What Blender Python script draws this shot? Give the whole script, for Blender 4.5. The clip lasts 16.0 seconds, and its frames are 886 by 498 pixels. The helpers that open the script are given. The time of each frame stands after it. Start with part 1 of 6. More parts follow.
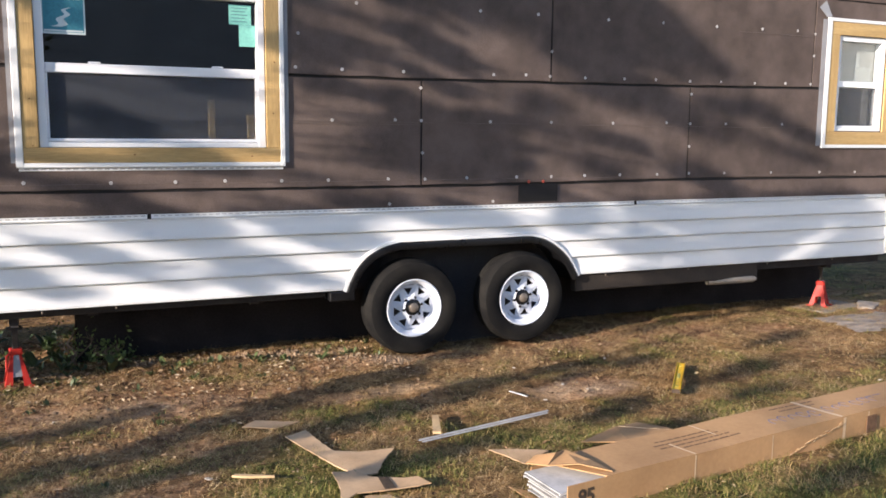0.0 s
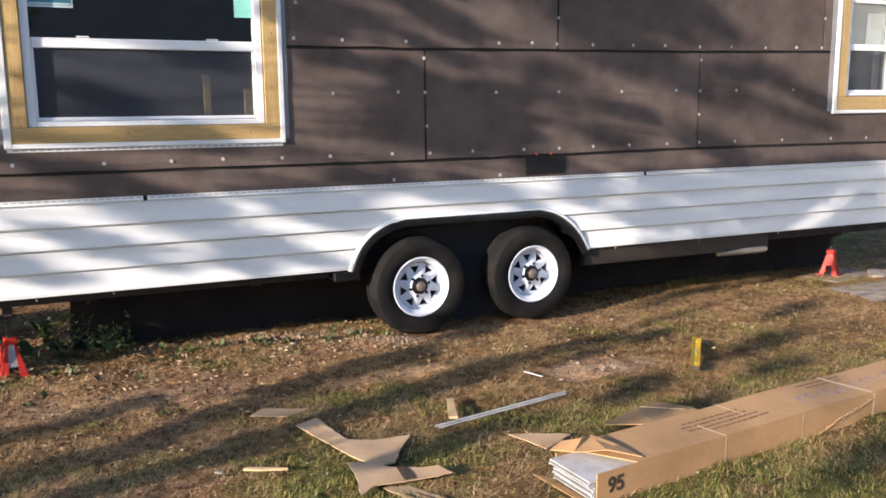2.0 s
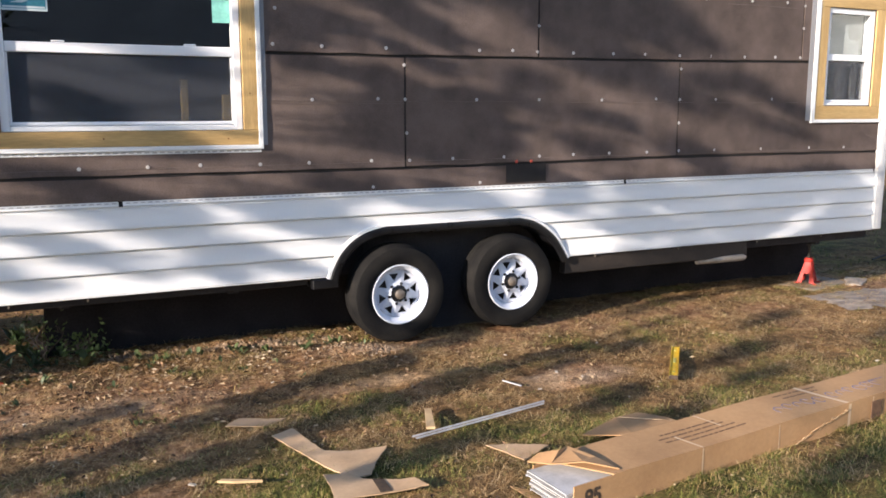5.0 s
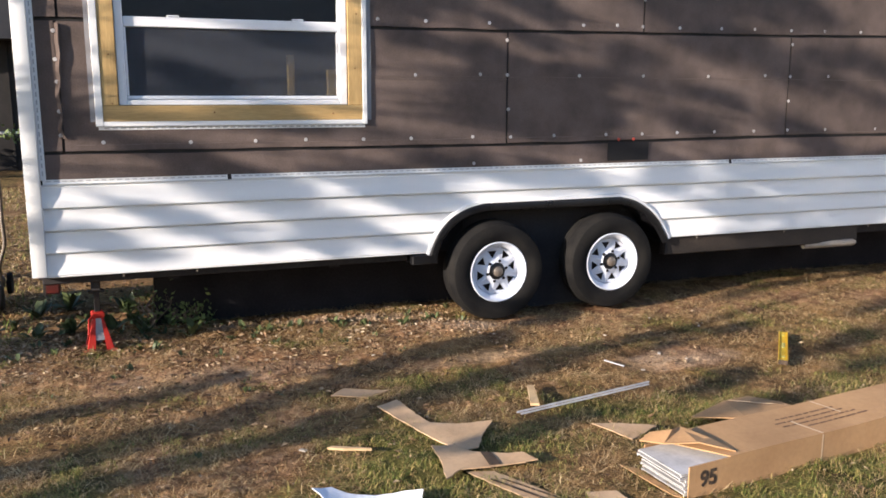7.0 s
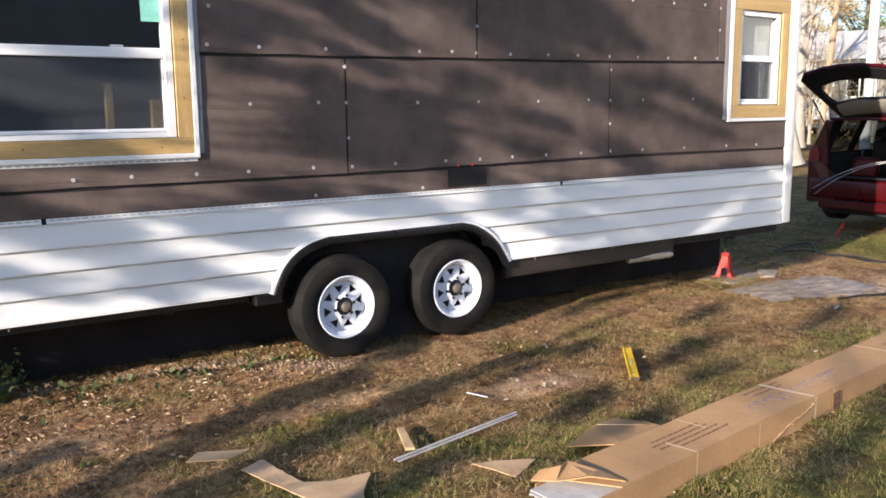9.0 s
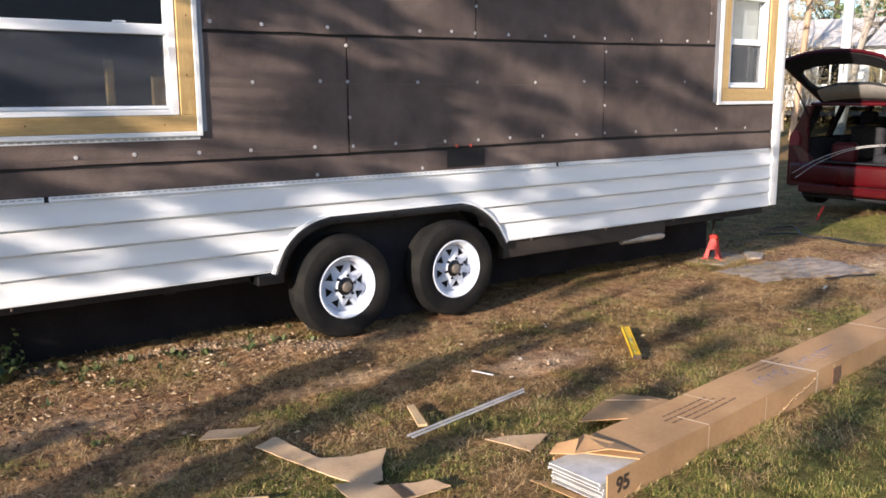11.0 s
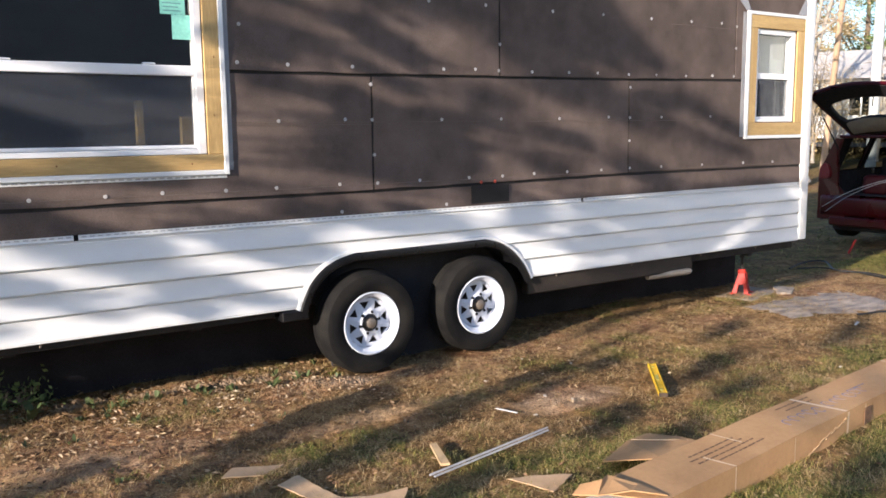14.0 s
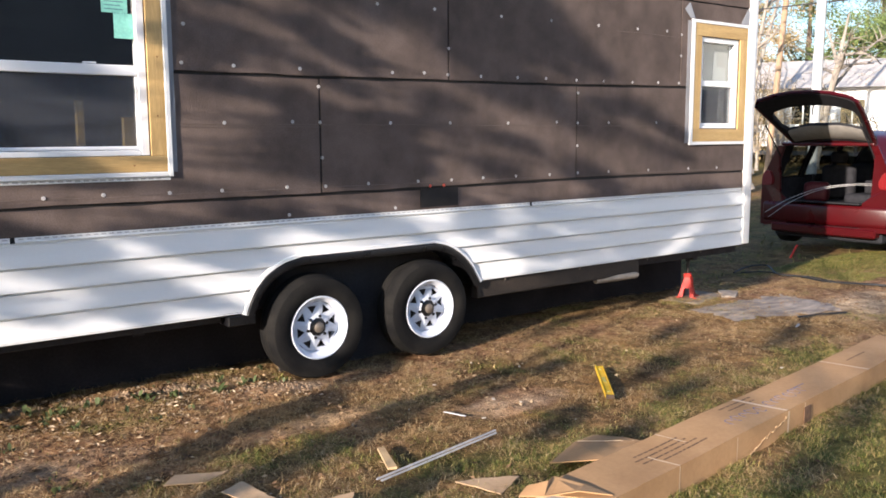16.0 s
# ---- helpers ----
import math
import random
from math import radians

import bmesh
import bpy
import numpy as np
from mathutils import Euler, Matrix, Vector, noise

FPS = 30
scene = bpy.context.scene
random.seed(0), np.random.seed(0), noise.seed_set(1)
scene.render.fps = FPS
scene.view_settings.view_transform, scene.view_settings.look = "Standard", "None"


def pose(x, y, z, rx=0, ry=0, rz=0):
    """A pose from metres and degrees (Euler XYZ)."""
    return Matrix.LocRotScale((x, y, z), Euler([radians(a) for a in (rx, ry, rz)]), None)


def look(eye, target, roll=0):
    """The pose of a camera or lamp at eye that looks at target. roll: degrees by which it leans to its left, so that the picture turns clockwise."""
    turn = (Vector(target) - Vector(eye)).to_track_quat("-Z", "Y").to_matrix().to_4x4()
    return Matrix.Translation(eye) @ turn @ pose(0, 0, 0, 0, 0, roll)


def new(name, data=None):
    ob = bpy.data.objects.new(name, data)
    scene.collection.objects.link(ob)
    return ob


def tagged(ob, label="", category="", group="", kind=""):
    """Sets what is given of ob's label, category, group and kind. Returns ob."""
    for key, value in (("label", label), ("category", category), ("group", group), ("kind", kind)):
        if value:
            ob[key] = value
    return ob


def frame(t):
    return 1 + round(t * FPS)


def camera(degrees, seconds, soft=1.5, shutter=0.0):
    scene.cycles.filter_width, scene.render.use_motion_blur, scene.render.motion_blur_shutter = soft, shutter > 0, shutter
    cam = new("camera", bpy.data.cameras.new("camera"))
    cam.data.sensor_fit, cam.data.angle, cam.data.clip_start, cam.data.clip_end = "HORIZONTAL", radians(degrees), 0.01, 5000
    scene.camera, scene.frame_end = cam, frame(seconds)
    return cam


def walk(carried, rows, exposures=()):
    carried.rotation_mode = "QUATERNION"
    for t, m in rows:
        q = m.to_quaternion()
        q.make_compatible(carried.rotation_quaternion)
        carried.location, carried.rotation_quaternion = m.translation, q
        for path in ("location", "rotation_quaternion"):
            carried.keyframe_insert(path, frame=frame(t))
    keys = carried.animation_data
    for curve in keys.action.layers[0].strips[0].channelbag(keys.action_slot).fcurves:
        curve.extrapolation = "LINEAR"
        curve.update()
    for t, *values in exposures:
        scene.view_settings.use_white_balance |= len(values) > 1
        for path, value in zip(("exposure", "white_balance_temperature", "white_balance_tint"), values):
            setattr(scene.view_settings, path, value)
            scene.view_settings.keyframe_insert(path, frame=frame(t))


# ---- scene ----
cam = camera(55.1, 16.0, soft=1.7)
PATH = [
    (0, (0.246, -0.566, 1.536), (1.04, 1.25, 1.269), 0.5),
    (0.5, (0.177, -0.43, 1.572), (1.044, 1.35, 1.283), -0.1),
    (1, (0.105, -0.367, 1.589), (1.039, 1.381, 1.321), -0.9),
    (1.5, (0.155, -0.362, 1.541), (0.985, 1.431, 1.233), -1.4),
    (2, (0.221, -0.346, 1.537), (1.031, 1.452, 1.206), -0.5),
    (2.5, (0.248, -0.328, 1.562), (1.036, 1.475, 1.205), -0.2),
    (3, (0.252, -0.328, 1.544), (1.064, 1.468, 1.206), -0.3),
    (3.2, (0.242, -0.318, 1.54), (1.04, 1.484, 1.204), -0.5),
    (5.3, (0.255, -0.335, 1.565), (1.107, 1.446, 1.242), 0.0),
    (5.5, (0.261, -0.341, 1.555), (1.101, 1.446, 1.236), -0.1),
    (6, (0.249, -0.33, 1.55), (1.082, 1.461, 1.238), -0.1),
    (6.5, (0.208, -0.311, 1.542), (1.008, 1.49, 1.204), 0.2),
    (7, (0.121, -0.255, 1.51), (0.801, 1.591, 1.15), 0.1),
    (7.5, (0.094, -0.209, 1.542), (0.747, 1.638, 1.142), 0.4),
    (8, (0.095, -0.07, 1.554), (0.779, 1.773, 1.187), -0.0),
    (8.5, (0.096, 0.005, 1.592), (0.968, 1.776, 1.275), -0.2),
    (9, (-0.06, 0.077, 1.581), (1.042, 1.714, 1.257), -0.6),
    (9.2, (-0.129, 0.111, 1.563), (1.027, 1.709, 1.231), -1.2),
    (11.3, (-0.228, 0.174, 1.536), (0.923, 1.771, 1.183), -0.2),
    (11.5, (-0.219, 0.173, 1.551), (0.921, 1.778, 1.202), -0.4),
    (12, (-0.213, 0.159, 1.56), (0.911, 1.78, 1.229), -0.6),
    (12.5, (-0.206, 0.145, 1.557), (0.919, 1.768, 1.239), -0.5),
    (13, (-0.209, 0.163, 1.551), (0.92, 1.784, 1.242), -0.5),
    (13.5, (-0.209, 0.161, 1.559), (0.893, 1.806, 1.276), -0.5),
    (14, (-0.205, 0.155, 1.562), (0.902, 1.797, 1.284), -0.7),
    (14.5, (-0.197, 0.145, 1.566), (0.953, 1.758, 1.293), -0.3),
    (15, (-0.192, 0.155, 1.553), (1.001, 1.736, 1.275), -0.3),
    (15.5, (-0.194, 0.159, 1.549), (1.003, 1.738, 1.277), -0.2),
    (16, (-0.179, 0.148, 1.542), (1.02, 1.727, 1.278), -0.3),
]
walk(cam, [(t, look(eye, target, roll)) for t, eye, target, roll in PATH])

# ---- light ----
SUN = Vector((-0.917, -0.287, 0.258)).normalized()  # towards the sun: low, from behind and beside the house
world = bpy.data.worlds.new("sky")
scene.world = world
world.use_nodes = True
wn = world.node_tree
sky = wn.nodes.new("ShaderNodeTexSky")
sky.sky_type = "NISHITA"
sky.sun_disc = False
sky.sun_elevation = math.asin(SUN.z)
sky.sun_rotation = math.atan2(SUN.x, SUN.y)
sky.dust_density, sky.ozone_density = 0.9, 2.8
wn.links.new(sky.outputs["Color"], wn.nodes["Background"].inputs["Color"])
wn.nodes["Background"].inputs["Strength"].default_value = 0.122
lamp = bpy.data.lights.new("sun", "SUN")
lamp.energy, lamp.angle, lamp.color = 4.8, radians(0.5), (1.0, 0.86, 0.7)
sun = new("sun", lamp)
sun.matrix_world = look((-20, -8, 12), Vector((-20, -8, 12)) - SUN)
scene.view_settings.exposure = 1.4
scene.view_settings.use_white_balance = True
scene.view_settings.white_balance_temperature, scene.view_settings.white_balance_tint = 6150, 14


# ---- materials ----
def mat(name, a, b=None, scale=8.0, rough=0.8, metal=0.0, bump=0.0, bscale=60.0, fine=0.12, stretch=(1, 1, 1), vary=0.0, island=False, spec=0.3, coat=0.0):
    """A surface with two scales of variation: broad blotches from a to b, and a fine grain; vary: difference from piece to piece."""
    m = bpy.data.materials.new(name)
    m.use_nodes = True
    nt = m.node_tree
    bsdf = nt.nodes["Principled BSDF"]
    b = b or tuple(min(1, c * 0.8) for c in a)
    co = nt.nodes.new("ShaderNodeTexCoord")
    mp = nt.nodes.new("ShaderNodeMapping")
    mp.inputs["Scale"].default_value = stretch
    nt.links.new(co.outputs["Object"], mp.inputs["Vector"])
    broad = nt.nodes.new("ShaderNodeTexNoise")
    broad.inputs["Scale"].default_value = scale
    broad.inputs["Detail"].default_value = 4
    grain = nt.nodes.new("ShaderNodeTexNoise")
    grain.inputs["Scale"].default_value = bscale
    grain.inputs["Detail"].default_value = 6
    grain.inputs["Roughness"].default_value = 0.65
    for n in (broad, grain):
        nt.links.new(mp.outputs["Vector"], n.inputs["Vector"])
    ramp = nt.nodes.new("ShaderNodeValToRGB")
    ramp.color_ramp.elements[0].position, ramp.color_ramp.elements[1].position = 0.32, 0.68
    ramp.color_ramp.elements[0].color, ramp.color_ramp.elements[1].color = (*a, 1), (*b, 1)
    nt.links.new(broad.outputs["Fac"], ramp.inputs["Fac"])
    span = nt.nodes.new("ShaderNodeMapRange")
    span.inputs["To Min"].default_value, span.inputs["To Max"].default_value = 1 - 2 * fine, 1 + 2 * fine
    nt.links.new(grain.outputs["Fac"], span.inputs["Value"])
    hsv = nt.nodes.new("ShaderNodeHueSaturation")
    nt.links.new(ramp.outputs["Color"], hsv.inputs["Color"])
    value = span.outputs["Result"]
    if vary:
        rnd = nt.nodes.new("ShaderNodeNewGeometry" if island else "ShaderNodeObjectInfo").outputs["Random Per Island" if island else "Random"]
        piece = nt.nodes.new("ShaderNodeMapRange")
        piece.inputs["To Min"].default_value, piece.inputs["To Max"].default_value = 1 - vary, 1 + vary
        nt.links.new(rnd, piece.inputs["Value"])
        mul = nt.nodes.new("ShaderNodeMath")
        mul.operation = "MULTIPLY"
        nt.links.new(value, mul.inputs[0])
        nt.links.new(piece.outputs["Result"], mul.inputs[1])
        value = mul.outputs["Value"]
    nt.links.new(value, hsv.inputs["Value"])
    nt.links.new(hsv.outputs["Color"], bsdf.inputs["Base Color"])
    rr = nt.nodes.new("ShaderNodeMapRange")
    rr.inputs["To Min"].default_value, rr.inputs["To Max"].default_value = max(0.02, rough - 0.1), min(1, rough + 0.1)
    nt.links.new(broad.outputs["Fac"], rr.inputs["Value"])
    nt.links.new(rr.outputs["Result"], bsdf.inputs["Roughness"])
    bsdf.inputs["Metallic"].default_value = metal
    bsdf.inputs["Specular IOR Level"].default_value = spec
    bsdf.inputs["Coat Weight"].default_value = coat
    if bump:
        bp = nt.nodes.new("ShaderNodeBump")
        bp.inputs["Strength"].default_value = bump
        bp.inputs["Distance"].default_value = 0.01
        nt.links.new(grain.outputs["Fac"], bp.inputs["Height"])
        nt.links.new(bp.outputs["Normal"], bsdf.inputs["Normal"])
    return m


def glass_mat(name, tint=(0.9, 0.95, 0.95), clear=0.9, rough=0.01, gloss_least=0.06):
    """Window glass: a clear pane with a mirror's gloss by Fresnel."""
    m = bpy.data.materials.new(name)
    m.use_nodes = True
    nt = m.node_tree
    out = nt.nodes["Material Output"]
    see = nt.nodes.new("ShaderNodeBsdfTransparent")
    see.inputs["Color"].default_value = (*[c * clear for c in tint], 1)
    gloss = nt.nodes.new("ShaderNodeBsdfGlossy")
    gloss.inputs["Roughness"].default_value = rough
    face = nt.nodes.new("ShaderNodeLayerWeight")
    face.inputs["Blend"].default_value = 0.5
    steep = nt.nodes.new("ShaderNodeMath")
    steep.operation, steep.inputs[1].default_value = "POWER", 4.0
    nt.links.new(face.outputs["Facing"], steep.inputs[0])
    fr = nt.nodes.new("ShaderNodeMath")
    fr.operation, fr.inputs[1].default_value, fr.inputs[2].default_value = "MULTIPLY_ADD", 0.75, gloss_least
    nt.links.new(steep.outputs["Value"], fr.inputs[0])
    mix = nt.nodes.new("ShaderNodeMixShader")
    nt.links.new(fr.outputs["Value"], mix.inputs["Fac"])
    nt.links.new(see.outputs["BSDF"], mix.inputs[1])
    nt.links.new(gloss.outputs["BSDF"], mix.inputs[2])
    nt.links.new(mix.outputs["Shader"], out.inputs["Surface"])
    return m


def veil_mat(name, color, cover):
    """A fine mesh or clear plastic film: part cloth, part open."""
    m = bpy.data.materials.new(name)
    m.use_nodes = True
    nt = m.node_tree
    see = nt.nodes.new("ShaderNodeBsdfTransparent")
    mix = nt.nodes.new("ShaderNodeMixShader")
    noise_n = nt.nodes.new("ShaderNodeTexNoise")
    noise_n.inputs["Scale"].default_value = 30
    span = nt.nodes.new("ShaderNodeMapRange")
    span.inputs["To Min"].default_value, span.inputs["To Max"].default_value = cover - 0.08, cover + 0.08
    nt.links.new(noise_n.outputs["Fac"], span.inputs["Value"])
    nt.links.new(span.outputs["Result"], mix.inputs["Fac"])
    bsdf = nt.nodes["Principled BSDF"]
    bsdf.inputs["Base Color"].default_value = (*color, 1)
    bsdf.inputs["Roughness"].default_value = 0.6
    nt.links.new(see.outputs["BSDF"], mix.inputs[1])
    nt.links.new(bsdf.outputs["BSDF"], mix.inputs[2])
    nt.links.new(mix.outputs["Shader"], nt.nodes["Material Output"].inputs["Surface"])
    return m


FELT = mat("felt", (0.082, 0.062, 0.053), (0.132, 0.1, 0.086), 5, 0.9, bump=0.45, bscale=130, fine=0.22, vary=0.1, spec=0.2)
LINE = mat("felt_print", (0.17, 0.135, 0.115), (0.1, 0.077, 0.065), 5, 0.9, fine=0.2)
FELT_DARK = mat("tar_patch", (0.016, 0.014, 0.013), (0.024, 0.021, 0.02), 9, 0.75, bump=0.3, bscale=150)
VINYL = mat("white_vinyl", (0.73, 0.73, 0.715), (0.68, 0.685, 0.67), 3, 0.42, bump=0.05, bscale=160, fine=0.025, stretch=(0.3, 1, 2), spec=0.4)
HEM = mat("vinyl_slot_shade", (0.36, 0.36, 0.36), (0.42, 0.42, 0.42), 20, 0.7)
VINYL_FRAME = mat("window_vinyl", (0.82, 0.82, 0.82), (0.78, 0.785, 0.79), 5, 0.3, fine=0.02, spec=0.5)
PINE = mat("pine_board", (0.53, 0.36, 0.15), (0.41, 0.265, 0.105), 3, 0.6, bump=0.12, bscale=22, fine=0.22, stretch=(0.6, 6, 6), vary=0.08)
PINE_UP = mat("pine_board_upright", (0.53, 0.36, 0.15), (0.41, 0.265, 0.105), 3, 0.6, bump=0.12, bscale=22, fine=0.22, stretch=(6, 6, 0.6), vary=0.08)
KNOT = mat("pine_knot", (0.12, 0.05, 0.02), (0.2, 0.09, 0.03), 80, 0.7)
CAP = mat("nail_cap", (0.5, 0.48, 0.46), (0.36, 0.35, 0.34), 120, 0.5, metal=0.2, fine=0.15, vary=0.2)
CAP_RED = mat("red_nail_cap", (0.55, 0.09, 0.05), (0.4, 0.06, 0.04), 120, 0.5)
BLACK = mat("black_paint", (0.006, 0.006, 0.007), (0.01, 0.01, 0.011), 12, 0.3, bump=0.06, bscale=80, fine=0.2, spec=0.3)
FRAME = mat("chassis_steel", (0.022, 0.018, 0.015), (0.035, 0.027, 0.021), 7, 0.65, bump=0.2, bscale=60, fine=0.25)
# near-black that puts the depth of shade under the house into a colour
SHADE_BOARD = mat("shade_board_black", (0.021, 0.019, 0.02), (0.033, 0.03, 0.031), 3, 1.0, fine=0.3, spec=0.0)
# underside parts share this tone, with the shade beneath the floor put into it
UNDERSIDE_SHADE = mat("underside_shade", (0.04, 0.037, 0.038), (0.052, 0.048, 0.048), 8, 0.95, fine=0.2, spec=0.02)
RUST = mat("dull_steel", (0.16, 0.14, 0.12), (0.24, 0.2, 0.16), 25, 0.5, metal=0.6, bump=0.15, bscale=90)
RUBBER = mat("tyre_rubber", (0.006, 0.006, 0.0065), (0.016, 0.015, 0.0135), 6, 0.82, bump=0.25, bscale=90, fine=0.25, spec=0.1)
RIM = mat("white_wheel_paint", (0.6, 0.63, 0.69), (0.52, 0.55, 0.61), 10, 0.35, fine=0.04, spec=0.5)
STEEL = mat("bare_metal", (0.5, 0.49, 0.47), (0.36, 0.35, 0.33), 30, 0.3, metal=1.0, fine=0.1)
LENS_DULL = mat("faded_red_lens", (0.09, 0.016, 0.012), (0.05, 0.012, 0.01), 30, 0.4)
RED = mat("red_enamel", (0.45, 0.03, 0.018), (0.34, 0.023, 0.016), 15, 0.5, bump=0.05, fine=0.1, spec=0.2)
GREY = mat("grey_steel", (0.24, 0.24, 0.25), (0.3, 0.3, 0.3), 15, 0.5, metal=0.2)
GREY_DULL = mat("dull_grey_plastic", (0.3, 0.26, 0.21), (0.22, 0.19, 0.15), 12, 0.7)
CARD = mat("cardboard", (0.43, 0.255, 0.12), (0.35, 0.2, 0.092), 4, 0.85, bump=0.12, bscale=45, fine=0.1, vary=0.06)
CARD_PALE = mat("faded_cardboard", (0.47, 0.325, 0.195), (0.37, 0.245, 0.14), 5, 0.9, bump=0.15, bscale=40, fine=0.14, vary=0.12)
CARD_EDGE = mat("cardboard_edge", (0.56, 0.39, 0.22), (0.4, 0.26, 0.14), 60, 0.9, bump=0.3, bscale=200)
TAPE = mat("carton_tape", (0.62, 0.46, 0.29), (0.55, 0.4, 0.25), 20, 0.35)
INK = mat("carton_ink", (0.10, 0.055, 0.03), (0.15, 0.085, 0.05), 30, 0.85, fine=0.3)
INK_BLUE = mat("blue_carton_ink", (0.13, 0.115, 0.16), (0.2, 0.16, 0.17), 40, 0.85, fine=0.3)
INK_BLACK = mat("black_carton_ink", (0.03, 0.022, 0.016), (0.075, 0.05, 0.032), 30, 0.8)
FOAM = mat("white_scrap", (0.82, 0.82, 0.84), (0.76, 0.77, 0.8), 10, 0.6, bump=0.1, fine=0.03)
YELLOW = mat("yellow_level", (0.72, 0.47, 0.02), (0.62, 0.38, 0.015), 18, 0.4, fine=0.08, spec=0.5)
VIAL = mat("level_vial", (0.5, 0.45, 0.12), (0.42, 0.38, 0.12), 30, 0.2)
WOOD = mat("bare_wood", (0.5, 0.36, 0.2), (0.4, 0.27, 0.14), 10, 0.75, bump=0.15, bscale=60, fine=0.15)
TARP = mat("grey_tarp", (0.12, 0.1, 0.09), (0.36, 0.3, 0.245), 5, 0.75, stretch=(1, 2.5, 1), bump=0.3, bscale=25, fine=0.15)
CONCRETE = mat("concrete", (0.3, 0.25, 0.2), (0.2, 0.165, 0.13), 9, 0.9, bump=0.3, bscale=70, fine=0.2)
HOSE = mat("black_hose", (0.012, 0.012, 0.013), (0.02, 0.02, 0.02), 30, 0.5)
SCREEN = veil_mat("insect_screen", (0.065, 0.072, 0.088), 0.34)
FILM = veil_mat("clear_flashing_film", (0.5, 0.52, 0.55), 0.42)
PANE = glass_mat("window_glass")
PANE_DARK = glass_mat("tinted_glass", (0.35, 0.4, 0.4), 0.6)
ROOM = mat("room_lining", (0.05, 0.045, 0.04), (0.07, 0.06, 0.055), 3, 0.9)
STICKER_TEAL = mat("teal_sticker", (0.05, 0.2, 0.26), (0.06, 0.24, 0.3), 30, 0.5)
STICKER_GREEN = mat("green_sticker", (0.22, 0.55, 0.46), (0.26, 0.6, 0.5), 30, 0.5)
STICKER_WHITE = mat("white_print", (0.6, 0.68, 0.68), (0.55, 0.62, 0.62), 30, 0.5)
STICKER_INK = mat("grey_print", (0.1, 0.22, 0.22), (0.12, 0.26, 0.26), 30, 0.5)


# ---- mesh helpers ----
def thing(name, x=0.0, y=0.0, z=0.0, rz=0.0, **tags):
    """A top-level empty at a thing's base."""
    ob = new(name)
    ob.matrix_world = pose(x, y, z, 0, 0, rz)
    return tagged(ob, **tags)


def part(name, bm, material, parent=None, label="", smooth=False, at=None):
    """Links a bmesh as one mesh object under a thing or a part."""
    me = bpy.data.meshes.new(name)
    bmesh.ops.recalc_face_normals(bm, faces=bm.faces)
    if smooth:
        for f in bm.faces:
            f.smooth = True
    bm.to_mesh(me)
    bm.free()
    me.materials.append(material)
    if smooth:
        me.set_sharp_from_angle(angle=radians(40))
    ob = new(name, me)
    ob.parent = parent
    if at:
        ob.matrix_local = at
    if label:
        tagged(ob, label=label)
    return ob


def piece(name, me, parent, m, material=None):
    """One of many alike pieces on one shared mesh."""
    ob = new(name, me)
    ob.parent = parent
    ob.matrix_local = m
    return ob


def box(x0, x1, y0, y1, z0, z1, bevel=0.0, bm=None, seg=1):
    own = bmesh.new()
    bmesh.ops.create_cube(own, size=1)
    for v in own.verts:
        v.co = Vector(((x0 + x1) / 2 + v.co.x * (x1 - x0), (y0 + y1) / 2 + v.co.y * (y1 - y0), (z0 + z1) / 2 + v.co.z * (z1 - z0)))
    if bevel:
        bmesh.ops.bevel(own, geom=own.edges[:], offset=bevel, segments=seg, affect="EDGES", profile=0.5)
    return join(bm, own)


def join(bm, own):
    """Adds own to bm, or gives own back when there is no bm yet."""
    if bm is None:
        return own
    me = bpy.data.meshes.new("tmp")
    own.to_mesh(me)
    own.free()
    bm.from_mesh(me)
    bpy.data.meshes.remove(me)
    return bm


def lathe(profile, n=40, axis="y", bm=None, close=False):
    """Turns a profile of (radius, along) round an axis."""
    bm = bm or bmesh.new()
    rings = []
    for k in range(n):
        a = 2 * math.pi * k / n
        ring = []
        for r, s in profile:
            u, w = r * math.cos(a), r * math.sin(a)
            ring.append(bm.verts.new((u, s, w) if axis == "y" else (u, w, s) if axis == "z" else (s, u, w)))
        rings.append(ring)
    m = len(profile)
    for k in range(n):
        p, q = rings[k], rings[(k + 1) % n]
        for i in range(m if close else m - 1):
            j = (i + 1) % m
            bm.faces.new((p[i], p[j], q[j], q[i]))
    bmesh.ops.remove_doubles(bm, verts=bm.verts[:], dist=1e-5)
    return bm


def tube(points, radius, n=8, bm=None, caps=True):
    """A round bar along points; radius may be one number or one for each point."""
    bm = bm or bmesh.new()
    pts = [Vector(p) for p in points]
    rad = [radius] * len(pts) if isinstance(radius, (int, float)) else radius
    rings = []
    side = None
    for k, p in enumerate(pts):
        way = (pts[min(k + 1, len(pts) - 1)] - pts[max(k - 1, 0)]).normalized()
        if side is None:
            side = way.orthogonal().normalized()
        side = (side - way * side.dot(way)).normalized()
        up = way.cross(side)
        rings.append([bm.verts.new(p + rad[k] * (math.cos(2 * math.pi * i / n) * side + math.sin(2 * math.pi * i / n) * up)) for i in range(n)])
    for p, q in zip(rings, rings[1:]):
        for i in range(n):
            bm.faces.new((p[i], p[(i + 1) % n], q[(i + 1) % n], q[i]))
    if caps:
        bm.faces.new(rings[0][::-1])
        bm.faces.new(rings[-1])
    return bm


def prism(outline, depth, bm=None):
    """A flat outline (list of 3D points in one plane or nearly) given thickness along the vector depth."""
    bm = bm or bmesh.new()
    low = [bm.verts.new(p) for p in outline]
    high = [bm.verts.new(Vector(p) + Vector(depth)) for p in outline]
    bm.faces.new(low)
    bm.faces.new(high[::-1])
    n = len(low)
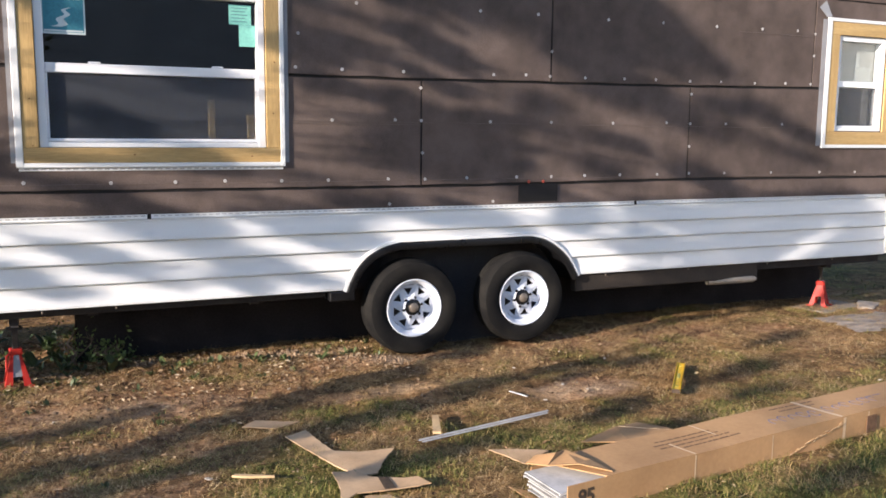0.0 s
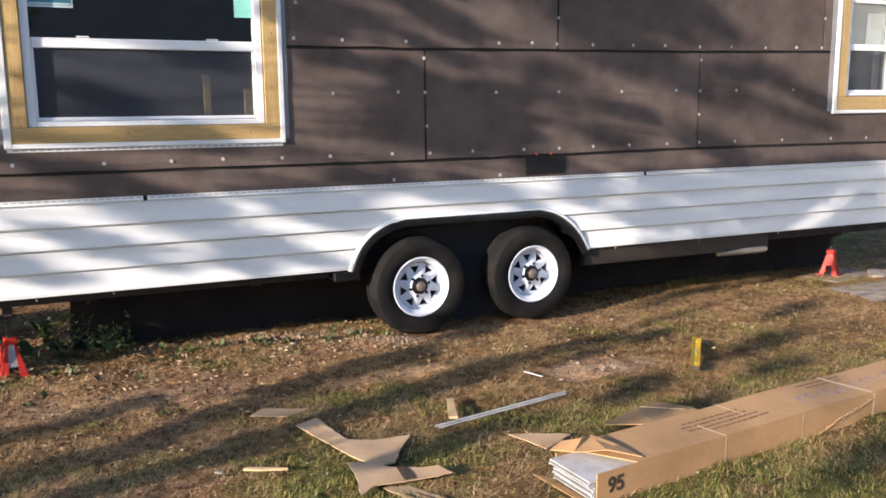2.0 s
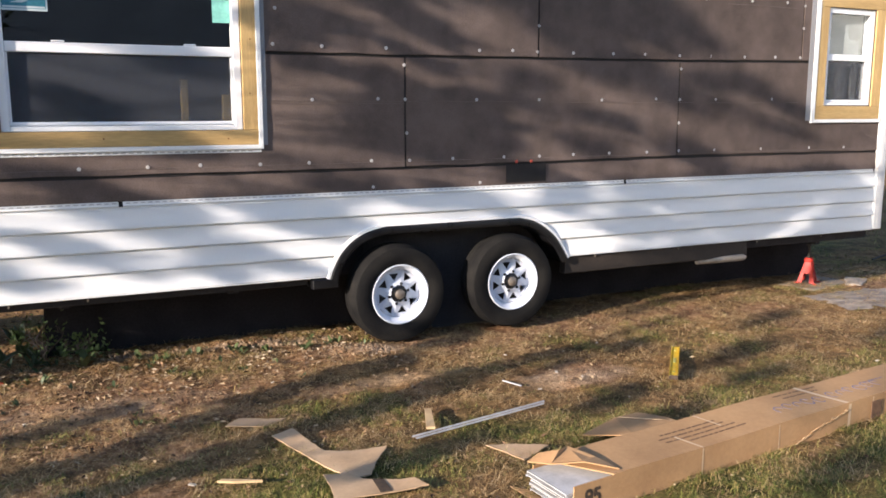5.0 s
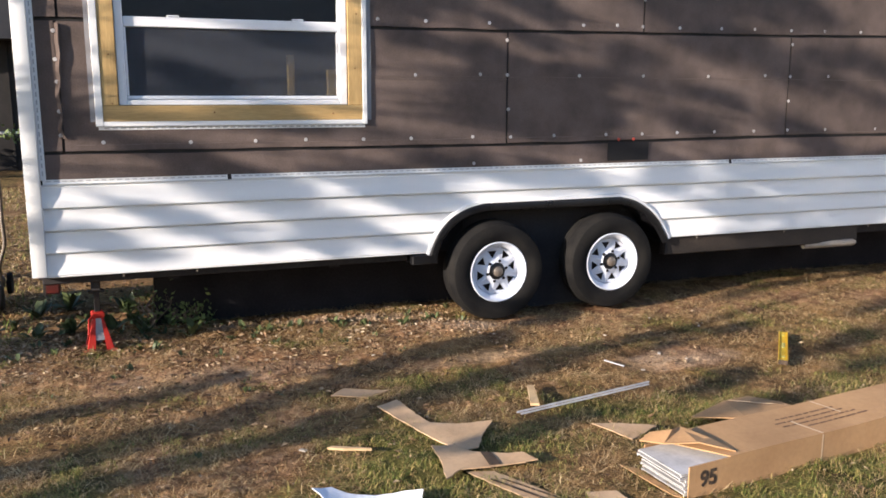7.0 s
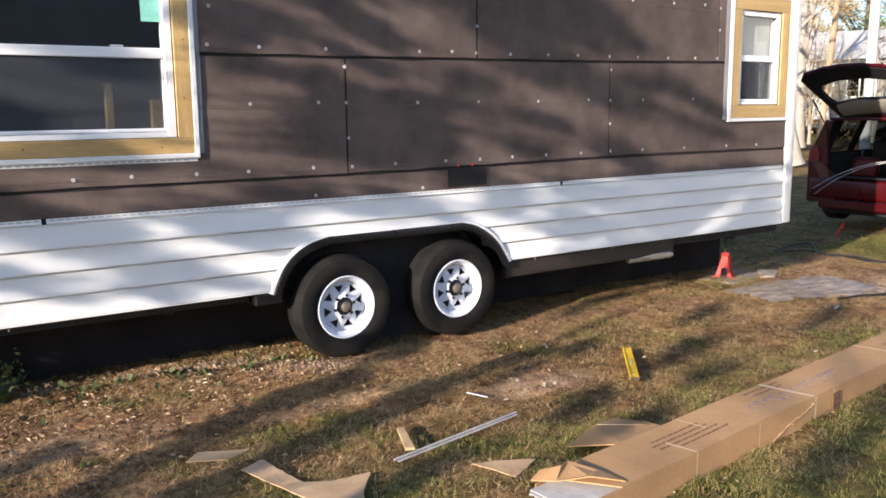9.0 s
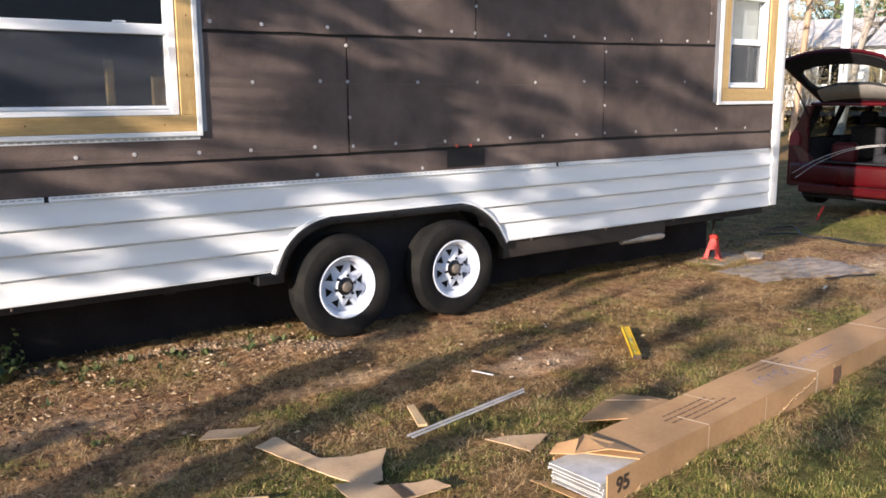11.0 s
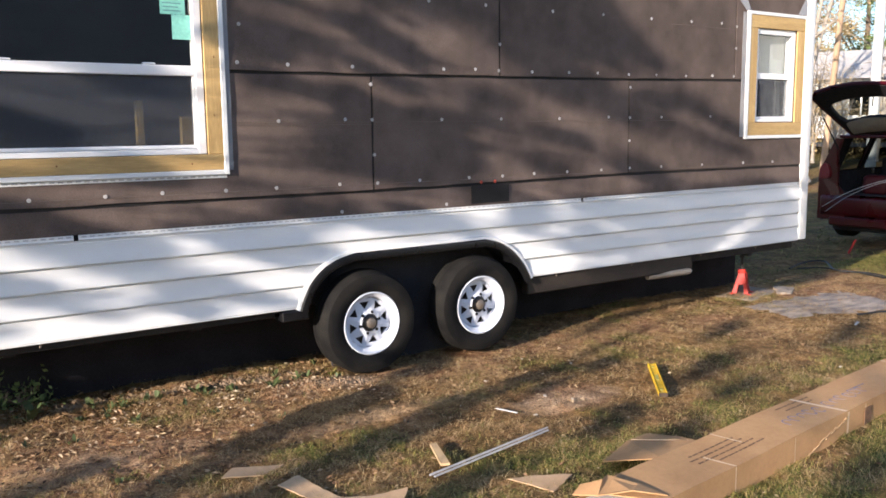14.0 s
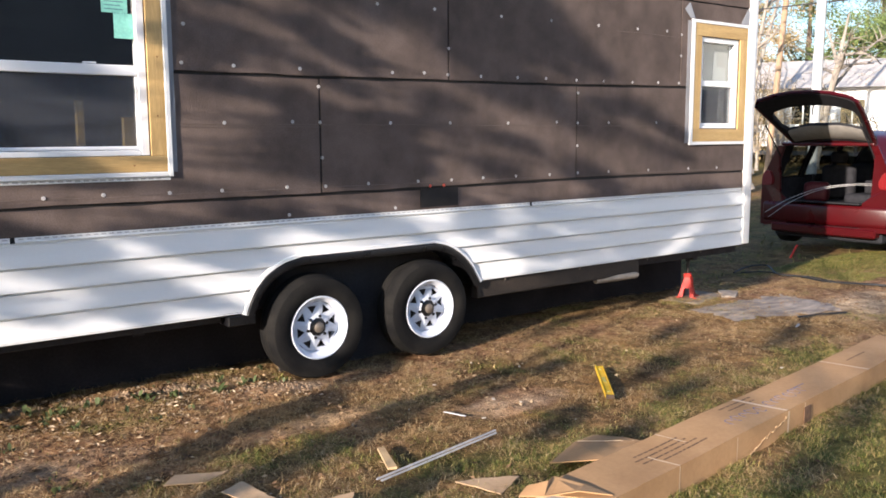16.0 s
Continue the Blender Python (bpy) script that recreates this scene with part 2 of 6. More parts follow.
    for i in range(n):
        bm.faces.new((low[i], high[i], high[(i + 1) % n], low[(i + 1) % n]))
    return bm


def smooth_line(points, n=6):
    """A Catmull-Rom curve through points."""
    pts = [Vector(p) for p in points]
    pts = [2 * pts[0] - pts[1]] + pts + [2 * pts[-1] - pts[-2]]
    line = []
    for a, b, c, d in zip(pts, pts[1:], pts[2:], pts[3:]):
        for k in range(n):
            t = k / n
            line.append(0.5 * (2 * b + (c - a) * t + (2 * a - 5 * b + 4 * c - d) * t * t + (3 * b - a - 3 * c + d) * t ** 3))
    return line + [pts[-2]]


# ---- the house on its trailer ----
W = 4.89  # the plane of the front wall
house = thing("tiny_house", 3.36, 6.1, 0, category="house", label="unfinished tiny house on a trailer with brown felt and white siding")
house_at = house.matrix_world.inverted()
HX0, HX1, HY1 = -0.42, 7.135, 7.3


def hp(name, bm, material, label="", smooth=False, parent=None):
    """A part of the house, drawn in world metres."""
    ob = part(name, bm, material, parent or house, label, smooth)
    ob.matrix_world = Matrix.Identity(4)
    ob.matrix_parent_inverse = Matrix.Identity(4)
    ob.matrix_basis = house_at.copy() if (parent is None or parent is house) else Matrix.Identity(4)
    return ob


WIN_A = (0.085, 1.395, 1.443, 2.39)  # the big window's opening: x0, x1, z0, z1
WIN_B = (6.31, 6.885, 1.592, 2.405)  # the small one


def holes_grid(x0, x1, z0, z1, step, holes):
    """Grid lines that keep to the holes' edges, and a test for cells that are open."""
    xs, zs = {x0, x1}, {z0, z1}
    for a, b, c, d in holes:
        xs |= {v for v in (a, b) if x0 < v < x1}
        zs |= {v for v in (c, d) if z0 < v < z1}

    def fill(s):
        s = sorted(s)
        out = []
        for p, q in zip(s, s[1:]):
            n = max(1, round((q - p) / step))
            out += [p + (q - p) * k / n for k in range(n)]
        return out + [s[-1]]

    xs, zs = fill(xs), fill(zs)
    return xs, zs, lambda x, z: any(a < x < b and c < z < d for a, b, c, d in holes)


JOINT_X = (-0.35, 1.5, 2.45, 3.48, 4.75, 6.05, 7.03)
LOW_OFF = (0.0, -0.004, -0.004, 0.002, 0.017, 0.014, 0.01)
UP_OFF = (-0.012, -0.01, -0.007, 0.003, 0.015, 0.04, 0.043)


def sag(x, z):
    """How far the felt's rows run off level at a place."""
    low, up = float(np.interp(x, JOINT_X, LOW_OFF)), float(np.interp(x, JOINT_X, UP_OFF))
    return float(np.interp(z, (1.06, 1.185, 1.915), (0.0, low, up)))


def sheet(x0, x1, z0, z1, y, thick, step=0.07, wave=0.002, holes=(), seed=0.0, curl=0.0):
    """A hanging sheet with holes, a little wavy, its lower edge curled outwards by curl."""
    xs, zs, openp = holes_grid(x0, x1, z0, z1, step, holes)
    bm = bmesh.new()
    grid = {}

    def vert(i, k, back):
        key = (i, k, back)
        if key not in grid:
            x, z = xs[i], zs[k]
            d = wave * (noise.noise((x * 2.3 + seed, z * 3.1, seed)) + 0.5 * noise.noise((x * 9 + seed, z * 7, 3.3)))
            d += curl * max(0.0, 1 - (z - z0) / 0.05) * (0.5 + 0.5 * noise.noise((x * 3 + seed, 7.7, seed)))
            edge = 0.005 * noise.noise((x * 5, seed, 1.1)) if k in (0, len(zs) - 1) else 0
            grid[key] = bm.verts.new((x, y - (0 if back else thick) - abs(d), z + edge + (sag(x, z) if thick > 0.006 else 0)))
        return grid[key]

    cells = {(i, k) for i in range(len(xs) - 1) for k in range(len(zs) - 1) if not openp((xs[i] + xs[i + 1]) / 2, (zs[k] + zs[k + 1]) / 2)}
    for i, k in cells:
        bm.faces.new([vert(i, k, 0), vert(i + 1, k, 0), vert(i + 1, k + 1, 0), vert(i, k + 1, 0)])
        for di, dk, e in ((-1, 0, ((i, k), (i, k + 1))), (1, 0, ((i + 1, k), (i + 1, k + 1))), (0, -1, ((i, k), (i + 1, k))), (0, 1, ((i, k + 1), (i + 1, k + 1)))):
            if (i + di, k + dk) not in cells:
                (a, b), (c, d) = e
                bm.faces.new([vert(a, b, 0), vert(c, d, 0), vert(c, d, 1), vert(a, b, 1)])
    return bm


# walls of the box: front with its two openings, ends, back, floor and roof
def slab_with_holes(x0, x1, z0, z1, y0, y1, holes):
    xs, zs, openp = holes_grid(x0, x1, z0, z1, 9, holes)
    bm = bmesh.new()
    for i in range(len(xs) - 1):
        for k in range(len(zs) - 1):
            if not openp((xs[i] + xs[i + 1]) / 2, (zs[k] + zs[k + 1]) / 2):
                box(xs[i], xs[i + 1], y0, y1, zs[k], zs[k + 1], bm=bm)
    bmesh.ops.remove_doubles(bm, verts=bm.verts[:], dist=1e-5)
    return bm


front = hp("wall", slab_with_holes(HX0 + 0.03, HX1 - 0.03, 0.52, 3.3, W + 0.012, W + 0.12, (WIN_A, WIN_B, (1.915, 3.75, 0.4, 0.8))), FELT_DARK, "front wall covered in brown building felt")
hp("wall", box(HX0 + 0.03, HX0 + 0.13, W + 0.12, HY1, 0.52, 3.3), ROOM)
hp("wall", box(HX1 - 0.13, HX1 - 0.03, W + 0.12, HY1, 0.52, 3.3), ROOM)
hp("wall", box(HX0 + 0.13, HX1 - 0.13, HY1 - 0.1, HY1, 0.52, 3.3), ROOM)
deck = box(HX0 + 0.02, 1.9, W + 0.03, HY1 + 0.02, 0.47, 0.519)
box(1.9, 3.78, W + 0.27, HY1 + 0.02, 0.47, 0.519, bm=deck)
box(3.78, HX1 - 0.02, W + 0.03, HY1 + 0.02, 0.47, 0.519, bm=deck)
hp("floor_deck", deck, UNDERSIDE_SHADE)
roof = bmesh.new()
prism([(HX0 - 0.15, W - 0.2, 3.301), (HX0 - 0.15, HY1 + 0.2, 3.301), (HX0 - 0.15, (W + HY1) / 2, 4.15)], (HX1 - HX0 + 0.3, 0, 0), roof)
hp("roof", roof, FELT_DARK, "low gable roof")

# building felt in rows, each sheet one piece; dark gaps stand in for the overlaps' shadow
JL, JU, JT = 1.185, 1.915, 2.655
HOLE_A = (WIN_A[0] - 0.02, WIN_A[1] + 0.02, WIN_A[2] - 0.02, WIN_A[3] + 0.02)
HOLE_B = (WIN_B[0] - 0.02, WIN_B[1] + 0.02, WIN_B[2] - 0.02, WIN_B[3] + 0.02)
ROWS_OF_FELT = (
    (1.0395, JL - 0.012, (-0.345, 7.03)),
    (JL + 0.009, JU - 0.011, (-0.345, -0.215, 2.463, 4.752, 7.03)),
    (JU + 0.009, JT - 0.006, (-0.345, -0.2, 3.48, 6.028, 7.03)),
    (JT + 0.007, 3.3, (-0.345, 2.2, 4.5, 7.03)),
)
for r, (z0, z1, cuts) in enumerate(ROWS_OF_FELT):
    for i, (a, b) in enumerate(zip(cuts, cuts[1:])):
        hp("felt_sheet", sheet(a + 0.006, b - 0.008, z0, z1, W + 0.011, 0.008, 0.08, 0.004, (HOLE_A, HOLE_B), seed=r * 3.7 + i * 1.9, curl=0.009), FELT, smooth=True, parent=front).matrix_basis = Matrix.Identity(4)
# the loose edge of a sheet that curls out beside the corner
curl = bmesh.new()
cols = []
for k in range(24):
    z = 1.262 + 0.62 * k / 23
    w = 0.012 + 0.014 * noise.noise((z * 6, 1, 1))
    x = -0.218 + 0.03 * (z - 1.26) + 0.013 * noise.noise((z * 9, 4, 2)) + 0.03 * max(0.0, 1 - (z - 1.262) / 0.05)
    cols.append([curl.verts.new((x - 0.02, W + 0.002, z)), curl.verts.new((x - 0.009, W - 0.006, z)), curl.verts.new((x, W - 0.012 - w * 0.5, z)), curl.verts.new((x + 0.004, W - 0.004, z))])
for p, q in zip(cols, cols[1:]):
    for i in range(3):
        curl.faces.new((p[i], p[i + 1], q[i + 1], q[i]))
hp("felt_flap", curl, FELT, smooth=True, parent=front).matrix_basis = Matrix.Identity(4)
patch = sheet(3.226, 3.553, 1.055, 1.18, W - 0.003, 0.004, 0.03, 0.003, seed=5)
hp("tar_patch", patch, FELT_DARK, "small black tar-paper patch", parent=front).matrix_basis = Matrix.Identity(4)

# faint printed lines on the felt
for z, x0, x1 in ((1.615, 1.56, 6.02), (1.6, 1.56, 2.46), (2.375, 5.2, 6.02), (1.222, -0.2, 6.95)):
    line = sheet(x0, x1, z, z + 0.003, W - 0.0008, 0.0008, 0.08, 0.0012, seed=z)
    hp("printed_line", line, LINE, parent=front)

# cap nails
cap = lathe([(0.0, -0.0012), (0.0035, -0.0012), (0.0042, 0.0006), (0.006, -0.001), (0.0098, -0.0016), (0.0112, -0.0008), (0.0112, 0.002), (0.0, 0.002)], 12)
for f in cap.faces:
    f.smooth = True
cap_mesh = bpy.data.meshes.new("cap_nail")
cap.to_mesh(cap_mesh)
cap.free()
cap_red_mesh = cap_mesh.copy()
cap_mesh.materials.append(CAP)
cap_red_mesh.materials.append(CAP_RED)
NAIL_ROWS = (
    (1.96, (1.59, 1.9, 2.33, 3.01, 3.27, 3.47, 3.77, 4.12, 4.41, 4.74, 5.05, 5.4, 5.73, 6.01)),
    (1.63, (1.83, 2.27, 2.46, 2.99, 3.49, 4.03, 4.53, 4.76, 5.12, 5.72)),
    (1.235, (-0.01, 0.46, 0.83, 1.13, 1.49, 1.8, 2.22, 2.49, 2.81, 3.21, 3.5, 3.79, 4.11, 4.46, 4.77, 5.13, 5.63, 6.18, 6.6)),
    (2.39, (2.0, 2.9, 3.36, 3.96, 4.46, 4.98, 5.45, 5.83)),
    (1.062, (2.23, 3.02)),
)
NAIL_COLUMNS = ((2.455, (1.85,)), (2.47, (1.41,)), (4.76, (1.87, 1.46)), (6.03, (2.4, 2.22)), (1.61, (2.17,)), (3.48, (2.14,)), (-0.225, (1.84, 1.69, 1.57, 1.41, 1.28)))
spots = [(x, z + 0.6 * sag(x, z) + 0.01 * noise.noise((x * 7, z, 0.3))) for z, xs in NAIL_ROWS for x in xs] + [(x, z) for x, zs in NAIL_COLUMNS for z in zs]
for x, z in spots:
    piece("cap_nail", cap_mesh, front, pose(x, W - 0.002, z, random.uniform(-6, 6), 0, random.uniform(-6, 6)))
for x, z in ((3.31, 1.2), (3.43, 1.2), (3.24, 1.065)):
    piece("cap_nail", cap_red_mesh, front, pose(x, W - 0.006, z))

# white lap siding, two double courses, cut round the wheel arch
ARCH = smooth_line([(1.925, 0, 0.47), (1.95, 0, 0.535), (1.995, 0, 0.62), (2.075, 0, 0.702), (2.18, 0, 0.757), (2.3, 0, 0.786)], 4) + smooth_line([(3.335, 0, 0.789), (3.46, 0, 0.755), (3.57, 0, 0.688), (3.645, 0, 0.615), (3.695, 0, 0.54), (3.737, 0, 0.47)], 4)
AX, AZ = [p.x for p in ARCH], [p.z for p in ARCH]


def arch_z(x):
    return float(np.interp(x, AX, AZ)) if AX[0] <= x <= AX[-1] else 0.0


COURSE = 0.127
BASE_Z = 0.499
PROFILE = ((0.002, 0.0), (0.019, 0.0), (0.0205, 0.012), (0.0175, 0.2), (0.0105, 0.42), (0.0065, 0.62), (0.005, 0.8), (0.0045, 0.9), (-0.003, 0.92), (-0.003, 1.0))


def siding(x0, x1, course, top=False, proud=0.0, notch=False):
    """One strip of siding, two courses high; top: with its nailing hem still bare."""
    bm = bmesh.new()
    xs = sorted({x0, x1, x0 + 0.013, x1 - 0.03} | {x for x in np.arange(x0, x1, 0.09)} | {x for x in np.arange(1.9, 3.76, 0.012) if x0 < x < x1})
    prof = [(d, BASE_Z + (course + c + h) * COURSE) for c in (0, 1) for d, h in PROFILE]
    if top:
        zt = BASE_Z + (course + 2) * COURSE
        prof += [(0.004, zt + 0.001), (0.011, zt + 0.004), (0.011, zt + 0.009), (0.006, zt + 0.013), (0.006, zt + 0.031)]
    cols = []
    n_main = 2 * len(PROFILE)
    for x in xs:
        a = arch_z(x)
        bow = 0.0012 * noise.noise((x * 1.7, course, 2.2))
        cols.append([bm.verts.new((x, W + 0.005 - d - bow - proud * (1 if x > x1 - 0.5 else 0), max(z + 0.0012 * noise.noise((x * 0.9, course, 9.1)), a))) for d, z in prof])
    for p, q in zip(cols, cols[1:]):
        for i in range(len(prof) - 1):
            if i >= n_main and (p[0].co.x < x0 + 0.012 or q[0].co.x > x1 - 0.028) and (notch or x0 > 0):
                continue
            if max(p[i].co.z, p[i + 1].co.z) - min(p[i].co.z, p[i + 1].co.z) > 1e-6 or prof[i][1] == prof[i + 1][1]:
                if p[i + 1].co.z > arch_z(p[i].co.x) + 1e-6 or q[i + 1].co.z > arch_z(q[i].co.x) + 1e-6:
                    bm.faces.new((p[i], q[i], q[i + 1], p[i + 1]))
    return bm


for course, top, cuts in ((0, False, (-0.35, 2.81, 7.03)), (2, True, (-0.35, 0.668, 4.262, 7.03))):
    for a, b in zip(cuts, cuts[1:]):
        strip = hp("siding_strip", siding(a, b + (0.0 if b > 7 else 0.02), course, top, 0.0006, b < 7), VINYL, smooth=True)
        if top:
            slots = bmesh.new()
            n = int((b - a) / 0.041)
            for k in range(n):
                x = a + 0.03 + k * 0.041
                if x + 0.026 < b - 0.01:
                    prism([(x, W - 0.0026, 1.0255), (x + 0.024, W - 0.0026, 1.0255), (x + 0.024, W - 0.0026, 1.031), (x, W - 0.0026, 1.031)], (0, 0.001, 0), slots)
            hp("perforation", slots, HEM, parent=strip).matrix_basis = Matrix.Identity(4)
# the starter edge below the lowest course, cut away at the arch
for a, b in ((-0.35, 1.905), (3.76, 7.03)):
    hp("starter_strip", box(a, b, W - 0.014, W + 0.01, BASE_Z - 0.012, BASE_Z - 0.001, 0.003), VINYL)
# small fixing clips that hang below the edge
clip = box(-0.005, 0.005, -0.003, 0.003, -0.022, 0.0, 0.001)
clip_mesh = bpy.data.meshes.new("clip")
clip.to_mesh(clip_mesh)
clip.free()
clip_mesh.materials.append(RUST)
for x in (0.05, 0.46, 4.01, 4.81, 5.65, 6.4):
    piece("siding_clip", clip_mesh, house, house_at @ pose(x, W - 0.001, BASE_Z - 0.011))


# corner posts with their perforated flanges
def corner_post(outer, inner, flange, proud=0.033):
    lo, hi = min(outer, inner), max(outer, inner)
    post = hp("corner_post", box(lo, hi, W - proud, W + 0.06, BASE_Z - 0.004, 3.3, 0.004, seg=2), VINYL, "white vinyl corner post", smooth=True)
    if flange:
        a, b = sorted((inner, inner + flange))
        hp("flange", box(a + 0.001, b, W - 0.004, W - 0.0005, 1.034, 3.3), VINYL, parent=post).matrix_basis = Matrix.Identity(4)
        slots = bmesh.new()
        for k in range(52):
            z = 1.06 + k * 0.043
            box((a + b) / 2 - 0.003, (a + b) / 2 + 0.003, W - 0.0055, W - 0.003, z, z + 0.026, bm=slots)
        hp("perforation", slots, HEM, parent=post).matrix_basis = Matrix.Identity(4)
    return post


corner_post(-0.425, -0.348, 0.03)
corner_post(7.135, 7.03, 0, 0.022)


# windows
def window(rect, trim, channel, lit_rail, name, label):
    x0, x1, z0, z1 = rect
    win = hp(name, box(x0 + 0.001, x1 - 0.001, W + 0.016, W + 0.062, z0 + 0.001, z0 + 0.03, 0.003), VINYL_FRAME, label)
    ident = Matrix.Identity(4)

    def sub(pname, bm, material, plabel="", smooth=False):
        ob = hp(pname, bm, material, plabel, smooth, parent=win)
        ob.matrix_basis = ident
        return ob

    f = 0.045  # width of the frame's face
    bm = box(x0, x0 + f, W + 0.009, W + 0.08, z0, z1, 0.003)
    box(x1 - f, x1, W + 0.009, W + 0.08, z0, z1, 0.003, bm)
    box(x0 + f, x1 - f, W + 0.0095, W + 0.08, z1 - f, z1, 0.003, bm)
    box(x0 + f, x1 - f, W + 0.0095, W + 0.08, z0, z0 + 0.03, 0.003, bm)
    sub("window_frame", bm, VINYL_FRAME)
    zr0, zr1 = lit_rail
    bm = box(x0 + f + 0.001, x1 - f - 0.001, W + 0.022, W + 0.048, zr0, zr1, 0.004)
    sub("meeting_rail", bm, VINYL_FRAME)
    bm = box(x0 + f + 0.001, x1 - f - 0.001, W + 0.03, W + 0.058, z0 + 0.031, z0 + 0.052, 0.003)
    for a in (x0 + f + 0.001, x1 - f - 0.013):
        box(a, a + 0.012, W + 0.03, W + 0.058, z0 + 0.053, zr0 - 0.001, 0.002, bm)
    sub("lower_sash", bm, VINYL_FRAME)
    sub("pane", box(x0 + f, x1 - f, W + 0.046, W + 0.049, zr1 - 0.005, z1 - f + 0.003), PANE).visible_shadow = False
    sub("pane", box(x0 + f + 0.01, x1 - f - 0.01, W + 0.054, W + 0.057, z0 + 0.045, zr0 + 0.005), PANE).visible_shadow = False
    # insect screen in front of the lower half
    sub("insect_screen", box(x0 + f + 0.013, x1 - f - 0.013, W + 0.0375, W + 0.038, z0 + 0.052, zr0 - 0.002), SCREEN)
    for k in (0.22, 0.8):
        if x1 - x0 > 1:
            xx = x0 + f + k * (x1 - x0 - 2 * f)
            sub("sash_lock", box(xx - 0.035, xx + 0.035, W + 0.023, W + 0.043, zr1 + 0.001, zr1 + 0.012, 0.004), VINYL_FRAME)
    # boards round the frame
    bx0, bx1, bz0, bz1 = trim
    y0, y1 = W - 0.012, W + 0.003
    sub("trim_board", box(bx0, bx1, y0, y1, bz0, z0 - 0.002, 0.002), PINE)
    sub("trim_board", box(bx0, bx1, y0, y1, z1 + 0.002, bz1, 0.002), PINE)
    sub("trim_board", box(bx0, x0 - 0.002, y0, y1, z0 - 0.001, z1 + 0.001, 0.002), PINE_UP)
    sub("trim_board", box(x1 + 0.002, bx1, y0, y1, z0 - 0.001, z1 + 0.001, 0.002), PINE_UP)
    if x1 - x0 > 1:
        for kx, kz in ((0.045, 1.72), (1.44, 1.66), (1.452, 1.98), (0.05, 1.452), (1.3, 1.39), (0.6, 1.4)):
            sub("knot", lathe([(0.0, -0.0004), (0.0035 + 0.002 * (kz % 0.1) * 10, -0.0002), (0.0045, 0.001)], 8), KNOT).matrix_basis = pose(kx, y0 - 0.0006, kz)
    # white channel round the boards, with its nailing flange
    cx0, cx1, cz0, cz1 = channel
    bm = box(cx0, bx0 - 0.001, W - 0.018, W + 0.002, cz0, cz1, 0.003)
    box(bx1 + 0.001, cx1, W - 0.018, W + 0.002, cz0, cz1, 0.003, bm)
    box(bx0 - 0.001, bx1 + 0.001, W - 0.017, W + 0.002, cz0, bz0 - 0.001, 0.003, bm)
    box(bx0 - 0.001, bx1 + 0.001, W - 0.017, W + 0.002, bz1 + 0.001, cz1, 0.003, bm)
    sub("channel", bm, VINYL)
    return win, sub


big, big_sub = window(WIN_A, (-0.002, 1.484, 1.353, 2.48), (-0.042, 1.513, 1.325, 2.51), (1.874, 1.93), "window", "large white sash window in raw pine boards")
small, small_sub = window(WIN_B, (6.205, 7.0, 1.48, 2.515), (6.165, 7.022, 1.45, 2.545), (1.972, 2.024), "window", "small white sash window in raw pine boards")
# flanges and film beside the channels
for a, b in ((-0.068, -0.044), (1.515, 1.54)):
    big_sub("flange", sheet(a, b, 1.35, 2.52, W - 0.006, 0.002, 0.03, 0.003, seed=a), FILM)
bm = bmesh.new()
for k in range(34):
    box(0.0 + k * 0.043, 0.026 + k * 0.043, W - 0.004, W - 0.001, 1.312, 1.32, bm=bm)
big_sub("perforation", bm, HEM)
big_sub("flange", box(-0.03, 1.5, W - 0.0025, W - 0.0005, 1.306, 1.3245), VINYL)
small_sub("flange", sheet(6.105, 6.163, 1.47, 2.53, W - 0.006, 0.002, 0.03, 0.004, seed=3), FILM)
for pts in ([(6.05, 2.62), (6.12, 2.68), (6.2, 2.55), (6.14, 2.545)], [(6.88, 2.55), (6.99, 2.7), (7.015, 2.67), (7.015, 2.55)]):
    small_sub("flashing_film", prism([(x, W - 0.012, z) for x, z in pts], (0, 0.002, 0)), FILM)
# stickers inside the upper pane
ys = W + 0.0445
big_sub("sticker_border", box(0.127, 0.36, ys + 0.0006, ys + 0.001, 2.094, 2.34), STICKER_WHITE)
big_sub("sticker", box(0.135, 0.352, ys - 0.0006, ys, 2.105, 2.33), STICKER_TEAL, "teal window label with a pale winding road")
road = smooth_line([(0.205, 0, 2.135), (0.24, 0, 2.15), (0.225, 0, 2.18), (0.265, 0, 2.205), (0.245, 0, 2.23), (0.28, 0, 2.245)], 5)
bm = bmesh.new()
edge = []
for k, p in enumerate(road):
    w = 0.03 - 0.024 * k / len(road)
    edge.append((bm.verts.new((p.x - w, ys - 0.0012, p.z)), bm.verts.new((p.x + w, ys - 0.0012, p.z))))
for p, q in zip(edge, edge[1:]):
    bm.faces.new((p[0], p[1], q[1], q[0]))
big_sub("sticker_print", bm, STICKER_WHITE)
big_sub("sticker_print", box(0.14, 0.347, ys - 0.0013, ys - 0.0008, 2.108, 2.118), STICKER_WHITE)
lettering = bmesh.new()
for k in range(8):
    box(0.15 + 0.024 * k, 0.166 + 0.024 * k, ys - 0.0013, ys - 0.0008, 2.29, 2.303 + 0.006 * (k % 3 == 0), bm=lettering)
big_sub("sticker_print", lettering, STICKER_WHITE)
big_sub("sticker", box(1.185, 1.322, ys - 0.0006, ys, 2.205, 2.325), STICKER_GREEN, "mint green window label")
bm = bmesh.new()
for k in range(5):
    box(1.2, 1.3 - 0.015 * (k % 2), ys - 0.0012, ys - 0.0008, 2.222 + 0.02 * k, 2.227 + 0.02 * k, bm=bm)
big_sub("sticker_print", bm, STICKER_INK)
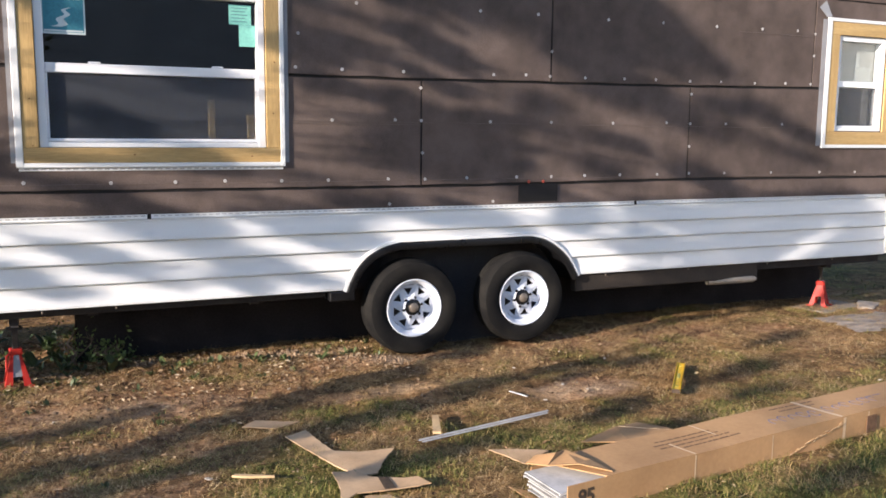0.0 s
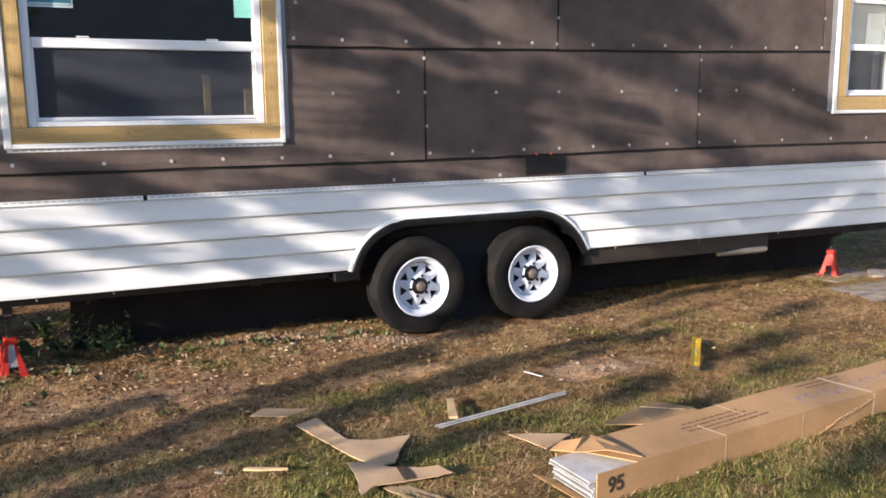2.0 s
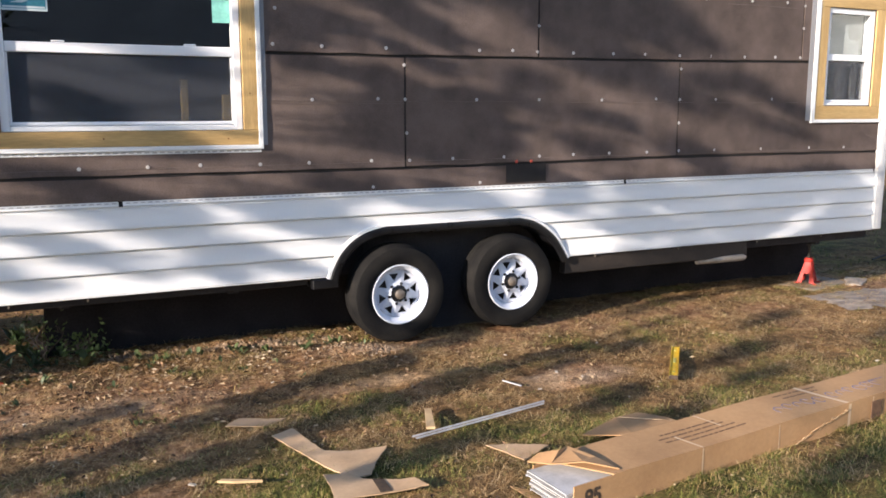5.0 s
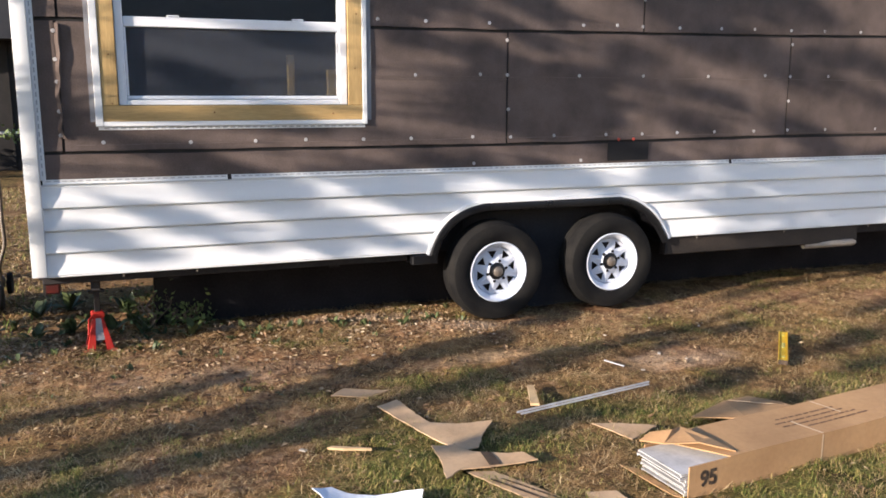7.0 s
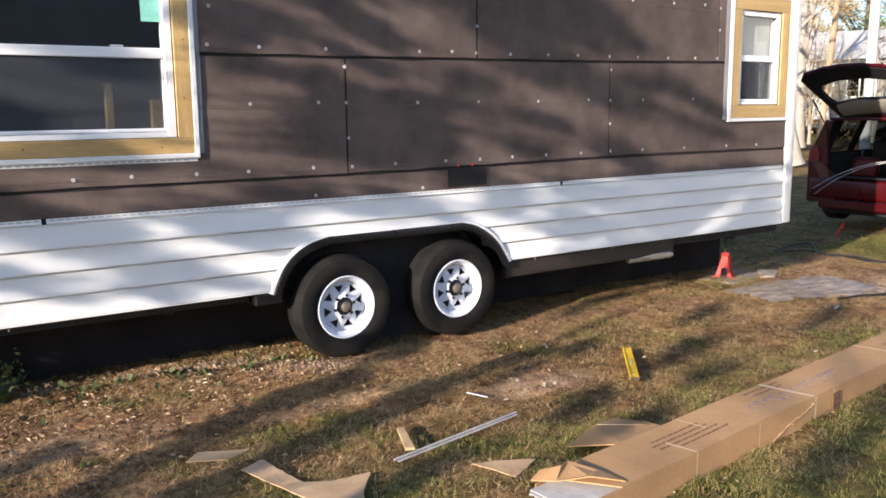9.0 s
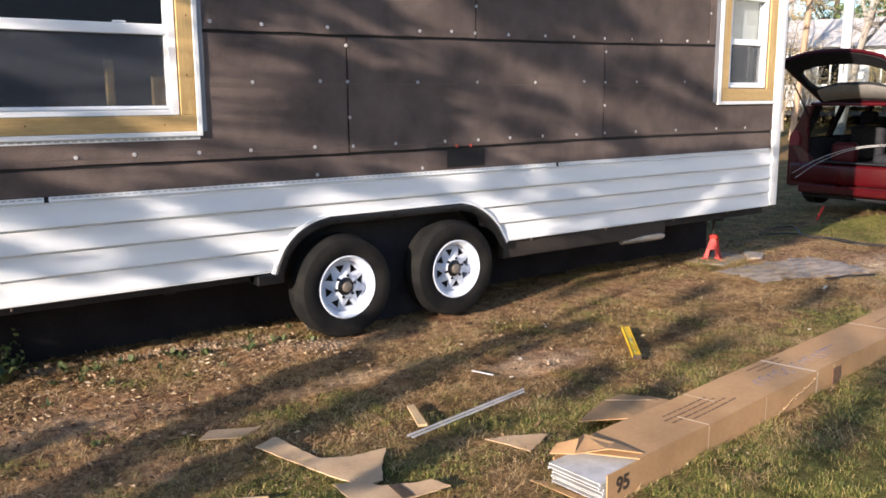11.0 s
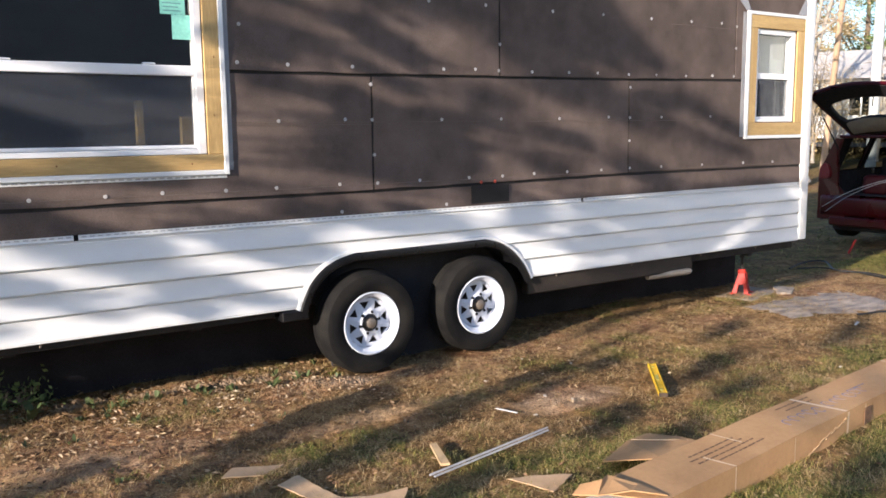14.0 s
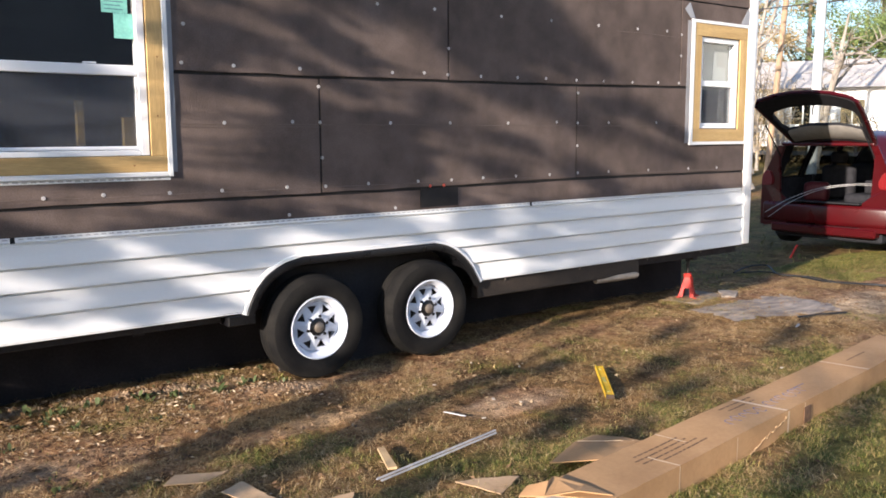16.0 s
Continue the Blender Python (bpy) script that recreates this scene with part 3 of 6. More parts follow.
big_sub("sticker", box(1.245, 1.347, ys - 0.0022, ys - 0.0016, 2.072, 2.204), STICKER_GREEN, "mint green window label")

# flat sheets standing in for the small upper sash's reflection, and the reveal beside the lower one
PALE_MATTE = mat("reflection_and_reveal_grey", (0.4, 0.38, 0.36), (0.34, 0.325, 0.31), 6, 0.9, bump=0.2, bscale=20, fine=0.08)
REFLECTION_WHITE = mat("reflection_white", (0.5, 0.49, 0.48), (0.44, 0.43, 0.42), 10, 0.8)
small_sub("hung_sheet", sheet(6.352, 6.842, 2.02, 2.37, W + 0.095, 0.004, 0.02, 0.006, seed=9), PALE_MATTE, "grey paper hung behind the upper sash")
small_sub("hung_sheet", box(6.36, 6.46, W + 0.084, W + 0.087, 2.03, 2.17), REFLECTION_WHITE, "white paper behind the glass")
small_sub("hung_sheet", prism([(x, W + 0.086, z) for x, z in ((6.6, 2.03), (6.8, 2.03), (6.8, 2.15), (6.67, 2.16), (6.655, 2.28), (6.625, 2.27), (6.61, 2.16))], (0, 0.003, 0)), REFLECTION_WHITE, "white paper behind the glass")
small_sub("reveal", box(6.775, 6.84, W + 0.12, W + 0.135, 1.65, 1.97), PALE_MATTE, "pale inner reveal")
small_sub("reveal", box(6.36, 6.774, W + 0.12, W + 0.135, 1.63, 1.645), PALE_MATTE, "pale inner reveal")

# loose lumber inside, seen through the glass
for x0, x1, z0, z1, yy in ((1.075, 1.115, 0.53, 1.745, 5.12), (1.32, 1.385, 0.53, 1.655, 5.1), (1.5, 1.54, 0.53, 1.6, 5.11)):
    st = new("stud")
    st.matrix_world = pose(x0, yy, 0.52)
    tagged(st, label="bare pine stud standing inside the window", category="lumber", group="studs inside the house")
    part("board", box(0, x1 - x0, 0, 0.04, 0, z1 - 0.52, 0.003), PINE_UP, st)

# fender over the wheels
def fender():
    n = len(ARCH)
    path = [Vector((p.x, 0, p.z)) for p in ARCH]
    mid = Vector((2.83, 0, 0.3))
    prof = ((0.012, W - 0.018), (0.004, W - 0.03), (-0.016, W - 0.034), (-0.036, W - 0.03), (-0.042, W - 0.02), (-0.03, W - 0.012), (-0.03, W + 0.24), (-0.022, W + 0.24), (-0.022, W - 0.006), (0.002, W - 0.006), (0.012, W - 0.012))
    bm = bmesh.new()
    rings = []
    for k, p in enumerate(path):
        way = (path[min(k + 1, n - 1)] - path[max(k - 1, 0)]).normalized()
        out = Vector((-way.z, 0, way.x))
        rings.append([bm.verts.new((p.x + out.x * r, y, p.z + out.z * r)) for r, y in prof])
    m = len(prof)
    for p, q in zip(rings, rings[1:]):
        for i in range(m):
            bm.faces.new((p[i], q[i], q[(i + 1) % m], p[(i + 1) % m]))
    bm.faces.new(rings[0])
    bm.faces.new(rings[-1][::-1])
    fe = hp("fender", bm, BLACK, "black steel tandem fender", smooth=True)
    hp("step_bracket", box(1.80, 1.975, W - 0.02, W + 0.12, 0.415, 0.478, 0.006), BLACK)
    # white channel that edges the siding round the arch
    bm = bmesh.new()
    rings = []
    for k, p in enumerate(path):
        way = (path[min(k + 1, n - 1)] - path[max(k - 1, 0)]).normalized()
        out = Vector((-way.z, 0, way.x))
        rings.append([bm.verts.new((p.x + out.x * r, y, p.z + out.z * r)) for r, y in ((0.013, W - 0.024), (0.03, W - 0.022), (0.036, W - 0.008), (0.013, W - 0.008))])
    for p, q in zip(rings, rings[1:]):
        for i in range(4):
            bm.faces.new((p[i], q[i], q[(i + 1) % 4], p[(i + 1) % 4]))
    hp("arch_channel", bm, VINYL, smooth=True)
    return fe


fender()
# dark panels added behind the tyres, standing in for the shade inside the arch
hp("arch_shade_panel", box(2.25, 3.6, W + 0.245, W + 0.26, -0.03, 0.8), UNDERSIDE_SHADE)
hp("arch_shade_panel", box(1.93, 3.74, W + 0.262, W + 0.277, 0.44, 0.8), UNDERSIDE_SHADE)

# chassis: rails, cross members, axles and springs
hp("side_rail", box(3.748, 5.56, W + 0.012, W + 0.09, 0.352, 0.484, 0.006), FRAME)
hp("side_rail", box(HX0 + 0.03, 1.9, W + 0.1, W + 0.16, 0.425, 0.468, 0.005), UNDERSIDE_SHADE)
hp("side_rail", box(5.57, HX1 - 0.03, W + 0.1, W + 0.16, 0.4, 0.468, 0.005), UNDERSIDE_SHADE)
hp("far_rail", box(HX0 + 0.03, HX1 - 0.03, HY1 - 0.2, HY1 - 0.14, 0.42, 0.468), UNDERSIDE_SHADE)
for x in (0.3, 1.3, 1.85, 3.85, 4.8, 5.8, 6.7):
    hp("cross_member", box(x, x + 0.06, W + 0.161, HY1 - 0.201, 0.4, 0.4685), UNDERSIDE_SHADE)
pipe = tube([(5.05, W + 0.05, 0.34), (5.2, W + 0.03, 0.342), (5.5, W + 0.0, 0.348), (5.53, W + 0.0, 0.349)], [0.026, 0.027, 0.027, 0.014], 12)
hp("drain_pipe", pipe, GREY_DULL, "grey pipe end below the rail", smooth=True)
lampbox = hp("marker_lamp", box(-0.385, -0.30, 5.0, 5.06, 0.365, 0.43, 0.01), LENS_DULL, "small red rear marker lamp")
hp("lamp_bracket", box(-0.39, -0.375, 5.0, 5.2, 0.36, 0.468), FRAME)
# an added dark board that stands in for the deep shade under the floor
hp("shade_board", box(0.22, 7.07, 5.6, 5.62, -0.1, 0.4685), SHADE_BOARD, "dark board standing in for the shade under the floor")


# wheels
def wheel(x, z):
    wh = new("wheel")
    wh.parent = house
    wh.matrix_local = house_at @ pose(x, W - 0.05, z)
    tagged(wh, label="trailer wheel with a white eight-spoke rim")
    R, r = 0.336, 0.197
    prof = [(r, 0.02), (r + 0.012, -0.012), (r + 0.04, -0.024), (r + 0.085, -0.026), (r + 0.12, -0.016), (R - 0.012, 0.006), (R, 0.03), (R, 0.075), (R - 0.006, 0.079), (R, 0.083), (R, 0.125), (R - 0.006, 0.13), (R, 0.134), (R, 0.155), (R - 0.012, 0.175), (r + 0.09, 0.195), (r, 0.18)]
    ty = part("tyre", lathe(prof, 64), RUBBER, wh, "worn black rubber tyre", smooth=True)
    lip = [(r + 0.006, -0.004), (r + 0.008, -0.012), (r + 0.002, -0.016), (r - 0.006, -0.012), (r - 0.012, 0.0), (r - 0.024, 0.008), (r - 0.032, 0.022), (r - 0.036, 0.044), (r - 0.03, 0.17), (r - 0.005, 0.19), (r, 0.18), (r - 0.008, 0.1)]
    rim = part("rim", lathe(lip, 56), RIM, wh, "white painted steel rim", smooth=True)
    # the spoked face
    bm = bmesh.new()
    P = lambda rad, deg, y: Vector((rad * math.cos(radians(deg)), y, rad * math.sin(radians(deg))))  # noqa: E731
    for layer, y in ((0, 0.038), (1, 0.044)):
        for s in range(8):
            c = s * 45 + 12
            i0, i1, ic = P(0.058, c - 22.5, y - 0.02), P(0.058, c + 22.5, y - 0.02), P(0.062, c, y - 0.02)
            m0, m1 = P(0.098, c - 22.5, y - 0.008), P(0.098, c + 22.5, y - 0.008)
            tip, b0, b1 = P(0.09, c + 6, y - 0.006), P(0.136, c - 14.0, y), P(0.149, c + 13.0, y)
            o0, oc, o1 = P(r - 0.036, c - 22.5, y), P(r - 0.036, c, y), P(r - 0.036, c + 22.5, y)
            V = {k: bm.verts.new(v) for k, v in dict(i0=i0, i1=i1, ic=ic, m0=m0, m1=m1, tip=tip, b0=b0, b1=b1, o0=o0, oc=oc, o1=o1).items()}
            for keys in (("i0", "ic", "tip", "m0"), ("ic", "i1", "m1", "tip"), ("m0", "tip", "b0", "o0"), ("tip", "m1", "o1", "b1"), ("b0", "b1", "oc"), ("b0", "oc", "o0"), ("b1", "o1", "oc")):
                bm.faces.new([V[k] for k in keys])
    bmesh.ops.remove_doubles(bm, verts=bm.verts[:], dist=1e-5)
    part("spoke_face", bm, RIM, rim)
    hub = part("hub", lathe([(0.0, 0.0), (0.062, 0.04), (0.06, 0.026), (0.052, 0.02), (0.036, 0.016), (0.034, 0.004), (0.0, 0.004)][1:], 20), BLACK, wh, "black hub with bare steel cap", smooth=True)
    part("bearing_cap", lathe([(0.033, 0.004), (0.033, -0.006), (0.026, -0.012), (0.0, -0.014)], 20), RUST, hub, smooth=True)
    for k in range(6):
        a = radians(60 * k + 15)
        part("lug_nut", lathe([(0.011, 0.05), (0.011, 0.018), (0.007, 0.011), (0.0, 0.01)], 6), BLACK, hub, at=pose(0.07 * math.cos(a), 0, 0.07 * math.sin(a)))
    part("brake_drum", lathe([(0.0, 0.085), (0.15, 0.085), (0.15, 0.15), (0.0, 0.15)], 28), FRAME, wh)
    return wh


for x, z in ((2.392, 0.338), (3.262, 0.349)):
    wheel(x, z)
    hp("axle", tube([(x, W + 0.2, 0.352), (x, HY1 - 0.1, 0.352)], 0.035, 10), FRAME)


# ---- ground ----
def soil(x, y):
    """How bare the ground is, 0 to 1: worn earth beside the house and in patches."""
    n = noise.noise((x * 0.9, y * 1.1, 4.0)) * 0.55 + noise.noise((x * 2.7, y * 2.9, 8.0)) * 0.35
    near = max(0.0, 1 - abs(y - 4.75) / 1.0) * 0.5
    left = max(0.0, 1 - math.hypot((x - 0.6) / 1.7, (y - 4.3) / 0.7)) * 0.35
    spot = max(0.0, 1 - math.hypot((x - 3.05) / 0.55, (y - 3.75) / 0.28)) * 1.2
    lawn = 0.35 if y < 2.9 else 0.0
    far = max(0.0, 1 - math.hypot((x - 7.9) / 1.3, (y - 4.05) / 0.5)) * 1.6 + (0.25 if x > 8.3 and y < 4.7 else 0.0)
    return min(1.0, max(0.0, 0.33 + n * 1.25 + near + left + spot + far - lawn))


def lush(x, y):
    """Where green grass still stands, 0 to 1."""
    e = lambda a, b, c, d: max(0.0, 1 - math.hypot((x - a) / c, (y - b) / d) ** 2)  # noqa: E731
    patch = 0.38 * (e(0.5, 3.3, 1.1, 0.3) + e(1.6, 3.0, 0.8, 0.32) + e(2.4, 3.2, 0.5, 0.22) + e(0.1, 3.95, 0.6, 0.14) + e(4.5, 4.5, 0.9, 0.25) + e(5.8, 4.9, 1.0, 0.25) + e(3.6, 3.1, 0.7, 0.2))
    n = patch + noise.noise((x * 1.3 + 9, y * 1.7, 2.0)) * 0.9 + noise.noise((x * 4.1, y * 4.3, 5.0)) * 0.45
    return min(1.0, max(0.015, 0.12 + n * 1.15 + 0.45 * max(0.0, min(1.0, (3.6 - y) / 0.9)) + 0.45 * max(0.0, min(1.0, (2.6 - y) / 0.4)) + (0.3 if x > 7.7 and y > 4.75 else 0.0) - 0.35 * soil(x, y)))


def sand(x, y):
    """Where the earth is pale and sandy, 0 to 1."""
    n = 0.75 + 0.9 * noise.noise((x * 2.3, y * 3.1, 12.0)) + 0.5 * noise.noise((x * 8, y * 8, 13.0))
    e = lambda a, b, c, d: max(0.0, 1 - math.hypot((x - a) / c, (y - b) / d) ** 2)  # noqa: E731
    return min(1.0, n * (1.4 * e(7.8, 3.75, 1.25, 0.62) + 0.8 * e(3.05, 3.75, 0.5, 0.17) + 0.6 * e(2.1, 4.82, 0.35, 0.14) + 0.6 * e(1.7, 5.2, 0.6, 0.12) + 0.45 * e(0.5, 4.35, 0.7, 0.25) + 0.4 * e(2.0, 4.15, 0.8, 0.12))) if n > 0 else 0.0


def lie(x, y):
    """The ground's height."""
    if not (-4 < x < 13 and -3 < y < 12):
        return -0.012 + 1.2 * max(0.0, min(1.0, (x - 14) / 24)) ** 1.2
    h = 0.016 * noise.noise((x * 0.8, y * 0.8, 1.5)) + 0.009 * noise.noise((x * 3.1, y * 3.1, 2.5)) + 0.005 * noise.noise((x * 9, y * 9, 3.5))
    rough = 0.62 + 0.38 * max(0.0, min(1.0, (2.4 - x) / 0.8)) * max(0.0, min(1.0, (y - 3.3) / 0.5))
    h += rough * (0.013 * noise.noise((x * 6.5, y * 6.5, 7.1)) + 0.01 * noise.noise((x * 15, y * 15, 9.1)))
    h -= 0.05 * max(0.0, min(1.0, (y - 5.3) / 0.8))
    h += 0.022 * max(0.0, 1 - math.hypot((x - 2.1) / 0.25, (y - 4.85) / 0.2))
    return h - 0.012


def ground_sheet():
    xs = [-900, -300, -100, -40, -18, -9, -5] + list(np.arange(-4, -1.6, 0.1)) + list(np.arange(-1.6, 9.01, 0.032)) + list(np.arange(9.3, 13, 0.3)) + [14, 18, 22, 26, 30, 34, 38, 46, 100, 300, 900]
    ys = [-900, -300, -100, -40, -15, -6, -3] + list(np.arange(-2, 1.4, 0.2)) + list(np.arange(1.4, 6.4, 0.032)) + list(np.arange(6.5, 12, 0.25)) + [13, 16, 22, 30, 45, 100, 300, 900]
    nx, ny = len(xs), len(ys)
    verts = [(x, y, lie(x, y)) for y in ys for x in xs]
    faces = [(j * nx + i, j * nx + i + 1, (j + 1) * nx + i + 1, (j + 1) * nx + i) for j in range(ny - 1) for i in range(nx - 1)]
    me = bpy.data.meshes.new("ground")
    me.from_pydata(verts, [], faces)
    bare = me.color_attributes.new("bare", "FLOAT_COLOR", "POINT")
    bare.data.foreach_set("color", np.ravel([(soil(v[0], v[1]),) * 3 + (1,) for v in verts]))
    green = me.color_attributes.new("green", "FLOAT_COLOR", "POINT")
    green.data.foreach_set("color", np.ravel([(lush(v[0], v[1]),) * 3 + (1,) for v in verts]))
    pale = me.color_attributes.new("sandy", "FLOAT_COLOR", "POINT")
    pale.data.foreach_set("color", np.ravel([(sand(v[0], v[1]),) * 3 + (1,) for v in verts]))
    me.polygons.foreach_set("use_smooth", [True] * len(faces))
    m = bpy.data.materials.new("lawn_and_earth")
    m.use_nodes = True
    nt = m.node_tree
    bsdf = nt.nodes["Principled BSDF"]
    co = nt.nodes.new("ShaderNodeTexCoord")
    at = nt.nodes.new("ShaderNodeAttribute")
    at.attribute_name = "bare"
    n1, n2, n3 = (nt.nodes.new("ShaderNodeTexNoise") for _ in range(3))
    for n, s, d in ((n1, 3.1, 6), (n2, 14, 8), (n3, 70, 6)):
        n.inputs["Scale"].default_value, n.inputs["Detail"].default_value = s, d
        n.inputs["Roughness"].default_value = 0.65
        nt.links.new(co.outputs["Object"], n.inputs["Vector"])

    def ramp(fac, stops):
        r = nt.nodes.new("ShaderNodeValToRGB")
        while len(r.color_ramp.elements) < len(stops):
            r.color_ramp.elements.new(0.5)
        for e, (p, c) in zip(r.color_ramp.elements, stops):
            e.position, e.color = p, (*c, 1)
        nt.links.new(fac, r.inputs["Fac"])
        return r.outputs["Color"]

    def blend(fac, a, b, kind="MIX"):
        x = nt.nodes.new("ShaderNodeMix")
        x.data_type, x.blend_type = "RGBA", kind
        if isinstance(fac, float):
            x.inputs["Factor"].default_value = fac
        else:
            nt.links.new(fac, x.inputs["Factor"])
        nt.links.new(a, x.inputs["A"])
        nt.links.new(b, x.inputs["B"])
        return x.outputs["Result"]

    grass = ramp(n2.outputs["Fac"], ((0.3, (0.085, 0.055, 0.023)), (0.5, (0.19, 0.113, 0.05)), (0.7, (0.32, 0.195, 0.093))))
    earth = ramp(n2.outputs["Fac"], ((0.28, (0.098, 0.048, 0.028)), (0.5, (0.25, 0.14, 0.077)), (0.75, (0.49, 0.32, 0.19))))
    mask = nt.nodes.new("ShaderNodeMath")
    mask.operation, mask.use_clamp = "MULTIPLY_ADD", True
    nt.links.new(n2.outputs["Fac"], mask.inputs[0])
    mask.inputs[1].default_value = 1.4
    sub = nt.nodes.new("ShaderNodeMath")
    sub.operation = "MULTIPLY_ADD"
    sub.inputs[1].default_value, sub.inputs[2].default_value = 2.2, -1.65
    nt.links.new(at.outputs["Color"], sub.inputs[0])
    nt.links.new(sub.outputs["Value"], mask.inputs[2])
    col = blend(mask.outputs["Value"], grass, earth)
    at2 = nt.nodes.new("ShaderNodeAttribute")
    at2.attribute_name = "green"
    moss = ramp(n2.outputs["Fac"], ((0.3, (0.034, 0.048, 0.01)), (0.55, (0.085, 0.1, 0.023)), (0.75, (0.18, 0.15, 0.05))))
    part_green = nt.nodes.new("ShaderNodeMath")
    part_green.operation = "MULTIPLY"
    part_green.inputs[1].default_value = 0.75
    nt.links.new(at2.outputs["Fac"], part_green.inputs[0])
    col = blend(part_green.outputs["Value"], col, moss)
    at3 = nt.nodes.new("ShaderNodeAttribute")
    at3.attribute_name = "sandy"
    dust = ramp(n2.outputs["Fac"], ((0.3, (0.36, 0.25, 0.16)), (0.55, (0.52, 0.39, 0.26)), (0.75, (0.62, 0.49, 0.35))))
    col = blend(at3.outputs["Fac"], col, dust)
    mottle = ramp(n1.outputs["Fac"], ((0.36, (0.55, 0.52, 0.5)), (0.5, (0.95, 0.95, 0.95)), (0.64, (1.25, 1.2, 1.1))))
    col = blend(1.0, col, mottle, "MULTIPLY")
    speck = ramp(n3.outputs["Fac"], ((0.3, (0.3, 0.28, 0.26)), (0.5, (0.95, 0.95, 0.95)), (0.72, (1.45, 1.38, 1.25))))
    col = blend(1.0, col, speck, "MULTIPLY")
    nt.links.new(col, bsdf.inputs["Base Color"])
    bsdf.inputs["Roughness"].default_value = 0.95
    bsdf.inputs["Specular IOR Level"].default_value = 0.1
    bp = nt.nodes.new("ShaderNodeBump")
    bp.inputs["Strength"].default_value, bp.inputs["Distance"].default_value = 0.8, 0.02
    add = nt.nodes.new("ShaderNodeMath")
    nt.links.new(n3.outputs["Fac"], add.inputs[0])
    nt.links.new(n2.outputs["Fac"], add.inputs[1])
    nt.links.new(add.outputs["Value"], bp.inputs["Height"])
    nt.links.new(bp.outputs["Normal"], bsdf.inputs["Normal"])
    me.materials.append(m)
    return tagged(new("ground", me), label="trodden winter lawn with bare earth and leaf litter", category="ground", kind="structure")


ground_sheet()


def blades_material(name, stops):
    m = bpy.data.materials.new(name)
    m.use_nodes = True
    nt = m.node_tree
    bsdf = nt.nodes["Principled BSDF"]
    geo = nt.nodes.new("ShaderNodeNewGeometry")
    r = nt.nodes.new("ShaderNodeValToRGB")
    while len(r.color_ramp.elements) < len(stops):
        r.color_ramp.elements.new(0.5)
    for e, (p, c) in zip(r.color_ramp.elements, stops):
        e.position, e.color = p, (*c, 1)
    nt.links.new(geo.outputs["Random Per Island"], r.inputs["Fac"])
    nt.links.new(r.outputs["Color"], bsdf.inputs["Base Color"])
    bsdf.inputs["Roughness"].default_value = 0.7
    bsdf.inputs["Specular IOR Level"].default_value = 0.2
    return m


def field(fn, area, step):
    """A function of the ground read off a grid, for arrays of places."""
    x0, x1, y0, y1 = area
    gx, gy = np.arange(x0, x1 + 2 * step, step), np.arange(y0, y1 + 2 * step, step)
    grid = np.array([[fn(float(x), float(y)) for x in gx] for y in gy])
    return lambda x, y: grid[((y - y0) / step + 0.5).astype(int), ((x - x0) / step + 0.5).astype(int)]


def scatter_strips(name, count, area, chance, length, width, rise, material, label, seed, keep_out=()):
    """Loose or standing blades: each a bent strip of two quads, all in one mesh."""
    rng = np.random.default_rng(seed)
    x0, x1, y0, y1 = area
    step = 0.045 if x1 - x0 > 5 and y1 - y0 < 5 else 0.12
    likely, height = field(chance, area, step), field(lie, area, step * 0.8)
    x, y = rng.uniform(x0, x1, count * 6), rng.uniform(y0, y1, count * 6)
    keep = rng.random(count * 6) < likely(x, y)
    for a, b, r in keep_out:
        keep &= np.hypot(x - a, y - b) > r
    x, y = x[keep][:count], y[keep][:count]
    n = len(x)
    a, ln, w, up = rng.uniform(0, 2 * math.pi, n), rng.uniform(*length, n), rng.uniform(*width, n), rng.uniform(*rise, n)
    dx, dy = np.cos(a), np.sin(a)
    sx, sy = -dy * w / 2, dx * w / 2
    z = height(x, y) + 0.001
    mx, my, mz = x + dx * ln * 0.5, y + dy * ln * 0.5, z + up * ln * 0.65 + 0.003
    ex, ey, ez = x + dx * ln, y + dy * ln, z + up * ln * rng.uniform(0.5, 1.0, n) + 0.002
    corners = ((x - sx, y - sy, z), (x + sx, y + sy, z), (mx + sx, my + sy, mz), (mx - sx, my - sy, mz), (ex + sx * 0.3, ey + sy * 0.3, ez), (ex - sx * 0.3, ey - sy * 0.3, ez))
    verts = np.stack([np.stack(c, 1) for c in corners], 1).reshape(-1, 3)
    b = np.arange(n)[:, None] * 6
    faces = np.concatenate([b + np.array([[0, 1, 2, 3]]), b + np.array([[3, 2, 4, 5]])])
    me = bpy.data.meshes.new(name)
    me.vertices.add(len(verts))
    me.vertices.foreach_set("co", verts.ravel())
    me.loops.add(faces.size)
    me.loops.foreach_set("vertex_index", faces.ravel().astype(np.int32))
    me.polygons.add(len(faces))
    me.polygons.foreach_set("loop_start", np.arange(0, faces.size, 4, dtype=np.int32))
    me.update(calc_edges=True)
    me.materials.append(material)
    return tagged(new(name, me), label=label, category=name.replace("_", " "), kind="stuff")


GREEN_BLADES = blades_material("green_blades", ((0.0, (0.055, 0.08, 0.014)), (0.4, (0.13, 0.145, 0.03)), (0.75, (0.27, 0.225, 0.065)), (1.0, (0.46, 0.33, 0.13))))
DRY_BLADES = blades_material("dry_blades", ((0.0, (0.16, 0.09, 0.037)), (0.4, (0.34, 0.21, 0.092)), (0.8, (0.51, 0.345, 0.165)), (1.0, (0.64, 0.49, 0.27))))
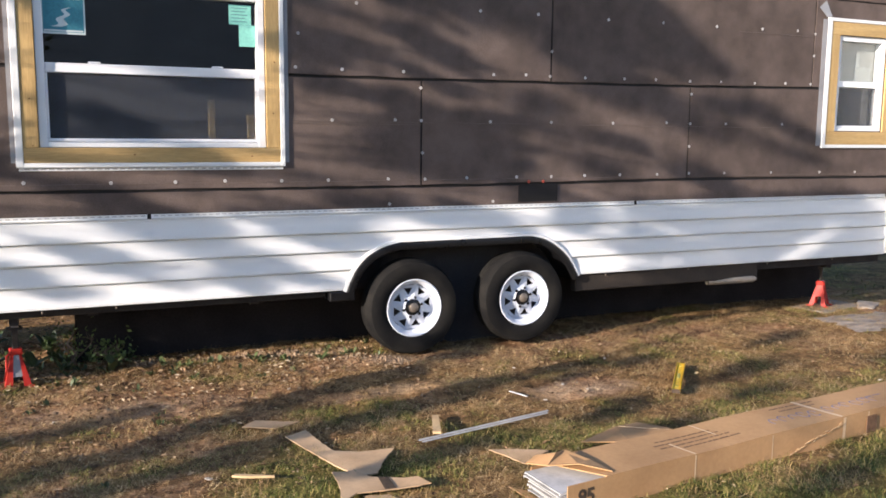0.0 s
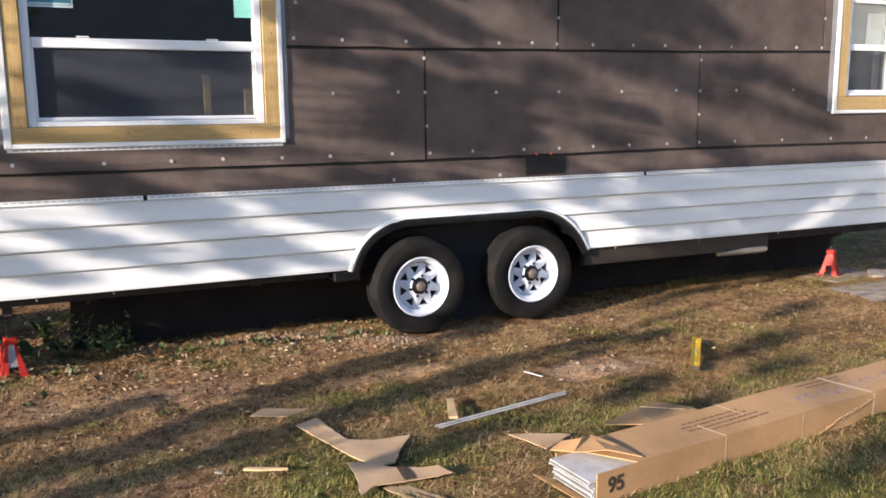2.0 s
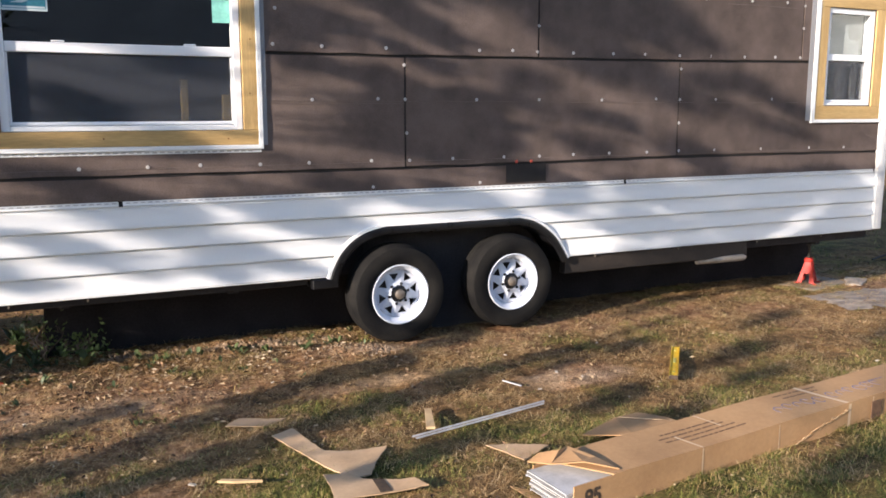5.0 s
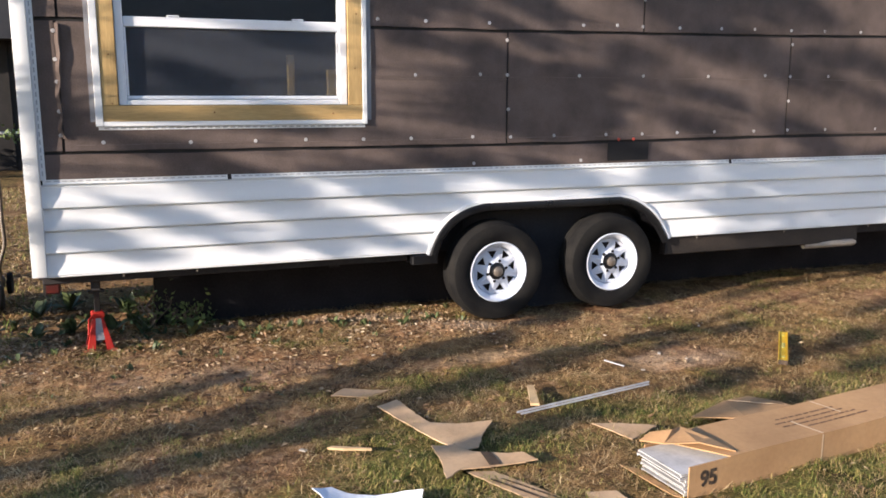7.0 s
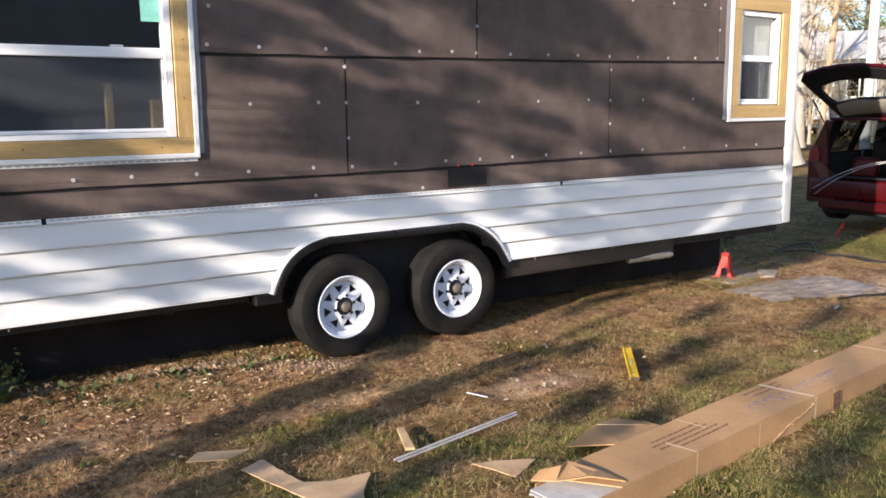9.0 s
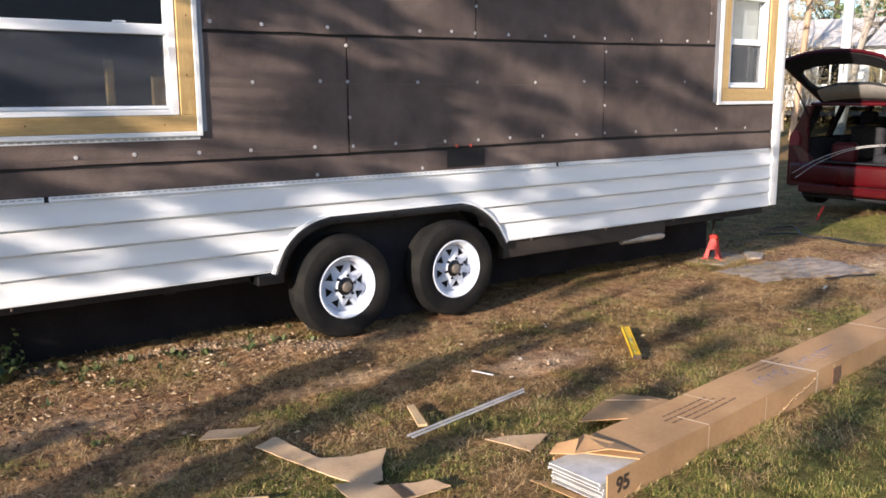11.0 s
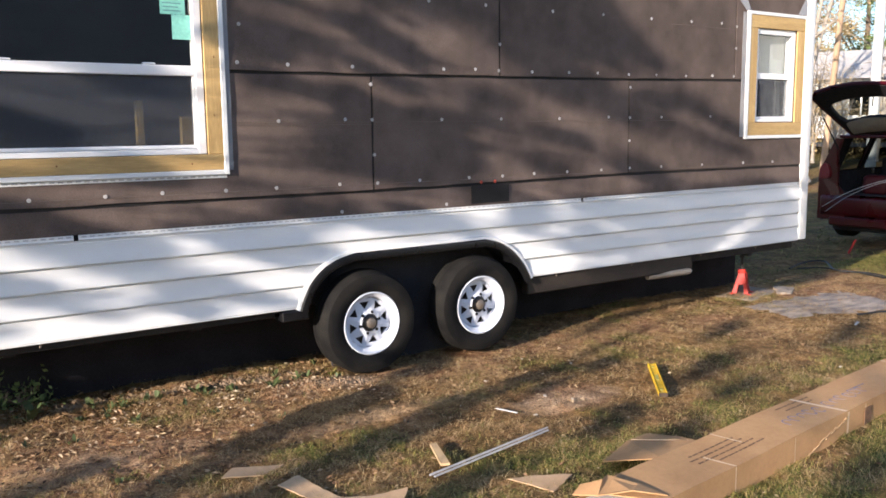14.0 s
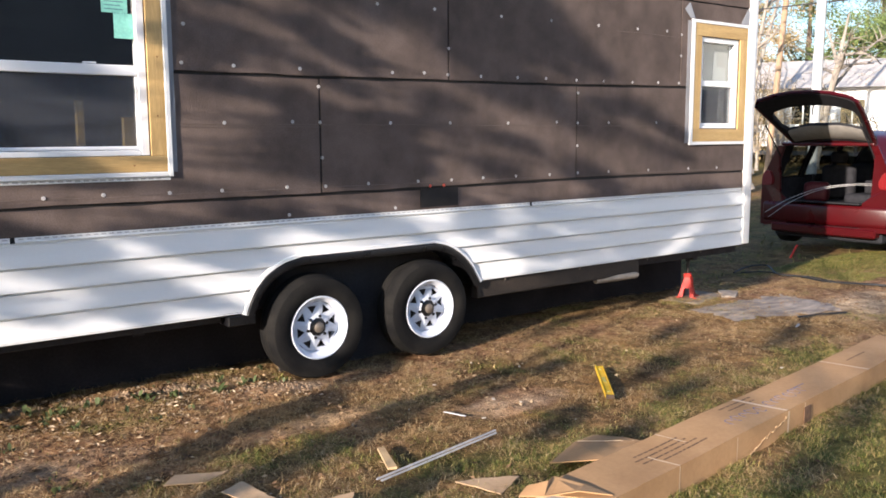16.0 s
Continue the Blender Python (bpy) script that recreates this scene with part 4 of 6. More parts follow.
LEAF_LITTER = blades_material("leaf_litter", ((0.0, (0.05, 0.028, 0.016)), (0.4, (0.15, 0.085, 0.045)), (0.8, (0.27, 0.165, 0.09)), (1.0, (0.4, 0.3, 0.18))))
WHEELS_OUT = ((2.385, 4.95, 0.18), (3.24, 4.95, 0.18))
under = lambda x, y: 0.0 if y > 5.6 and x > -0.4 else 0.22 if math.hypot((x - 3.05) / 0.5, (y - 3.75) / 0.2) < 1 else (0.2 if math.hypot((x - 7.9) / 1.2, (y - 4.05) / 0.42) < 1 else 1.0)  # noqa: E731


def tuft(x, y):
    """Grass stands in clumps a hand wide, with gaps between."""
    return min(1.0, max(0.04, 0.28 + 1.5 * noise.noise((x * 7, y * 7, 6.1)) + 0.7 * noise.noise((x * 17, y * 17, 3.7))))


scatter_strips("grass", 120000, (-1.6, 8.6, 1.7, 5.6), lambda x, y: lush(x, y) * under(x, y) * tuft(x, y) * 1.4 * (1 - 0.9 * sand(x, y)), (0.012, 0.032), (0.0012, 0.0026), (0.2, 1.1), GREEN_BLADES, "short green and yellow winter grass", 1, WHEELS_OUT)
scatter_strips("dry_grass", 175000, (-1.6, 8.6, 2.0, 5.6), lambda x, y: (0.35 + 0.6 * soil(x + 1.3, y)) * under(x, y) * (0.2 + tuft(y + 3, x)) * min(1.0, max(0.12, 0.6 + 1.5 * noise.noise((x * 2.1, y * 2.6, 41.0)))) * (1 - 0.75 * sand(x, y)), (0.012, 0.06), (0.0008, 0.002), (0.0, 0.6), DRY_BLADES, "dead straw-coloured grass and pine needles", 2, WHEELS_OUT)
scatter_strips("dry_grass", 16000, (-3.6, -0.25, 5.7, 15), lambda x, y: 0.9, (0.03, 0.09), (0.004, 0.009), (0.0, 0.6), DRY_BLADES, "pale dry grass and litter behind the corner", 22)
scatter_strips("lit_grass", 34000, (8.6, 11.2, 4.5, 5.7), lambda x, y: 0.25 + 0.7 * lush(x, y), (0.012, 0.035), (0.002, 0.004), (0.1, 0.8), GREEN_BLADES, "sunlit yellow-green grass beside the car", 13)
scatter_strips("far_grass", 30000, (-4, 12, 5.6, 15), lambda x, y: 0.0 if -0.4 < x < 7.2 and y < 7.4 else 0.2 if x > 7 and y < 9 else 0.8, (0.025, 0.07), (0.004, 0.009), (0.3, 1.2), GREEN_BLADES, "rough grass beyond the house", 3)


def scatter_leaves(name, count, area, chance, size, seed, material=None, label="scattered brown dead leaves"):
    """Dead leaves, each a curled blade of four faces, in one mesh."""
    rng = np.random.default_rng(seed)
    verts, faces = [], []
    x0, x1, y0, y1 = area
    for _ in range(count):
        x, y = rng.uniform(x0, x1), rng.uniform(y0, y1)
        if rng.random() > chance(x, y):
            continue
        a, s = rng.uniform(0, 2 * math.pi), rng.uniform(*size)
        c, d, tilt = math.cos(a) * s, math.sin(a) * s, rng.uniform(-0.35, 0.35)
        z = lie(x, y) + 0.004
        b = len(verts)
        for u, v, h in ((-1, 0, 0.2), (0, -0.45, 0.5), (0, 0, 0.0), (0, 0.45, 0.5), (1, 0, 0.35)):
            verts.append((x + u * c - v * d, y + u * d + v * c, z + s * (h * rng.uniform(0.3, 1.2) + tilt * u) + s * 0.3))
        faces += [(b, b + 1, b + 2), (b, b + 2, b + 3), (b + 2, b + 1, b + 4), (b + 3, b + 2, b + 4)]
    me = bpy.data.meshes.new(name)
    me.from_pydata(verts, [], faces)
    me.materials.append(material or LEAF_LITTER)
    return tagged(new(name, me), label=label, category="dead leaves", kind="stuff")


scatter_leaves("leaf_litter", 34000, (-1.6, 8.5, 2.0, 5.7), lambda x, y: (0.06 + 0.4 * soil(x, y)) * (1.3 if x < 1.7 and y > 3.7 else 0.5), (0.006, 0.02), 5)
scatter_leaves("leaf_litter", 2600, (-1.6, 2.2, 3.3, 5.6), lambda x, y: 0.1 + 0.9 * soil(x + 3, y) ** 2, (0.008, 0.022), 15)
PALE_LITTER = blades_material("pale_litter", ((0.0, (0.16, 0.105, 0.06)), (0.5, (0.32, 0.23, 0.14)), (1.0, (0.52, 0.42, 0.29))))
scatter_leaves("pale_litter", 5200, (-1.5, 2.3, 4.5, 5.5), lambda x, y: min(1.0, 0.15 + 1.3 * max(0.0, noise.noise((x * 3, y * 3, 21.0)) + 0.15)) * (1.0 if y > 4.85 else 0.4), (0.006, 0.02), 25, PALE_LITTER, "curled pale dead leaves at the edge of the shade")
scatter_leaves("pale_litter", 5200, (-1.5, 8.0, 2.2, 4.9), lambda x, y: min(1.0, 0.1 + 0.9 * max(0.0, noise.noise((x * 2, y * 2, 31.0)))), (0.004, 0.012), 26, PALE_LITTER, "pale scraps of straw and leaf on the lawn")
scatter_leaves("leaf_drift", 3500, (-2.5, 0.9, 5.0, 9.5), lambda x, y: 0.8, (0.012, 0.03), 6)


# ---- weeds at the edge of the shade ----
WEED = mat("weed_leaf", (0.045, 0.062, 0.022), (0.085, 0.105, 0.042), 20, 0.5, fine=0.2, vary=0.35, island=True)


def weed(x, y, size, n, seed):
    rng = random.Random(seed)
    w = thing("weed", x, y, lie(x, y), category="weed", label="low broad-leaved green weed", group="weeds beside the house")
    for k in range(n):
        a, up = rng.uniform(0, 360), rng.uniform(25, 80)
        ln = size * rng.uniform(0.6, 1.1)
        bm = bmesh.new()
        mid, l, r = [], [], []
        for i in range(5):
            t = i / 4
            wd = ln * 0.15 * math.sin(math.pi * min(1, t * 0.92 + 0.06))
            z = math.sin(radians(up)) * ln * t - ln * 0.4 * t * t * rng.uniform(0.4, 1)
            xx = math.cos(radians(up)) * ln * t
            mid.append(bm.verts.new((xx, 0, max(0.002, z))))
            l.append(bm.verts.new((xx, wd, max(0.004, z + wd * 0.4))))
            r.append(bm.verts.new((xx, -wd, max(0.004, z + wd * 0.4))))
        for i in range(4):
            bm.faces.new((mid[i], mid[i + 1], l[i + 1], l[i]))
            bm.faces.new((mid[i], r[i], r[i + 1], mid[i + 1]))
        part("leaf", bm, WEED, w, smooth=True, at=pose(rng.uniform(-0.02, 0.02), rng.uniform(-0.02, 0.02), 0, 0, 0, a))
    return w


for k, (x, y, s, n) in enumerate(((0.42, 5.2, 0.16, 14), (0.2, 4.93, 0.08, 8), (-0.67, 5.85, 0.15, 11), (-0.3, 5.6, 0.2, 14), (-0.05, 5.55, 0.2, 12), (0.75, 5.25, 0.09, 8), (1.05, 5.2, 0.08, 8), (1.35, 5.15, 0.1, 9), (1.55, 5.05, 0.09, 7), (0.9, 4.85, 0.07, 6), (0.55, 4.7, 0.06, 6), (1.75, 5.0, 0.1, 7), (0.05, 4.6, 0.06, 6), (1.2, 4.95, 0.07, 6), (-0.5, 5.5, 0.16, 12), (-0.2, 5.85, 0.18, 14), (0.1, 5.75, 0.16, 12), (0.15, 5.35, 0.12, 10), (-0.55, 6.2, 0.18, 12), (-0.35, 6.4, 0.2, 14), (0.05, 6.1, 0.2, 14), (-0.85, 5.6, 0.12, 9), (0.3, 5.55, 0.12, 9), (-0.3, 5.2, 0.08, 8), (0.65, 5.05, 0.07, 7), (0.35, 4.75, 0.06, 6), (1.5, 4.75, 0.05, 6), (0.3, 5.62, 0.13, 12), (0.15, 5.6, 0.12, 12), (0.5, 5.6, 0.1, 10), (0.0, 5.35, 0.09, 9), (0.25, 5.3, 0.08, 8))):
    weed(x, y, s, n, k)
rng = random.Random(51)
for k in range(34):
    x = -0.9 + 3.1 * rng.random()
    weed(x, 5.2 + rng.gauss(0, 0.13) - 0.1 * max(0.0, x - 1.2), rng.uniform(0.035, 0.085), rng.randint(4, 7), 100 + k)
for k in range(14):
    weed(rng.uniform(-0.9, 1.6), rng.uniform(3.2, 4.8), rng.uniform(0.03, 0.06), rng.randint(4, 6), 140 + k)


# ---- pale rubble along the edge of the shade ----
def rubble(name, spine, count, spread, size, material, label, seed):
    """Small broken lumps along a line, in one mesh."""
    rng = random.Random(seed)
    verts, faces = [], []
    line = smooth_line([(x, y, 0) for x, y in spine], 8)
    for _ in range(count):
        f = rng.random() * (len(line) - 1)
        p = line[int(f)].lerp(line[min(int(f) + 1, len(line) - 1)], f % 1)
        x, y = p.x + rng.gauss(0, spread), p.y + rng.gauss(0, spread * 0.6)
        r = rng.uniform(*size)
        z = lie(x, y) + r * 0.1
        b = len(verts)
        for u, v, w in ((1, 0, 0), (0.3, 0.9, 0), (-0.9, 0.5, 0), (-0.7, -0.7, 0), (0.4, -0.9, 0), (0.35, 0.2, 0.75), (-0.35, -0.1, 0.8)):
            verts.append((x + r * u * rng.uniform(0.7, 1.2), y + r * v * rng.uniform(0.7, 1.2), z + r * w * rng.uniform(0.5, 1.0) - (0.3 * r if w == 0 else 0)))
        faces += [(b, b + 1, b + 5), (b + 1, b + 2, b + 6, b + 5), (b + 2, b + 3, b + 6), (b + 3, b + 4, b + 6), (b + 4, b, b + 5, b + 6)]
    me = bpy.data.meshes.new(name)
    me.from_pydata(verts, [], faces)
    me.materials.append(material)
    return tagged(new(name, me), label=label, category=name.replace("_", " "), kind="stuff")


CLOD = mat("pale_clod", (0.3, 0.215, 0.14), (0.17, 0.115, 0.072), 12, 0.95, bump=0.3, fine=0.25, vary=0.35, island=True)
rubble("rubble", ((0.6, 5.34), (1.1, 5.3), (1.6, 5.24), (2.0, 5.1)), 420, 0.06, (0.006, 0.024), CLOD, "pale broken clods and gravel along the shade", 61)
rubble("rubble", ((1.75, 5.05), (2.1, 4.86), (2.35, 4.7)), 160, 0.06, (0.005, 0.016), CLOD, "sandy clods beside the wheel", 62)

# ---- jack stands ----
def jack_stand(x, y, turn, top, label, plate):
    j = thing("jack_stand", x, y, 0.0, turn, category="jack stand", label=label, group="jack stands under the house")
    h, b, t = 0.2, 0.076, 0.026
    for sx in (-1, 1):
        for sy in (-1, 1):
            o = [(sx * b, sy * b, 0), (sx * (b - 0.045), sy * b, 0), (sx * (t - 0.012), sy * t, h), (sx * t, sy * t, h)]
            o2 = [(sx * b, sy * b, 0), (sx * b, sy * (b - 0.045), 0), (sx * t, sy * (t - 0.012), h), (sx * t, sy * t, h)]
            bm = prism([Vector(p) for p in o], (0, -sy * 0.004, 0))
            prism([Vector(p) for p in o2], (-sx * 0.004, 0, 0), bm)
            box(sx * b - 0.02, sx * b + 0.012, sy * b - 0.02, sy * b + 0.012, -0.004, 0.006, bm=bm)
            part("leg", bm, RED, j)
    for s in (-1, 1):
        q = lambda u, f: (u * (b + (t - b) * f) * 0.95, s * (b + (t - b) * f) - s * 0.003, h * f)  # noqa: E731
        part("web_plate", prism([q(-1, 0.3), q(1, 0.3), q(1, 0.98), q(-1, 0.98)], (0, -s * 0.003, 0)), plate if s < 0 else RED, j)
        part("web_plate", prism([(s * (b + (t - b) * 0.42) - s * 0.003, -b * 0.7, h * 0.42), (s * (b + (t - b) * 0.42) - s * 0.003, b * 0.7, h * 0.42), (s * t, t * 0.9, h * 0.98), (s * t, -t * 0.9, h * 0.98)], (-s * 0.003, 0, 0)), RED, j)
    part("collar", box(-0.036, 0.036, -0.034, 0.034, h - 0.012, h + 0.026, 0.006), RED, j)
    part("ratchet_post", box(-0.017, 0.017, -0.012, 0.012, h + 0.02, top - 0.02, 0.003), FRAME, j, "black steel ratchet post")
    part("saddle", box(-0.045, 0.045, -0.022, 0.022, top - 0.02, top, 0.005), FRAME, j)
    part("lever", tube([(-0.03, -0.035, h + 0.01), (-0.055, -0.05, h - 0.01), (-0.06, -0.055, h - 0.1)], 0.007, 8), RED, j, smooth=True)
    return j


jack_stand(-0.115, 5.09, 8, 0.36, "red jack stand with a grey plate on bare earth", GREY)
jack_stand(6.56, 5.14, 30, 0.36, "red jack stand on a concrete slab", RED)
for x in (-0.115, 6.56):
    hp("jack_pad", box(x - 0.025, x + 0.025, W + 0.165, W + 0.26, 0.3605, 0.4685), UNDERSIDE_SHADE)
slab = thing("concrete_slab", 6.62, 5.1, lie(6.62, 5.1), 14, category="slab", label="broken grey concrete slab under the jack stand")
part("slab", box(-0.32, 0.34, -0.17, 0.2, -0.03, 0.012, 0.012), CONCRETE, slab)
bit = thing("concrete_lump", 7.0, 4.98, 0.0, 35, category="rubble", label="small broken lump of grey concrete")
lump = box(-0.2, 0.18, -0.08, 0.08, -0.03, 0.014, 0.012, seg=2)
bmesh.ops.subdivide_edges(lump, edges=lump.edges[:], cuts=3, use_grid_fill=True)
for v in lump.verts:
    v.co.z *= 0.6
    v.co += Vector((0.04 * noise.noise(v.co * 9), 0.04 * noise.noise(v.co * 9 + Vector((5, 0, 0))), 0.014 * noise.noise(v.co * 12 + Vector((0, 7, 0)))))
part("lump", lump, CONCRETE, bit)

# ---- yellow spirit level ----
lev = thing("spirit_level", 3.73, 3.64, 0.008, 48.2, category="spirit level", label="yellow box spirit level lying on the lawn")
part("body", box(-0.32, 0.32, -0.02, 0.02, 0.0, 0.02, 0.002), YELLOW, lev)
part("side_rail", box(-0.322, 0.322, 0.0205, 0.025, 0.0, 0.026, 0.001), YELLOW, lev)
part("side_rail", box(-0.322, 0.322, -0.025, -0.0205, 0.0, 0.026, 0.001), YELLOW, lev)
part("vial_window", box(-0.05, 0.05, -0.009, 0.009, 0.0205, 0.023, 0.001), VIAL, lev, "pale level vial")
part("vial_window", lathe([(0.01, 0.0205), (0.01, 0.0225), (0.0, 0.023)], 16, "z"), VIAL, lev, "pale level vial", at=pose(-0.24, 0, 0))
part("vial_window", lathe([(0.01, 0.0205), (0.01, 0.0225), (0.0, 0.023)], 16, "z"), VIAL, lev, "pale level vial", at=pose(0.24, 0, 0))
part("end_cap", box(-0.328, -0.3225, -0.025, 0.025, 0.0, 0.026, 0.001), INK_BLACK, lev)


# ---- scraps on the lawn ----
def card(name, pts, z, label, bend=0.0, seed=0, category="cardboard", material=None, thick=0.005, group="cardboard scraps on the lawn", prints=()):
    """A torn flat scrap: an outline with ragged edges, gently warped, with thickness."""
    rng = random.Random(seed)
    cx, cy = sum(p[0] for p in pts) / len(pts), sum(p[1] for p in pts) / len(pts)
    base = lie(cx, cy)
    t = thing(name, cx, cy, base, category=category, label=label, group=group)
    line = []
    for (ax, ay), (bx, by) in zip(pts, pts[1:] + pts[:1]):
        n = max(2, int(math.hypot(bx - ax, by - ay) / 0.03))
        for k in range(n):
            f = k / n
            jag = 0.0035 if k else 0
            line.append((ax + (bx - ax) * f - cx + rng.uniform(-jag, jag), ay + (by - ay) * f - cy + rng.uniform(-jag, jag)))

    def height(x, y):
        return z + bend * (2.5 * x * x + 1.2 * x * y) + 0.012 * noise.noise((x * 4 + seed, y * 4, seed)) + 0.008

    bm = bmesh.new()
    bm.faces.new([bm.verts.new((x, y, 0)) for x, y in line])
    bmesh.ops.triangulate(bm, faces=bm.faces[:])
    for _ in range(2):
        long = [e for e in bm.edges if e.calc_length() > 0.05]
        bmesh.ops.subdivide_edges(bm, edges=long, cuts=1)
        bmesh.ops.triangulate(bm, faces=bm.faces[:])
    for v in bm.verts:
        v.co.z = height(v.co.x, v.co.y)
    made = bmesh.ops.extrude_face_region(bm, geom=bm.faces[:])
    for v in made["geom"]:
        if isinstance(v, bmesh.types.BMVert):
            v.co.z -= thick
    part("sheet", bm, material or CARD_PALE, t)
    for name2, outline, mt in prints:
        b2 = bmesh.new()
        b2.faces.new([b2.verts.new((x - cx, y - cy, height(x - cx, y - cy) + 0.0025)) for x, y in outline])
        part(name2, b2, mt, t)
    return t


card("cardboard_scrap", [(1.177, 3.537), (1.291, 3.579), (1.353, 3.255), (1.457, 3.2), (1.631, 3.176), (1.53, 3.05), (1.458, 2.923), (1.367, 2.906), (1.3, 3.08), (1.235, 3.324)], 0.015, "torn forked piece of brown cardboard", 0.02, 1)
card("cardboard_scrap", [(1.255, 2.968), (1.36, 2.93), (1.4, 2.86), (1.598, 2.781), (1.623, 2.687), (1.295, 2.726), (1.211, 2.66), (1.245, 2.82)], 0.022, "torn brown cardboard flap with dark print", 0.05, 2, prints=(("print_bar", [(1.43, 2.845), (1.475, 2.828), (1.47, 2.712), (1.42, 2.717)], INK_BLACK),))
card("cardboard_scrap", [(1.327, 2.735), (1.437, 2.712), (1.64, 2.29), (1.5, 2.36)], 0.002, "long brown cardboard strip with printed outline", 0.0, 3, prints=(("print_bar", [(1.43, 2.64), (1.445, 2.63), (1.6, 2.37), (1.585, 2.365)], INK_BLACK), ("print_bar", [(1.385, 2.64), (1.398, 2.645), (1.545, 2.385), (1.53, 2.385)], INK_BLACK)))
card("cardboard_scrap", [(2.075, 3.035), (2.19, 2.99), (2.335, 2.89), (2.156, 2.815)], 0.012, "flat pointed piece of brown cardboard", 0.03, 4)
card("cardboard_scrap", [(1.0, 3.757), (1.089, 3.858), (1.31, 3.769), (1.171, 3.715)], 0.014, "small torn piece of brown cardboard", 0.08, 5)
card("cardboard_scrap", [(1.7, 2.43), (1.81, 2.385), (1.83, 2.2), (1.66, 2.25)], 0.002, "flat square piece of brown cardboard", 0.0, 6)
card("siding_scrap", [(0.694, 2.737), (0.775, 2.763), (0.819, 2.69), (0.915, 2.638), (1.019, 2.612), (1.083, 2.567), (1.05, 2.48), (0.88, 2.45), (0.74, 2.55)], 0.02, "crumpled white plastic siding scrap", 0.35, 7, "siding scrap", FOAM, 0.003, "white scraps on the lawn")
card("siding_scrap", [(1.062, 2.545), (1.316, 2.468), (1.27, 2.34), (1.02, 2.41)], 0.012, "flat white plastic siding scrap", 0.0, 8, "siding scrap", FOAM, 0.003, "white scraps on the lawn")

GREY_VINYL = mat("greyish_vinyl", (0.5, 0.49, 0.48), (0.36, 0.35, 0.34), 12, 0.5)
# two long white trim offcuts side by side
for k, off in enumerate((0.0, 0.026)):
    a, b = Vector((1.79 + off * 0.3, 3.245 - off, 0.01)), Vector((2.635 + off * 0.3, 3.405 - off, 0.01))
    st = thing("trim_offcut", a.x, a.y, 0.006, math.degrees(math.atan2(b.y - a.y, b.x - a.x)), category="trim offcut", label="long thin white vinyl trim offcut", group="trim offcuts")
    ln = (b - a).length - 0.03 * k
    part("strip", box(0, ln, -0.0045, 0.0045, 0, 0.004, 0.001), GREY_VINYL, st)
    part("fold", box(0, ln, 0.002, 0.0035, 0.0042, 0.007, 0.0003), GREY_VINYL, st)
shim = thing("wood_shim", 1.955, 3.42, 0.01, 69, category="wood offcut", label="short pale wooden offcut on the grass")
part("block", prism([(-0.135, -0.024, 0), (0.13, -0.02, 0.0), (0.13, 0.014, 0.0), (-0.135, 0.02, 0)], (0, 0, 0.012)), WOOD, shim)
chip = thing("trim_chip", 2.63, 3.745, 0.006, -70, category="trim offcut", label="tiny white vinyl chip on the grass")
part("strip", box(-0.07, 0.07, -0.006, 0.006, 0, 0.005, 0.001), GREY_VINYL, chip)
lath = thing("wood_splinter", 0.93, 3.09, 0.012, -25, category="wood offcut", label="thin pale wood splinter on the grass")
part("splinter", prism([(-0.095, -0.01, 0), (-0.02, -0.016, 0), (0.095, -0.005, 0), (0.095, 0.002, 0), (-0.08, 0.01, 0)], (0, 0, 0.01)), WOOD, lath)
PALE_MATTE = mat("dirty_paper", (0.5, 0.44, 0.36), (0.4, 0.34, 0.27), 60, 0.8)
rng = random.Random(12)
for x, y, s in ((2.76, 3.65, 0.02), (3.0, 3.85, 0.028), (3.1, 3.72, 0.018), (3.62, 4.3, 0.022), (5.0, 3.2, 0.025), (0.75, 3.2, 0.03), (0.1, 4.3, 0.025), (2.9, 4.3, 0.02), (3.4, 4.55, 0.016), (1.4, 4.4, 0.02)):
    peb = thing("paper_bit", x, y, lie(x, y), rng.uniform(0, 360), category="litter", label="tiny pale scrap of litter on the grass", group="litter")
    part("bit", box(-s * 0.6, s * 0.6, -s * 0.3, s * 0.35, 0.002, 0.008, 0.002), PALE_MATTE, peb)


# ---- the long carton ----
carton = thing("siding_carton", 2.045, 2.255, lie(2.3, 2.4) - 0.002, 6.6, category="carton", label="long opened brown cardboard carton of white siding")
CL, CW, CH = 3.86, 0.285, 0.135


def wavy(x, y, z):
    k = min(1.0, max(0.0, (x - 0.3) / 0.4))
    return z + 0.006 * k * noise.noise((x * 1.6, y * 3, z * 2)), y + 0.005 * k * noise.noise((x * 1.3, 5.5, z * 3))


def carton_panel(pts, thick):
    """A carton wall from four corners, cut into short lengths and slightly dented."""
    bm = bmesh.new()
    a, b, c, d = (Vector(p) for p in pts)
    n = 40
    rows = []
    for k in range(n + 1):
        t = k / n
        row = []
        for j in range(4):
            p = (a.lerp(b, t)).lerp(d.lerp(c, t), j / 3)
            zz, yy = wavy(p.x, p.y, p.z)
            row.append(bm.verts.new((p.x, yy if abs(p.z) < 1 else p.y, max(0.0, zz) if p.z > 0.01 else p.z)))
        rows.append(row)
    for p, q in zip(rows, rows[1:]):
        for j in range(3):
            bm.faces.new((p[j], q[j], q[j + 1], p[j + 1]))
    made = bmesh.ops.extrude_face_region(bm, geom=bm.faces[:])
    for v in made["geom"]:
        if isinstance(v, bmesh.types.BMVert):
            v.co += Vector(thick)
    return bm


